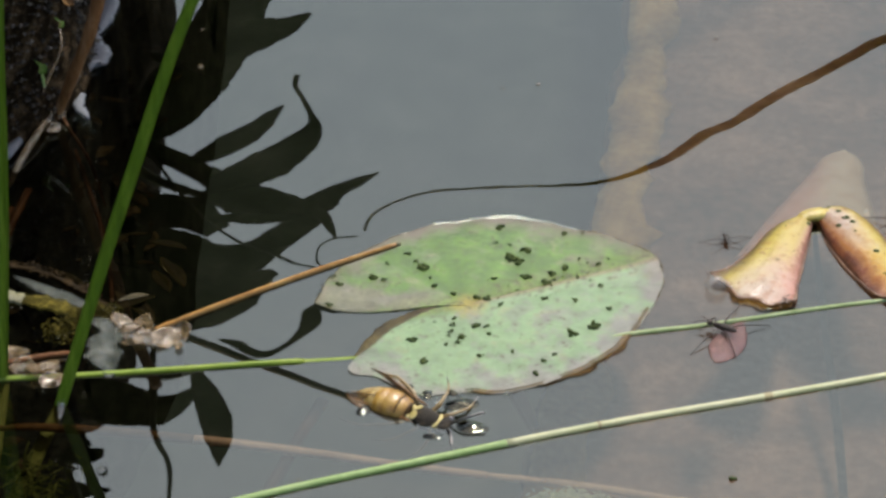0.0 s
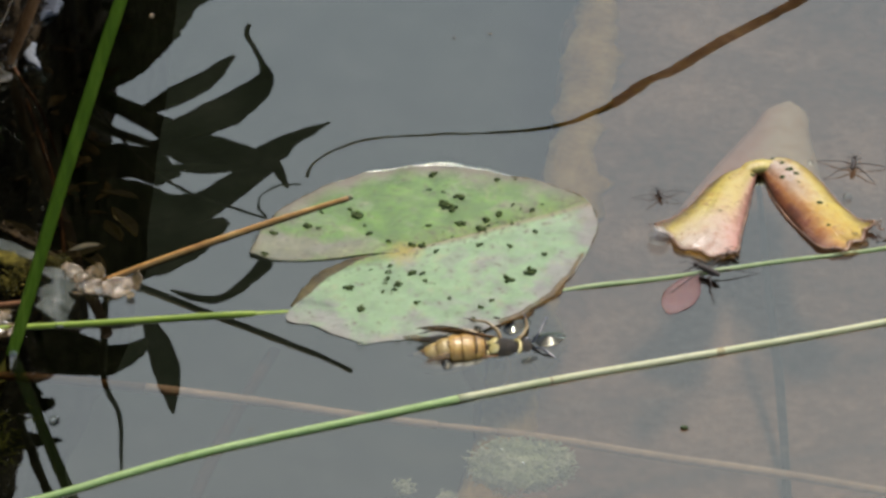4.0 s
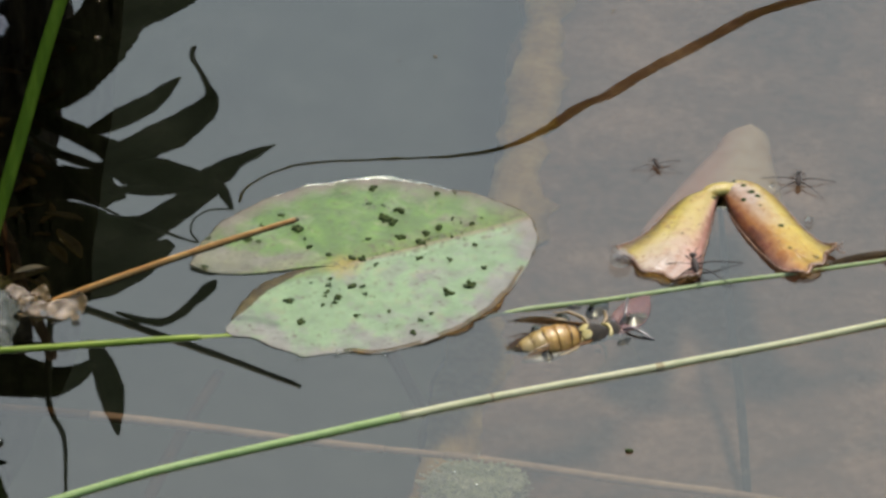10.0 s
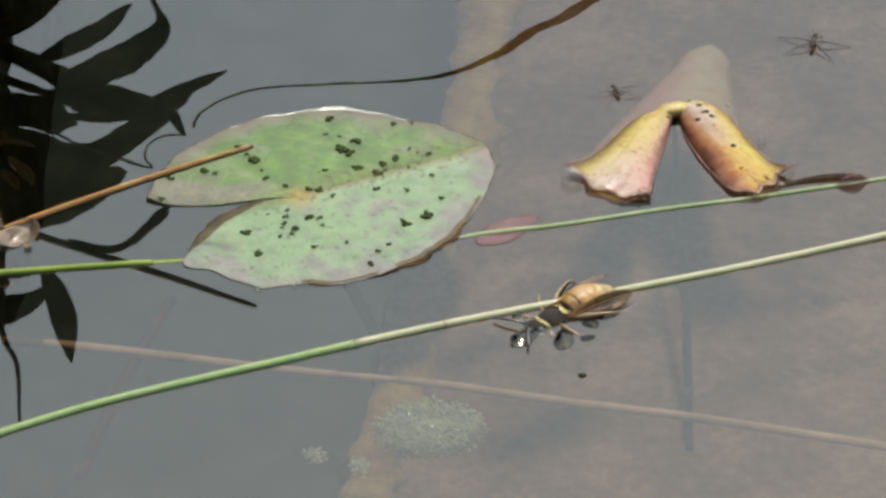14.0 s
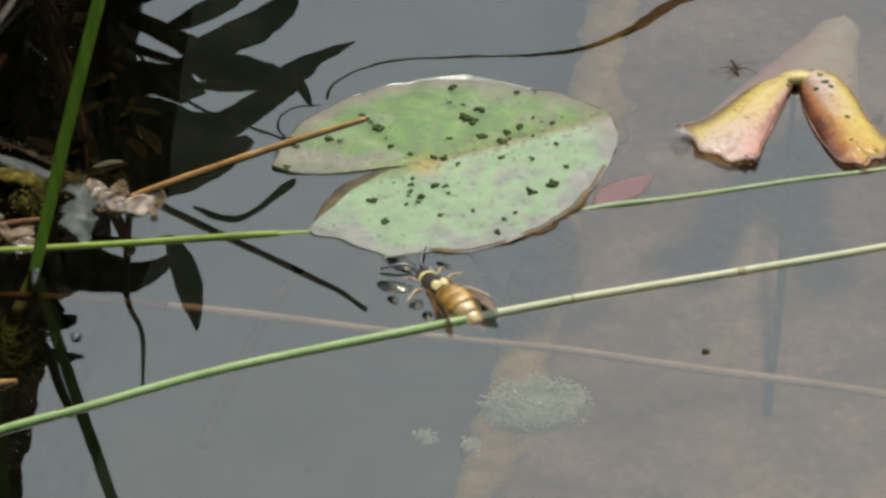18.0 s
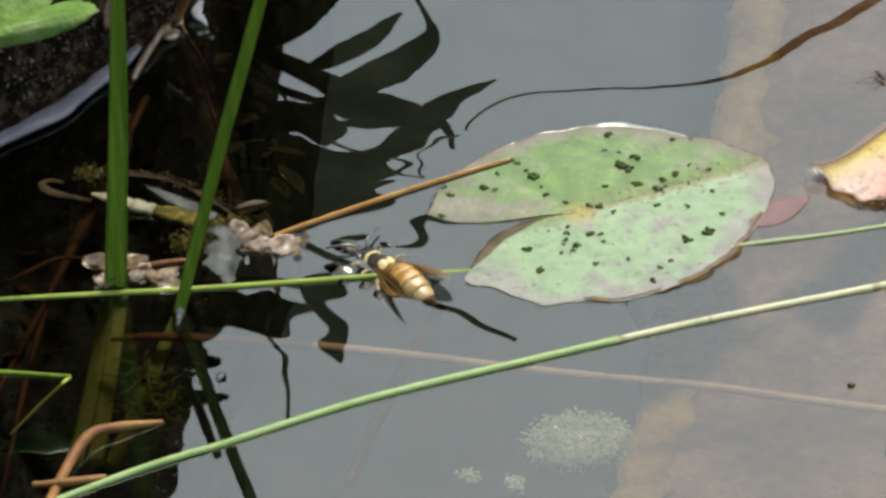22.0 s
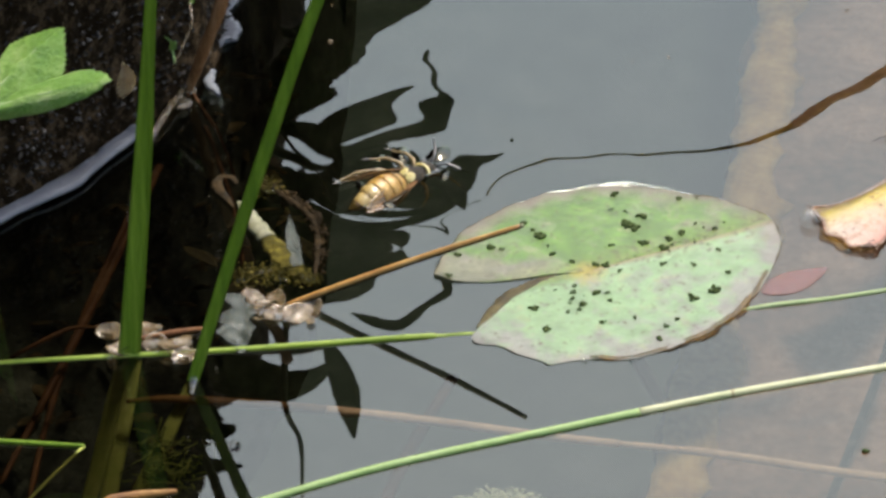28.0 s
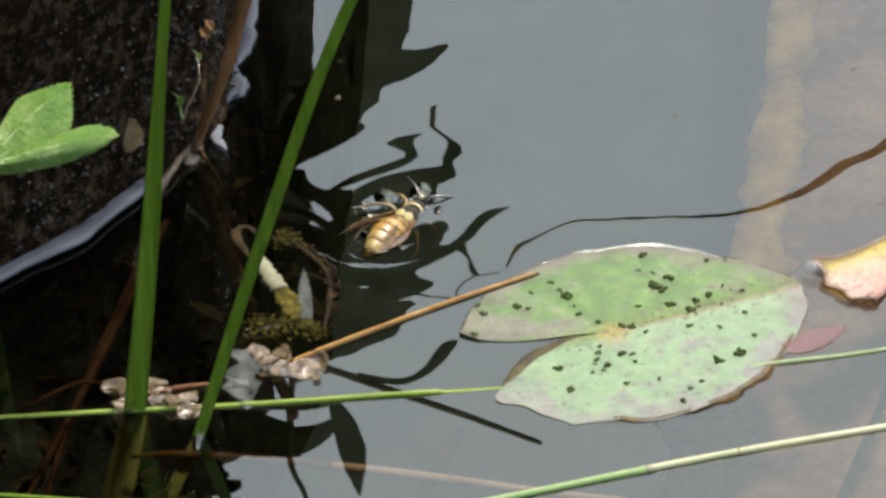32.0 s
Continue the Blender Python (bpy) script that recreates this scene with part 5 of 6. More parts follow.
def build_wasp():
    w = thing("wasp", "yellow and black wasp swimming half sunk with soaked wings", "wasp")
    head = part("head", ball("head", 0.0014, 0.0021, 0.0016, FUZZ, 16, 10), w, "", pose(0.0052, 0, 0.0004))
    part("face", ball("face", 0.0006, 0.0011, 0.0009, PALE, 12, 8), head, "pale yellow face", pose(0.0007, 0, -0.0007))
    for s in (-1, 1):
        part("eye", ball("eye", 0.0008, 0.0006, 0.0011, BLACK, 10, 7), head, "", pose(0.0003, s * 0.0015, 0.0003))
    thorax = part("thorax", ball("thorax", 0.0028, 0.0022, 0.0020, FUZZ, 24, 16, 0.03, 4), w, "", pose(0.0018, 0, 0.0003))
    part("collar", loft("collar", [(0.0019, -0.0017, 0.0006), (0.0024, -0.0010, 0.0013), (0.0026, 0, 0.0015), (0.0024, 0.0010, 0.0013), (0.0019, 0.0017, 0.0006)], [0.00022, 0.0003, 0.00024, 0.0003, 0.00022], PALE, n=16), thorax, "yellow collar stripe")
    for s in (-1, 1):
        part("scutellum_spot", ball("scutellum_spot", 0.00085, 0.0008, 0.00010, PALE, 12, 8, 0.10, 3), thorax, "pale yellow patch", pose(-0.0016, s * 0.00078, 0.00158, s * -20, -34, 0))
        part("waist_spot", ball("waist_spot", 0.0004, 0.0005, 0.0004, PALE, 10, 6), thorax, "pale yellow spot", pose(-0.0026, s * 0.0010, 0.0008))
    # six plates of the hind body, each overlapping the next with a thin dark seam
    x, sizes = -0.0010, [0.0018, 0.0025, 0.0028, 0.0027, 0.0022, 0.0014]
    circle = [(math.cos(q), math.sin(q)) for q in np.linspace(0, 6.2832, 21)[:-1]]
    for k, r in enumerate(sizes):
        nxt = sizes[k + 1] if k < 5 else 0.0003
        ln = 0.0019 if k else 0.0015
        y0 = -(0.0003, 0.0005, 0.0008, 0.0011, 0.0014, 0.0017)[k]
        y1 = -(0.0005, 0.0008, 0.0011, 0.0014, 0.0017, 0.0018)[k]
        ring = part("body_ring", loft("body_ring", [(x, 0, 0.0008 + y0), (x - ln * 0.5, 0, 0.0008 + (y0 + y1) / 2), (x - ln, 0, 0.0008 + y1)], [r * 1.0, (r + nxt) / 2 * 1.08, nxt * 1.05], YELLOW if k < 3 else CREAM, n=9, up=(0, 0, 1), profile=circle), w, "" if k < 3 else "paler cream end of the hind body")
        part("black_band", loft("black_band", [(x + 0.0001, 0, 0.0008 + y0), (x - ln * 0.05, 0, 0.0008 + y0), (x - ln * 0.11, 0, 0.0008 + y0)], [r * 1.0, r * 1.035, r * 1.04], SEAM, n=4, profile=circle), ring, "thin dark seam")
        if k > 2:
            def chevron(u, v, x=x, ln=ln, r=r, nxt=nxt, y0=y0, y1=y1, k=k):
                f = u * (0.07 + 0.22 * max(0, 1 - abs(v - 0.5) * 6)) + 0.10
                rad = float(np.interp(f, (0, 0.5, 1), (r, (r + nxt) * 0.54, nxt * 1.05))) * 1.03
                a = (v - 0.5) * 3.0
                return (x - ln * f, rad * math.sin(a), 0.0008 + y0 + (y1 - y0) * f + rad * math.cos(a))

            part("black_mark", sheet("black_mark", 5, 31, chevron, SEAM, 0.00004), ring, "dark pointed mark")
        x -= ln
    for q, dx, dy in ((0.0005, 0.0052, 0.0032), (0.0004, 0.0015, 0.0040), (0.0005, 0.0010, -0.0042), (0.00035, -0.004, 0.0036), (0.0004, 0.0066, -0.0024), (0.0003, -0.0065, -0.0028)):
        part("droplet", ball("droplet", q, q, q * 0.8, DROP, 10, 7), w, "clear drop of water", pose(dx, dy, 0.0007))
    part("sting_tip", loft("sting_tip", [(x + 0.0002, 0, -0.0010), (x - 0.0008, 0, -0.0012)], [0.0004, 0.00008], BLACK, n=6), w)
    moving = []
    for s in (-1, 1):
        m = pose(0.0062, s * 0.0006, 0.0016, 0, -8, s * 32)
        a = part("antenna", loft("antenna", [(0, 0, 0), (0.0014, 0, 0.0006), (0.0030, s * 0.0006, 0.0006), (0.0052, s * 0.0016, 0.0001)], [0.0002, 0.00018, 0.00022, 0.0002], BLACK, n=14), w, "", m)
        moving.append((a, m, 10, s))
        m = pose(0.0012, s * 0.0017, 0.0012, 58 if s > 0 else -22, -1, 180 - (15 if s > 0 else -5))
        fw = leaf("forewing", 0.0128, 0.0030, WING, 0.62, fold=0.5, thick=0.00006, nu=22, nv=7)
        a = part("forewing", fw, w, "brown wet wing folded lengthwise", m)
        for v in ((0.0, 0.0010, 0.0009), (0.0, 0.0002, 0.0001), (0.0, -0.0006, -0.0010)):
            part("vein", loft("vein", [(0.0004, v[0], 0.0003), (0.006, v[1], 0.0004), (0.0112, v[2], 0.0003)], [0.00012, 0.00009, 0.00004], ROOT_DRY, n=8), a)
        moving.append((a, m, 5, s))
        m = pose(0.0002, s * 0.0017, 0.0008, s * 34, 0, 180 - (20 if s > 0 else -10))
        a = part("hindwing", leaf("hindwing", 0.0070, 0.0017, WING, 0.6, fold=0.2, thick=0.00006, nu=16, nv=5), w, "", m)
        moving.append((a, m, 4, s))
        for k, (px, turn, ln) in enumerate(((0.0034, 40, 0.0056), (0.0018, 88, 0.0064), (0.0002, 140, 0.0098))):
            m = pose(px, s * 0.0013, 0.0004, 0, 0, s * turn)
            a = part("leg", loft("leg", [(0, 0, 0), (ln * 0.30, 0, 0.0006), (ln * 0.42, s * 0.0002, 0.0006), (ln * 0.72, s * 0.0011, 0.0002), (ln * 0.86, s * 0.0020, -0.0004), (ln, s * 0.0032, -0.0006)], [0.00030, 0.00036, 0.0003, 0.00022, 0.00016, 0.0001], LEG, n=16), w, "", m)
            part("foot", loft("foot", [(ln * 0.98, s * 0.0030, -0.0006), (ln * 1.08, s * 0.0042, -0.0007)], [0.00014, 0.00006], BLACK, n=5), a, "dark foot")
            moving.append((a, m, 16 if k < 2 else 9, s * (1 if k % 2 else -1)))
    for ob in w.children_recursive:
        if ob.data.users == 1:
            ob.data.transform(Matrix.Scale(BIG, 4))
        ob.matrix_basis.translation *= BIG
    moving = [(a, a.matrix_basis.copy(), reach, side) for a, m, reach, side in moving]
    return w, moving


def build_swells():
    """Water drawn up round the wasp's head, feet and flanks; it goes along with the wasp but stays level."""
    top = thing("water_swell", "dark glossy swellings of water pushed up round the wasp", "water swelling", kind="stuff")
    spots = ((11.0, 1.6, 3.0, 2.2), (6.4, -4.8, 1.6, 0.9), (5.6, 6.8, 3.0, 2.0), (-8.0, 3.4, 2.8, 1.0), (-8.6, -3.6, 2.8, 1.0), (-1.5, 6.4, 1.8, 1.1), (-5.5, 6.6, 1.5, 0.9), (2.0, 9.2, 1.4, 1.0))
    for n, (dx, dy, rx, ry) in enumerate(spots):
        def swell(u, v, rx=rx, ry=ry, n=n):
            a = 2 * math.pi * v
            wob = 1 + 0.10 * math.sin(2 * a + n) + 0.07 * math.sin(3 * a + 2 * n) + 0.03 * math.sin(5 * a + n)
            return (0.001 * rx * wob * u * math.cos(a), 0.001 * ry * wob * u * math.sin(a), 0.00045 * math.sqrt(ry) * math.cos(u * math.pi / 2) ** 1.5 + 0.00004)

        part("swell", sheet("swell", 12, 33, swell, WATER_SKIN, 0.00003), top, "", pose(dx * 0.001, dy * 0.001, 0, 0, 0, 23 * n)).visible_shadow = False
    return top


def build_strider(label, size):
    s = thing("pond_skater", label, "pond skater", group="pond skaters")
    part("body", ball("body", 0.0030, 0.00085, 0.0008, INSECT, 12, 10), s, "", pose(0, 0, 0.0016))
    part("head", ball("head", 0.0008, 0.0006, 0.0006, INSECT, 10, 8), s, "", pose(0.0037, 0, 0.0017))
    for k in (-1, 1):
        part("eye", ball("eye", 0.00025, 0.00025, 0.00025, INSECT, 8, 6), s, "", pose(0.0039, k * 0.0006, 0.0018))
        part("feeler", loft("feeler", [(0.0042, k * 0.0003, 0.0018), (0.006, k * 0.0010, 0.002), (0.0072, k * 0.0018, 0.0012)], [0.0001, 0.00006], INSECT, n=8), s)
        part("fore_leg", loft("fore_leg", [(0.0024, k * 0.0005, 0.0014), (0.0034, k * 0.0018, 0.0019), (0.0054, k * 0.0021, 0.0002)], [0.00016, 0.00014, 0.00008], INSECT, n=10), s)
        part("middle_leg", loft("middle_leg", [(0.0008, k * 0.0006, 0.0013), (0.0014, k * 0.0040, 0.0014), (0.0020, k * 0.0080, 0.0007), (0.0024, k * 0.0112, 0.0001)], [0.00019, 0.00017, 0.00012, 0.00007], INSECT, n=14), s)
        part("hind_leg", loft("hind_leg", [(-0.0004, k * 0.0006, 0.0013), (-0.0026, k * 0.0030, 0.0014), (-0.0054, k * 0.0058, 0.0007), (-0.0074, k * 0.0078, 0.0001)], [0.00018, 0.00016, 0.00011, 0.00006], INSECT, n=14), s)
    for ob in s.children:
        ob.data.transform(Matrix.Scale(size, 4))
        ob.matrix_basis.translation *= size
    return s


WASP, WASP_LIMBS = build_wasp()
SWELLS = build_swells()
WATER.node_tree.nodes["stirred"].object = WASP
SKATERS = [build_strider("dark brown pond skater resting beside the petals", 0.66), build_strider("small dark pond skater by the creamy petal", 0.48), build_strider("brown pond skater at the lower tip of the petal", 0.85)]


# ---- drifting bits, debris and bank litter ----
def build_pink():
    p = thing("pink_petal_scrap", "small pink petal scrap afloat", "petal scrap")
    def place(u, v):
        t = (v - 0.5) * 2
        return (u * 0.0150 - 0.0105, t * 0.0038 * math.sin(math.pi * min(max(u, 0.02), 0.98)) ** 0.7 * (1.1 - 0.5 * u), 0.00016 - 0.00008 * t * t * u)

    part("petal", sheet("petal", 26, 9, place, PINK, 0.0001), p)
    return p


def build_algae():
    rnd = random.Random(3)
    a = thing("algae_clump", "grey-green clump of thread algae drifting under water", "algae", kind="stuff")
    verts, faces = [], []
    for k in range(3600):
        ang, d = rnd.uniform(0, 6.283), rnd.random() ** 0.6 * rnd.uniform(0.75, 1.05)
        c = Vector((math.cos(ang) * d * 0.0098, math.sin(ang) * d * 0.0080, -0.0032 + rnd.uniform(-0.002, 0.0022)))
        if k % 18 == 0:
            c = Vector(((-0.021, -0.006, -0.003), (-0.0135, -0.0100, -0.003))[k // 18 % 2]) + Vector((rnd.gauss(0, 0.0007), rnd.gauss(0, 0.0009), rnd.gauss(0, 0.0004)))
        e = Vector((rnd.uniform(-1, 1), rnd.uniform(-1, 1), rnd.uniform(-0.4, 0.6))).normalized() * rnd.uniform(0.0005, 0.0014)
        me = loft("thread", [c, c + e * 0.5 + Vector((rnd.uniform(-1, 1), rnd.uniform(-1, 1), 0)) * 0.0003, c + e], [0.00026, 0.00014], ALGAE, n=4, profile=ROUND[::2])
        b = len(verts)
        verts += [v.co[:] for v in me.vertices]
        faces += [tuple(b + q for q in f.vertices) for f in me.polygons]
        bpy.data.meshes.remove(me)
    part("threads", mesh_of("threads", verts, faces, ALGAE), a)
    return a


def husk_clump(label, spots, seed):
    """Thin split seed coats, open side up, with shreds and drops of water between them."""
    rnd = random.Random(seed)
    x0, y0 = spots[0]
    c = thing("husk_clump", label, "seed husks", x0, y0, 0, group="seed husks")
    for x, y in spots:
        for k in range(1 + (rnd.random() < 0.4)):
            s = rnd.uniform(0.0023, 0.0029) if k == 0 else rnd.uniform(0.0008, 0.0014)
            deep = rnd.uniform(0.25, 0.42) if k == 0 else rnd.uniform(0.05, 0.2)

            def place(u, v, s=s, t=rnd.uniform(0, 60), deep=deep, gap=rnd.uniform(0, 6)):
                a = 2 * math.pi * v
                rim = 1 + u * u * (0.08 * math.sin(2 * a + t) + 0.05 * math.sin(3 * a + 2 * t) + 0.03 * math.sin(7 * a + t)) - 0.16 * u * max(0, math.cos(a - gap)) ** 8
                crumple = 0.06 * s * noise.noise((math.cos(a) * 1.6 * u + t, math.sin(a) * 1.6 * u, t))
                return (s * u * math.cos(a) * rim, s * 0.86 * u * math.sin(a) * rim, s * deep * (u * u - 0.6) + crumple * u + 0.03 * s * u * math.sin(5 * a + t))

            far = 0.0004 if k == 0 else 0.0026
            part("husk", sheet("husk", 8, 29, place, HUSK, 0.00012), c, "", pose(x - x0 + rnd.uniform(-far, far), y - y0 + rnd.uniform(-far, far), rnd.uniform(-0.0001, 0.0009), rnd.uniform(8, 38), rnd.uniform(-20, 20), rnd.uniform(0, 360)))
        for _ in range(3):
            r = rnd.uniform(0.0002, 0.00055)
            part("droplet", ball("droplet", r, r, r, BEAD, 10, 7), c, "clear drop of water", pose(x - x0 + rnd.uniform(-0.0026, 0.0026), y - y0 - rnd.uniform(-0.001, 0.0024), 0.0007))
    return c


def build_debris():
    """A rotten stem with its tangle of strands and algae, drifting on the surface."""
    home = pose(-0.074, 0.0034, 0, 0, 0, -66)
    back = home.inverted()
    d = thing("rotten_debris", "pale rotten stem adrift in a tangle of brown strands and algae", "plant debris")
    d.matrix_basis = home

    def add(name, me, label):
        me.transform(back)
        return part(name, me, d, label)

    add("pale_end", loft("pale_end", [(-0.0800, 0.0172, 0.0014), (-0.0786, 0.0142, 0.0012), (-0.0766, 0.0095, 0.0008), (-0.0745, 0.0055, 0.0003)], [0.0003, 0.0014, 0.0017, 0.0016], PALE_ROT, flat=0.4, rough=0.25), "pale torn end")
    add("slimy_length", loft("slimy_length", [(-0.0752, 0.0072, 0.0002), (-0.0729, 0.0022, 0.0003), (-0.0707, -0.003, 0.0), (-0.0688, -0.0065, -0.0004), (-0.0672, -0.0088, -0.001)], [0.0016, 0.0023, 0.0022, 0.0018, 0.0008], SLIME, flat=0.3, rough=0.35), "olive slimy length")
    shard_a, shard_b = ((-0.0703, 0.0125), (-0.0710, 0.006), (-0.0700, -0.0055)), ((-0.0702, 0.0125), (-0.0684, 0.004), (-0.0676, -0.0050))
    edge_a, edge_b = flow([(*p, 0.0006) for p in shard_a], 20), flow([(*p, 0.0009) for p in shard_b], 20)
    add("pale_shard", sheet("pale_shard", 20, 6, lambda u, v: edge_a[min(int(u * 19 + 0.5), 19)].lerp(edge_b[min(int(u * 19 + 0.5), 19)], v) + Vector((0, 0, 0.0004 * noise.noise((u * 5, v * 3, 2)))), MEMBRANE, 0.0001), "pale shard of plant skin")
    curl = [(-0.0809, 0.0163), (-0.0822, 0.0195), (-0.0838, 0.0228), (-0.0843, 0.0255), (-0.0834, 0.0276), (-0.0816, 0.0274), (-0.0803, 0.0249)]
    add("curled_shred", loft("curled_shred", [(x, y, 0.0006) for x, y in curl], [0.0002, 0.0008, 0.0011, 0.0008, 0.0006, 0.0004], HUMUS, flat=0.25, rough=0.2, n=34), "curled reddish-brown shred")
    bow = [(-0.077, 0.0243, 0), (-0.0736, 0.0243, 0), (-0.0701, 0.0201, 0), (-0.0665, 0.015, 0), (-0.0646, 0.009, 0), (-0.0643, 0.001, 0), (-0.0651, -0.0089, 0)]
    for n, (dx, wide) in enumerate(((0.0, 1.3), (0.0005, 0.5), (-0.0004, 0.6))):
        add("brown_strand", loft("brown_strand", [(x + dx + 0.0011 * noise.noise((n * 3, y * 330, 1)), y + dx, -0.0004 + 0.0003 * n) for x, y, z in bow], [0.0003 * wide, 0.0011 * wide, 0.0008 * wide, 0.0009 * wide, 0.0006 * wide, 0.001 * wide, 0.0003 * wide], HUMUS, flat=0.25, rough=0.4, n=50), "brown rotten strand")
    add("fine_strands", tangle("fine_strands", bow, 0.0007, 700, HUMUS, 21, 0.0007), "fine brown shreds")
    for k, (x, y, q) in enumerate(((-0.0778, -0.0077, 0.0021), (-0.0745, 0.0235, 0.0017), (-0.0700, -0.0080, 0.0021), (-0.0735, -0.0070, 0.0018), (-0.0668, -0.0095, 0.0012))):
        add("algae_tangle", tangle("algae_tangle", [(x - q * 0.8, y - q, 0), (x, y + q, 0.0003), (x + q, y - q * 0.8, 0)], q * 0.6, 340, SLIME, 30 + k, 0.0006), "olive tangle of algae")
        for n in range(3):
            a, e = n * 1.9 + k, 0.00022 + 0.00008 * n
            add("droplet", ball("droplet", e, e, e, DROP, 8, 6, at=(x + q * 1.2 * math.cos(a), y - q * abs(math.sin(a)), 0.0007)), "clear drop of water")
    return d


def build_litter():
    husk_clump("wet beige seed husks caught round the foot of a reed", [(-0.0993, -0.0327), (-0.1020, -0.0277), (-0.0952, -0.0262), (-0.0936, -0.0315), (-0.0908, -0.0333), (-0.0876, -0.0355), (-0.0968, -0.0300), (-0.1000, -0.0352), (-0.0888, -0.0318)], 1)
    husk_clump("wet golden-beige seed husks at the foot of the dry stick", [(-0.0746, -0.018), (-0.0762, -0.0165), (-0.0722, -0.0176), (-0.0695, -0.0206), (-0.0672, -0.0218), (-0.0650, -0.0196), (-0.0710, -0.0215), (-0.0735, -0.0205)], 2)
    left, right = flow([(-0.0815, -0.0145, 0), (-0.0815, -0.022, 0), (-0.0820, -0.0255, 0), (-0.0785, -0.033, 0)], 30), flow([(-0.0772, -0.0150, 0), (-0.0755, -0.0233, 0), (-0.076, -0.031, 0), (-0.0772, -0.0345, 0)], 30)

    def crumpled(u, v):
        p = left[min(int(u * 29 + 0.5), 29)].lerp(right[min(int(u * 29 + 0.5), 29)], v)
        return (p.x + 0.0022 * noise.noise((u * 7, v * 2, 4)) + 0.0008 * noise.noise((u * 25, v * 2, 9)), p.y, 0.0006 + 0.0009 * noise.noise((p.x * 330, p.y * 160, 1)) + 0.0002 * noise.noise((p.x * 900, p.y * 300, 7)))

    single("skin_scrap", "crumpled translucent grey scrap of plant skin afloat beside a reed", "plant scrap", sheet("skin_scrap", 30, 14, crumpled, MEMBRANE, 0.0001))
    rnd = random.Random(8)
    for x, y, ln, rz in ((-0.083, 0.010, 0.009, 40), (-0.078, -0.004, 0.012, -60), (-0.070, 0.008, 0.011, -75), (-0.080, -0.010, 0.010, 10), (-0.084, -0.004, 0.010, 120), (-0.075, -0.008, 0.010, 200), (-0.068, -0.004, 0.009, 100), (-0.073, 0.014, 0.008, -30)):
        single("dead_leaf", "curled brown rotting leaf half under water", "dead leaf", leaf("dead_leaf", ln, ln * 0.3, DEAD, 0.5, 0, 0, fold=0.45, droop=0.05, sway=0.2, thick=0.0003)).matrix_basis = pose(x, y, -0.001, rnd.uniform(-15, 15), rnd.uniform(-6, 6), rz)
    roots = [[(-0.0762, 0.052, 0.060), (-0.0780, 0.0502, 0.052), (-0.0808, 0.0484, 0.043), (-0.0834, 0.0510, 0.034), (-0.0859, 0.0500, 0.025), (-0.0898, 0.0523, 0.014), (-0.0936, 0.0575, 0.0025), (-0.096, 0.060, -0.004)], [(-0.094, 0.062, 0.0015), (-0.0995, 0.0432, 0.001), (-0.103, 0.032, -0.004)], [(-0.124, -0.036, -0.004), (-0.1112, -0.0249, -0.002), (-0.105, -0.022, -0.004)], [(-0.0985, -0.031, 0.0006), (-0.0897, -0.0282, 0.0008), (-0.0825, -0.0245, -0.0006)], [(-0.098, 0.035, -0.004), (-0.108, -0.01, -0.012), (-0.120, -0.06, -0.02)], [(-0.101, 0.03, -0.006), (-0.112, -0.03, -0.016), (-0.116, -0.08, -0.03)], [(-0.09, 0.05, -0.004), (-0.082, 0.02, -0.01), (-0.078, -0.01, -0.02)], [(-0.093, 0.058, 0.0005), (-0.087, 0.046, -0.004), (-0.083, 0.035, -0.012)]]
    sizes = [0.0014, 0.0008, 0.0006, 0.0006, 0.001, 0.0007, 0.0005, 0.0004]
    for pts, r in zip(roots, sizes):
        single("root", "brown plant root running from the bank into the water", "root", loft("root", pts, [r * 0.8, r, r * 0.9, r * 0.5], BARK if r == 0.0014 else HUSK if r == 0.0008 else ROOT, n=40, rough=0.08), "bank roots")
    bent = loft("bent_stem", [(-0.1055, -0.1136, 0.0), (-0.1023, -0.0961, 0.0005), (-0.0984, -0.0843, 0.0015), (-0.0927, -0.0806, 0.001), (-0.0858, -0.0779, 0.0)], [0.0009, 0.0010, 0.0010, 0.0009, 0.0005], ROOT_DRY, n=40, rough=0.06)
    single("bent_stem", "bent orange-brown stem at the waterline", "dead stem", bent, "bent stems")
    single("bent_stem", "short rusty stem crossing another at the waterline", "dead stem", loft("bent_stem", [(-0.107, -0.0981, 0.001), (-0.1001, -0.0977, 0.0014), (-0.0944, -0.0952, 0.0005)], [0.0005, 0.0008, 0.0006], ROOT_DRY, n=24, rough=0.06), "bent stems")
    single("bent_stem", "yellow-green stem end at the waterline", "dead stem", loft("bent_stem", [(-0.1132, -0.1056, 0.0), (-0.104, -0.1089, 0.0004), (-0.0956, -0.1143, 0.0)], [0.0008, 0.0008, 0.0004], OLIVE, n=24, rough=0.06), "bent stems")
    blade = thing("grass_blade", "green grass blade bent sharply at the water surface", "grass blade")
    part("upper_length", loft("upper_length", [(-0.15, -0.060, 0.0), (-0.1223, -0.0622, 0.0002), (-0.1036, -0.0642, 0.0003)], [0.0005, 0.0005, 0.0004], REED, n=30), blade)
    part("drowned_length", loft("drowned_length", [(-0.1037, -0.064, 0.0), (-0.1082, -0.071, -0.0015), (-0.1133, -0.0782, -0.005)], [0.0004, 0.0004, 0.0003], OLIVE, n=20), blade, "olive length under water")
    single("drowned_twig", "faint pale twig deep under the water", "twig", loft("drowned_twig", [(-0.0385, -0.0175, -0.03), (-0.0468, -0.0445, -0.03), (-0.0535, -0.0741, -0.03)], [0.0012, 0.0014, 0.0012], ROOT, n=30))
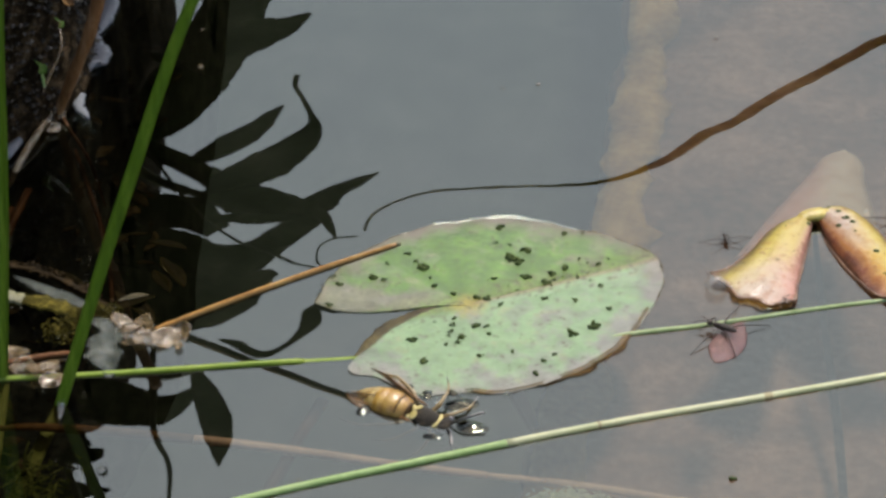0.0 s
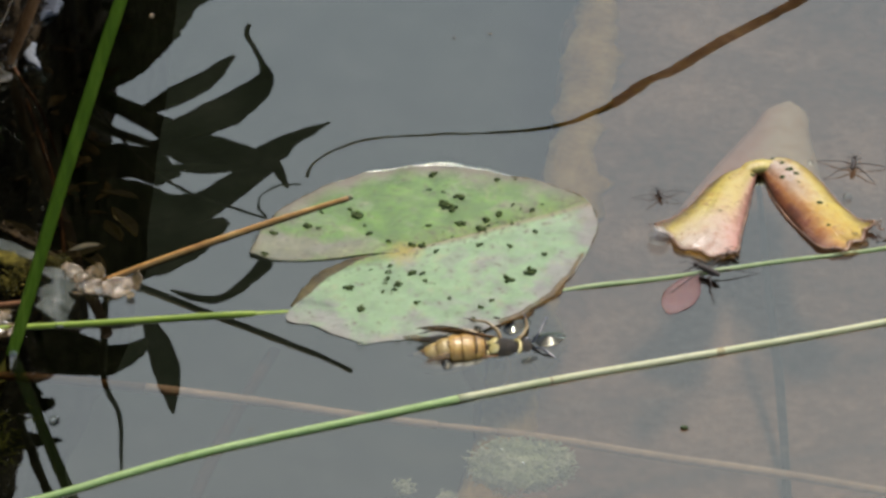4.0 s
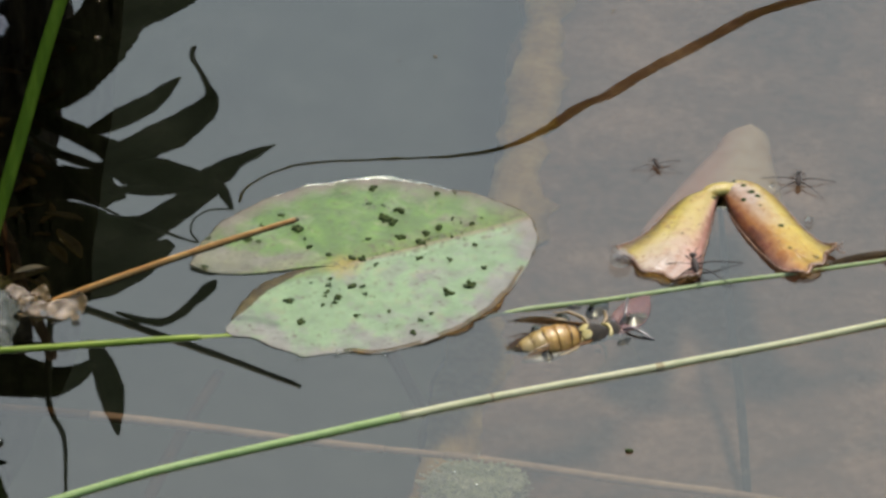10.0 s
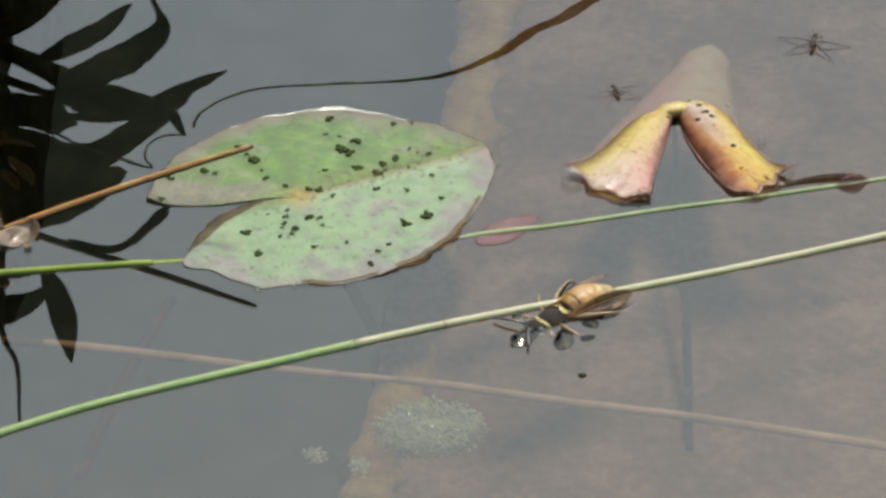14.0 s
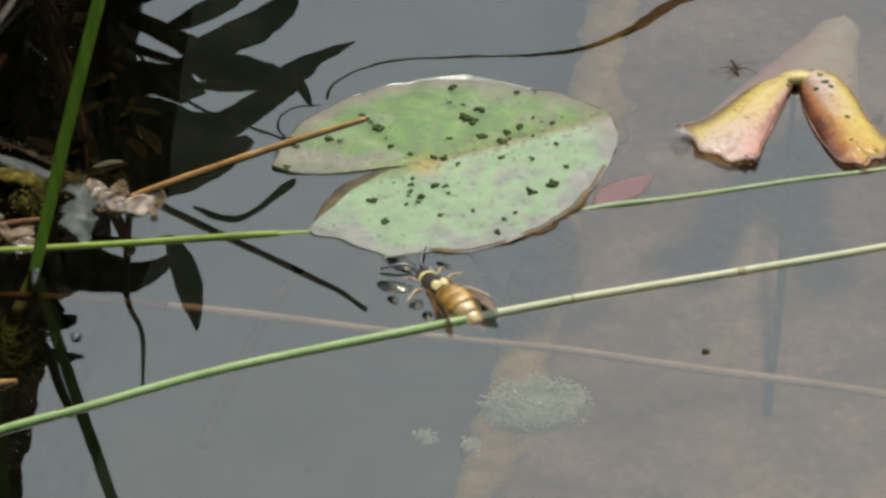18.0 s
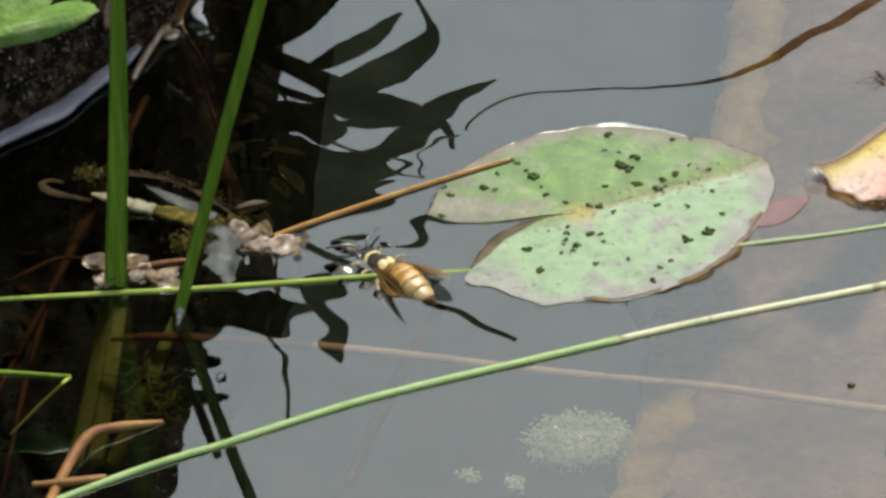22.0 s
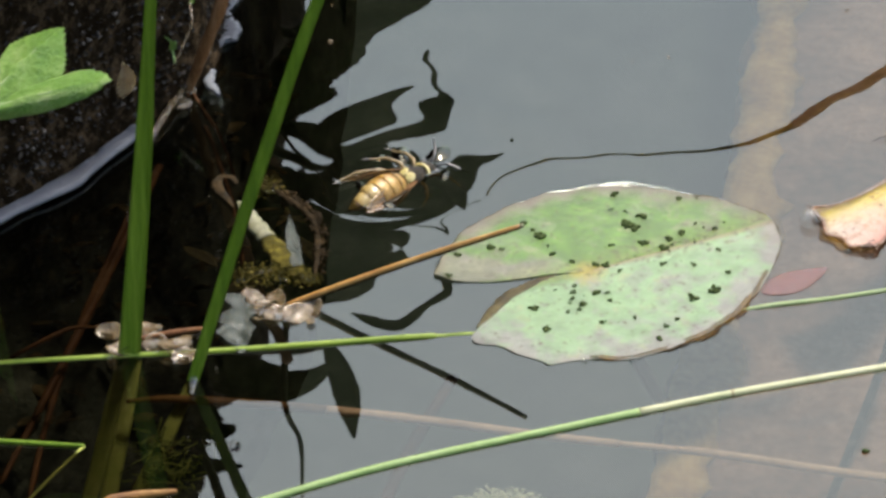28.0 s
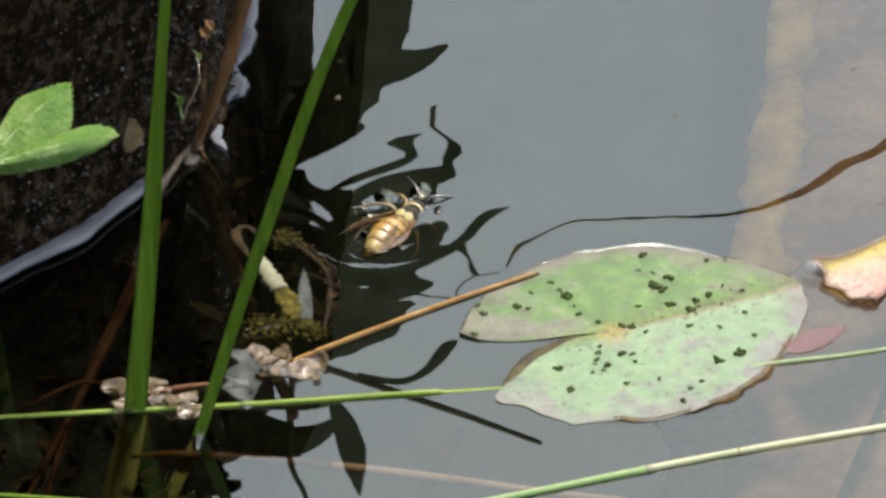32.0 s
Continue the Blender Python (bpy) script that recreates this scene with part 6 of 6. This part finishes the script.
    slime = thing("slime_tuft", "greenish slime clinging to the foot of a reed under water", "algae", -0.0885, -0.0648, -0.006, kind="stuff")
    verts, faces = [], []
    for _ in range(120):
        c = Vector((rnd.gauss(0, 0.003), rnd.gauss(0, 0.005), rnd.gauss(0, 0.002)))
        e = Vector((rnd.uniform(-1, 1), rnd.uniform(-1, 1), rnd.uniform(-1, 0.3))).normalized() * rnd.uniform(0.002, 0.005)
        me = loft("thread", [c, c + e * 0.6, c + e], [0.0003, 0.00015], MOSS, n=4, profile=ROUND[::2])
        b = len(verts)
        verts += [v.co[:] for v in me.vertices]
        faces += [tuple(b + q for q in f.vertices) for f in me.polygons]
        bpy.data.meshes.remove(me)
    part("threads", mesh_of("threads", verts, faces, MOSS), slime)
    # specks afloat
    for x, y, r in ((0.0371, -0.066, 0.0007), (-0.0408, -0.0668, 0.0003), (-0.005, 0.0705, 0.0003), (-0.0666, 0.0788, 0.0006), (-0.0331, -0.103, 0.0003), (0.0061, -0.1105, 0.0003), (0.0023, 0.072, 0.0004), (0.0388, 0.0905, 0.0004), (-0.067, 0.0938, 0.0003)):
        single("floating_speck", "tiny pale fleck afloat on the pond" if y > 0.06 or r < 0.00035 else "tiny dark speck afloat on the pond", "speck", ball("floating_speck", r, r * 0.7, r * 0.6, HUSK if y > 0.06 or r < 0.00035 else SPOT, 8, 6, 0.3, int(r * 1e5))).matrix_basis = pose(x, y, r * 0.3)
    scrap = thing("petal_curl", "tiny curled reddish petal scrap afloat beside a rush stem", "petal scrap", 0.0905, -0.0031, 0.0)
    part("curl", leaf("curl", 0.0064, 0.0022, PINK, 0.5, fold=1.3, thick=0.0003, nu=12, nv=7), scrap, "", pose(-0.003, -0.001, 0.0002, 20, 0, 15))
    part("dark_sliver", loft("dark_sliver", [(-0.015, -0.0018, -0.0002), (-0.008, 0.0012, 0.0002), (0.0, 0.0022, 0.0004), (0.0035, 0.0008, 0.0002)], [0.0004, 0.0010, 0.0011, 0.0005], HUMUS, n=16, flat=0.3), scrap, "dark rotten sliver")
    for x, q in ((-0.0015, 0.0004), (0.0012, 0.0005)):
        part("droplet", ball("droplet", q, q, q * 0.8, DROP, 10, 7), scrap, "clear drop of water", pose(x, -0.0008, 0.0004))
    # bank leaf, sprouts and scales
    leaf_at = thing("herb_leaf", "fresh green two-lobed leaf hanging over the bank", "leaf", -0.1242, -0.0233, 0.0460)
    turns = (-2, 3, 6, 11, 15, 19, 24.6, 26, 28, 34, 40, 48, 59, 70, 73)
    reach = (10, 60, 120, 203, 245, 238, 209, 152, 166, 181, 193, 215, 177, 142, 60)

    def outline(a):
        r = float(np.interp(a, turns, reach)) * (1 + 0.018 * math.sin(a * 3.1) * (0 < a < 70))
        return r * 0.001 * Vector((math.cos(radians(a)) * 0.102, math.sin(radians(a)) * 0.12, 0))

    def spread(u, v):
        a = -4 + 77 * v
        p = outline(a) * u
        arch = 0.0012 * math.sin(u * 2.4) - 0.0010 * abs(math.sin(radians((a - 14) * 5.3))) * u + 0.0004 * noise.noise((p.x * 260, p.y * 260, 0)) - 0.0022 * u * u
        return (p.x, p.y * 0.894 - arch * 0.447, p.y * 0.447 + arch * 0.894)

    part("blade", sheet("blade", 26, 70, spread, FRESH, -0.0003), leaf_at)
    for a, far in ((14, 0.97), (48, 0.97), (30, 0.7), (62, 0.85), (6, 0.7)):
        line = [Vector(spread(far * k / 8, (a + 4) / 77)) + Vector((0, -0.00005, 0.0001)) for k in range(9)]
        part("vein", loft("vein", line, [0.0003, 0.0002, 0.0001], VEIN, n=18), leaf_at, "pale vein")
    part("leaf_stalk", loft("leaf_stalk", [(-0.02, -0.004, -0.014), (-0.010, -0.002, -0.004), (0, 0, 0)], [0.0008, 0.0006], STALK, n=10), leaf_at)
    for pts, r in (([(-0.0960, 0.0533, 0.0095), (-0.0954, 0.0538, 0.0112), (-0.0941, 0.0554, 0.0135), (-0.0925, 0.0575, 0.0168), (-0.0926, 0.0596, 0.0182), (-0.0932, 0.0631, 0.0196)], 0.0016), ([(-0.0958, 0.0533, 0.0105), (-0.0963, 0.0548, 0.0125), (-0.0967, 0.0558, 0.0138)], 0.0022)):
        sprout = thing("seedling", "tiny green seedling on the wet soil", "seedling", *pts[0], group="seedlings")
        o = Vector(pts[0])
        part("stem", loft("stem", [Vector(p) - o for p in pts], [0.0003, 0.00025], HUSK if r < 0.002 else STALK, n=20), sprout, "curved pale stem")
        for turn in (115, -65):
            part("seed_leaf", leaf("seed_leaf", r * 1.3, r, FRESH, 0.5, fold=0.1, thick=0.0001, nu=10, nv=5), sprout, "", Matrix.Translation(Vector(pts[-1]) - o) @ pose(0, 0, 0, 45, 0, turn))
    scales = [((-0.1040, 0.0371, 0.0205), (-0.1049, 0.0400, 0.0105), 0.0044), ((-0.0975, 0.0575, 0.003), (-0.0950, 0.0545, 0.0015), 0.0026), ((-0.0952, 0.0590, 0.003), (-0.0925, 0.0570, 0.0012), 0.0024), ((-0.0958, 0.0520, 0.001), (-0.0930, 0.0545, 0.001), 0.0020), ((-0.0927, 0.0659, 0.0238), (-0.0905, 0.0650, 0.0225), 0.0022), ((-0.0915, 0.0674, 0.0252), (-0.0900, 0.0655, 0.0236), 0.0018)]
    for base, tip, wide in scales:
        orange = base[2] > 0.022
        single("bud_scale", "curled orange-brown bud scale on the bank" if orange else "papery beige bud scale on the bank", "bud scale", leaf("bud_scale", (Vector(tip) - Vector(base)).length, wide, ROOT_DRY if orange else HUSK, 0.55, fold=0.5, thick=0.0002, nu=14, nv=7)).matrix_basis = lay(base, tip, (0.4, -0.7, 0.6))
    for x, y, q in ((-0.0849, -0.0413, 0.0005), (-0.0763, -0.064, 0.0010), (-0.0877, 0.0558, 0.0007), (-0.0909, 0.0576, 0.0008), (-0.0867, 0.0536, 0.0006), (-0.089, 0.0552, 0.0005), (-0.0893, 0.0585, 0.0009)):
        single("bubble", "clear bubble afloat on the water", "bubble", ball("bubble", q, q, q * 0.7, DROP, 12, 8), "bubbles").matrix_basis = pose(x, y, q * 0.2)


PINK_SCRAP = build_pink()
ALGAE_CLUMP = build_algae()
build_litter()
DEBRIS = build_debris()


# ---- what moves ----
def motions():
    mm = 0.001
    walk(PAD_THING, [(t, pose(x * mm, y * mm, 0.0002, 0, 0, a)) for t, x, y, a in [
        (0, -11, -9.7, -1.3), (0.5, -11.7, -9.8, -1.3), (1, -11.6, -10, -1.1), (1.5, -11.8, -9.5, -0.7), (2, -11.9, -9.6, -0.7), (2.5, -11.9, -9.8, -0.6),
        (3, -11.6, -9.8, -1.2), (3.5, -11.9, -9.4, -1), (4, -14.1, -9, -0.1), (4.5, -14.3, -8, -0.1), (6.5, -18.4, -5, 1.2), (7, -17.8, -5.9, 0.7),
        (7.5, -17.3, -6.3, 0.8), (8, -16.8, -6.2, 0.8), (8.5, -15.5, -6.2, 0.1), (9, -14.4, -6.4, 0.1), (9.5, -15.1, -4.1, 1), (10, -15.1, -5.8, -0),
        (10.5, -15.8, -7, -0.7), (11, -16.6, -6.9, -0.3), (11.5, -15.2, -6.5, -0.4), (12, -15.8, -5.6, -0.4), (12.5, -14.7, -7, -0.7), (13, -14.5, -6.6, 0.1),
        (13.5, -13.9, -7.6, -0.3), (14, -14.2, -7.7, 0), (14.5, -14.5, -7.4, 0.3), (16.5, -14.8, -7.9, 0.6), (17, -14.9, -8, 1.2), (17.5, -14.5, -7.7, 1.5),
        (18, -14.4, -6.4, 1.3), (18.5, -14.4, -8.4, 1), (19, -13.7, -9.4, 1.6), (19.5, -12.2, -13.9, 0.3), (20, -11.4, -17.1, 0.2), (20.5, -9.9, -13.1, 0.1),
        (21, -10.5, -10.3, 0.2), (21.5, -10.9, -10, 0.5), (22, -12, -10.3, 0.8), (22.5, -13, -9.5, 0.6), (23, -14, -7.9, 0.9), (23.5, -15, -7.3, 1.1),
        (24, -16, -6.7, 1.6), (24.5, -17.5, -5.5, 1.4), (26.5, -13.8, -9.2, 0.1), (27, -14, -8.9, 0.7), (27.5, -14.1, -7.3, 0.6), (28, -13.3, -7.5, 0.7),
        (28.5, -12.1, -8.2, 0.1), (29, -11.5, -7.9, 0), (29.5, -11, -9, -0.1), (30, -10.5, -9.2, -0.3), (30.5, -10.4, -8.6, 0), (31, -9.7, -9.9, -0.2),
        (31.5, -9.8, -9, -0.4), (32, -9.6, -8.7, -0.3),
    ]])
    walk(PETALS, [(t, pose(x * mm, y * mm, 0, 0, 0, a)) for t, x, y, a in [
        (0, 55.1, 21.3, 1), (0.5, 55.3, 21.2, 0.9), (1, 55.2, 20.9, 0.9), (1.5, 54.8, 21.6, 0.8), (2, 54, 21.6, 0.8), (2.5, 53.7, 21.5, 0.7),
        (3, 53.6, 21, 0.7), (3.5, 53.6, 20.5, 0.6), (4, 53.6, 20.5, 0.6), (4.5, 53.6, 21.1, 0.5), (6.5, 54.3, 22, 0.4), (7, 55, 20.9, 0.5),
        (7.5, 54.3, 20.7, 1.4), (8, 54.9, 20.2, 0.6), (8.5, 55.6, 20.5, 0.8), (9, 56, 21.1, 0.3), (9.5, 56.6, 20.4, 0.7), (10, 56.8, 20.7, 0.5),
        (10.5, 58, 19.3, 0.5), (11, 58, 19.7, 1.5), (11.5, 58.8, 20.5, 1.3), (12, 58.2, 22.2, 0.7), (12.5, 58.1, 22.3, 0), (13, 57.3, 22.9, 0),
        (13.5, 58.1, 22.2, -1.2), (14, 57.5, 22.2, -1.6), (14.5, 57.1, 23.7, -3.1), (16.5, 56.6, 23.1, -6.5), (17, 55.8, 23.2, -6.4), (17.5, 57.5, 25.6, -6.4),
        (18, 56.4, 25.5, -6.3), (18.5, 56, 26.5, -6.2), (19, 55.7, 25.7, -6.1), (19.5, 56.2, 26.8, -6.1), (20, 54.9, 26.9, -6), (20.5, 53.3, 25.9, -6.5),
        (21, 53.6, 25.5, -7), (21.5, 54.6, 24.8, -7.8), (22, 55.4, 22.8, -8.7), (22.5, 56, 23, -9.5), (23, 56.1, 24.1, -10.3), (23.5, 56.2, 24.1, -11.2),
        (24, 56.6, 25, -12), (24.5, 56.3, 26.4, -12.8), (26.5, 57.1, 24.1, -16), (27, 56.3, 24.4, -16.6), (27.5, 56.1, 26.2, -17.2), (28, 55.5, 27.2, -17.8),
        (28.5, 55, 29.1, -18.4), (29, 54.7, 31.9, -19), (29.5, 54.4, 31.7, -19.5), (30, 54.6, 31.7, -20), (30.5, 54.8, 31.6, -20), (31, 55.2, 30.1, -20),
        (31.5, 54.7, 30.2, -20), (32, 55.3, 28.8, -20),
    ]])
    swim = [
        (0, -20.2, -45.4, -31.3), (0.5, -13.7, -46.1, -27.8), (1, -12.5, -49, -27.4), (1.5, -12.8, -48.3, -18.8), (2, -9.3, -46.4, -18.7), (2.5, -8.1, -44.6, -18.6),
        (3, -4.4, -43.2, -9.8), (3.5, -1.4, -44.8, -5.1), (4, 2.4, -40.5, 7), (4.5, 2.9, -43.2, 41.1), (6.5, 10.2, -33.3, 45), (7, 9.3, -32.3, 45),
        (7.5, 13.8, -34.8, 35.8), (8, 14.6, -36, 48), (8.5, 17.8, -34.6, 36.1), (9, 20.3, -30.9, 34), (9.5, 24.7, -35.7, 30.2), (10, 29.6, -28.5, 20),
        (10.5, 34, -25.3, 23.8), (11, 33.1, -22.6, 0), (11.5, 40.1, -25, -15.9), (12, 41.8, -30.1, -61), (12.5, 43.2, -34.5, -102.1), (13, 41.3, -46.1, -97),
        (13.5, 38, -45.7, -128.2), (14, 33.9, -46, -139), (14.5, 33.1, -46.5, -132.1), (16.5, 12.3, -45.9, -196.7), (17, -4.1, -57.8, -216), (17.5, -9.5, -53.4, -210),
        (18, -10.7, -47.5, -236), (18.5, -13, -49.4, -235.5), (19, -16.7, -48.2, -218), (19.5, -24.2, -46.4, -206.9), (20, -39.4, -37.7, -227), (20.5, -44.6, -25.2, -254),
        (21, -47.2, -22.8, -247), (21.5, -46, -24.4, -261), (22, -47.6, -28.7, -230), (22.5, -49.3, -25.7, -253.2), (23, -53.8, -18.5, -234), (23.5, -59.9, -16.7, -257.9),
        (24, -59.1, -19.2, -277.1), (24.5, -64.4, -17.1, -299.7), (26.5, -49.3, 8.8, -304.5), (27.5, -50.5, 18.4, -310.8), (28, -49.4, 26.3, -314), (28.5, -50.2, 26.2, -311.6),
        (29.5, -48.6, 31.8, -314.5), (30.2, -51, 29.8, -311.1), (31, -47.2, 34, -310.7), (32, -51.5, 32, -295.5),
    ]
    lean = {0: 18, 4.5: 14, 9: 14, 11: 10, 11.5: 0, 24.5: 0, 26.5: 12, 32: 12}
    walk(WASP, [(t, pose(x * mm, y * mm, -0.0011, float(np.interp(t, list(lean), list(lean.values()))), 4, a)) for t, x, y, a in swim])
    walk(SWELLS, [(t, pose(x * mm, y * mm, 0, 0, 0, a)) for t, x, y, a in swim])
    for n, (limb, m, reach, side) in enumerate(WASP_LIMBS):
        walk(limb, [(t, m @ pose(0, 0, 0, 0, 4 * math.sin(5 * t + n), side * reach * math.sin(4.1 * t + 1.7 * n))) for t in np.arange(0, 32.01, 0.4)])
    walk(SKATERS[0], [(t, pose(x * mm, y * mm, 0, 0, 0, a)) for t, x, y, a in [
        (0, 71.6, 19.1, 79.9), (4, 72.7, 21.3, 80), (6.5, 71.4, 25.8, 82.5), (9, 73.4, 25, 85.2), (10, 72.9, 24.2, 85.1), (11, 74.1, 22.9, 85),
        (12, 76.8, 26.8, 81.9), (12.5, 80.9, 43.6, 77.9), (13, 84.8, 49.3, 74.9), (14.5, 87.6, 45.9, 74.9), (17, 104, 62, 70), (32, 112.4, 70.2, 70.4),
    ]])
    walk(SKATERS[1], [(t, pose(x * mm, y * mm, 0, 0, 0, a)) for t, x, y, a in [
        (0, 38.4, 12.8, 99.9), (1, 39.8, 12.7, 99.8), (4, 34.9, 10.9, 105), (6.5, 31.1, 16.8, 110.6), (8, 37.4, 18.3, 110.6), (9, 45.4, 18.3, 115.3),
        (10, 45.7, 30, 110.1), (10.5, 46.5, 29.1, 109.4), (13, 47.5, 29.3, 111.8), (17, 45.5, 28.6, 112), (20, 45.8, 34.2, 115.2), (26, 47.2, 41, 115.8),
        (32, 46.8, 38.9, 115.4),
    ]])
    walk(SKATERS[2], [(t, pose(x * mm, y * mm, 0, 0, 0, a)) for t, x, y, a in [
        (0, 37.1, -18.7, 149.7), (1, 38.8, -18.6, 149.6), (4, 43.4, -16.6, 140), (6.5, 44.1, -7.8, 130.9), (9, 48.7, -9.4, 95.2), (10, 51.5, -6.7, 95.1),
        (10.5, 81.8, -26, 59.3), (11, 84, -23.7, 50), (11.5, 81.5, -25.1, 40.1), (12, 84.5, -31.9, 19.8), (13, 111.1, -45, 9.7), (32, 126, -46.2, 10.9),
    ]])
    walk(PINK_SCRAP, [(t, pose(x * mm, y * mm, 0, 0, 0, a)) for t, x, y, a in [
        (0, 39, -18.7, 69.9), (4, 39.4, -19.4, 68), (6.5, 37.3, -15.7, 66.6), (9, 38.6, -17.3, 66.3), (10, 40.4, -18.4, 66.2), (10.5, 41.3, -22.1, 59.3),
        (11.2, 33.3, -18.6, 48.1), (12, 25.9, -15.1, 41.8), (13, 27.6, -14.1, 39.8), (14.5, 26.6, -17.6, 39.9), (16.5, 25.4, -12.3, 41.5), (19, 25.3, -11.5, 42.2),
        (20, 26.7, -12.6, 48.3), (22, 27.7, -7, 41.8), (23, 24.8, -4.6, 38.2), (24, 21.6, -3.8, 35.9), (26.5, 26.2, -7.2, 37.9), (29.5, 29.2, -8.8, 32.6),
        (32, 30.5, -8.6, 34.8),
    ]])
    sway = lambda y, dy, a: Matrix.Translation((-0.07, y + dy * mm, 0)) @ pose(0, 0, 0, 0, 0, a) @ Matrix.Translation((0.07, -y, 0))  # noqa: E731
    walk(RUSH, [(t, sway(-0.083, dy, a)) for t, dy, a in [
        (0, -0.1, 0.1), (4, -1.9, 0), (8, -1.1, 0.7), (13, -2.7, 1.7), (15, -2.4, 0.8), (17, -1.9, -0.4), (20, 0.7, 2.6), (24, 0.6, 1.7), (29, 1.9, -0.3), (32, 1.9, -0.3)]])
    walk(THIN_RUSH, [(t, sway(-0.033, dy, a)) for t, dy, a in [
        (0, 0.8, 0.1), (4, 0.2, -0.4), (8, -1.1, 0.8), (13, 0.1, -0.4), (17, -0.5, 1.0), (20, -1.9, 1.1), (24, -0.6, 0), (29, 0.9, 0.1), (32, 0.9, 0.1)]])
    walk(STICK, [(t, pose(-0.0684, -0.0173, 0, 0, -lift, turn)) for t, turn, lift in [
        (0, 2.4, -0.7), (4, 1.1, -1), (8, 1.3, -0.9), (13, 5, -3.4), (17, -3, 0.9), (20, -2.9, 1.5), (24, -2.8, -1),
        (27, -6, 1.3), (28, -4.7, 1.6), (29, 0.2, 0.1), (30, 1.9, -1.2), (31, 2.9, -2), (32, 4.3, -1.4)]])
    walk(REEDS[0], [(t, pose(-0.0987, -0.0345, 0, 0, a, 0)) for t, a in [(0, -3.5), (20, -3.7), (24, -2.4), (26.5, -1.0), (29, -0.2), (32, 0)]])
    walk(REEDS[1], [(t, pose(-0.0855, -0.0428, 0, 0, a, 0)) for t, a in [(0, 0.4), (4, 0), (8, -1.2), (13, -2.2), (17, -3.6), (20, -2.1), (24, -1.5), (26.5, 0.2), (29, 1.2), (32, 1.2)]])
    for blade in ARCHING:
        walk(blade, [(t, pose(x * mm, y * mm, 0)) for t, x, y in [
            (0, 4.9, 0), (2, 4.2, 0.5), (4, 2.9, 1), (8, 0, 0), (13, 0.6, 0), (17, 1, 2), (20, 4.2, -5), (21, 3, 2), (24, -0.5, 2), (27, 2.6, 3), (29, 4.6, 1.5), (31, 5.3, 0), (32, 5.3, 0)]])
    walk(DEAD_RUSH, [(t, sway(-0.0507, dy, a)) for t, dy, a in [
        (0, -0.5, 0.6), (4, -0.1, 0.1), (8, -1.6, 1.3), (13, -2.5, 1.5), (17, -0.8, 2.6), (20, -1.0, 2.6), (24, -0.2, 1.8), (29, 0.9, 0.8), (32, 0.9, 0.8)]])
    walk(DEBRIS, [(t, pose(x * mm, y * mm, 0, 0, 0, a)) for t, x, y, a in [
        (0, -93.3, -9.3, -16.3), (18, -94.9, -11.6, -12.7), (21.5, -91.5, -11, -17), (23, -89.8, -7.8, -27.8), (24.2, -87, -2.1, -44.9), (26, -78.8, 2.8, -56.1),
        (27.5, -74.7, 2.8, -60.9), (29.5, -73.9, 3.4, -65.7), (32, -73.2, 4.3, -65.7),
    ]])
    walk(ALGAE_CLUMP, [(t, pose(x * mm, y * mm, 0, 0, 0, a)) for t, x, y, a in [
        (0, 7.5, -75.4, -0.3), (9, 8.8, -74.6, 4.8), (13, 10, -77.5, 5.7), (16.5, 6.9, -84.2, 7.3), (18, 6.6, -80.7, 11.3), (19, 1.7, -80.7, 10.3),
        (20, -7.6, -77.6, 12.4), (21, -9, -79.4, 13.4), (22, -11.9, -80.6, 13.7), (23, -15.4, -80.9, 15.3), (24, -20.6, -82.1, 16.9), (26.5, -26.6, -81, 22.2),
        (28, -29, -83.8, 22), (32, -32.3, -84.9, 26.8),
    ]])


motions()
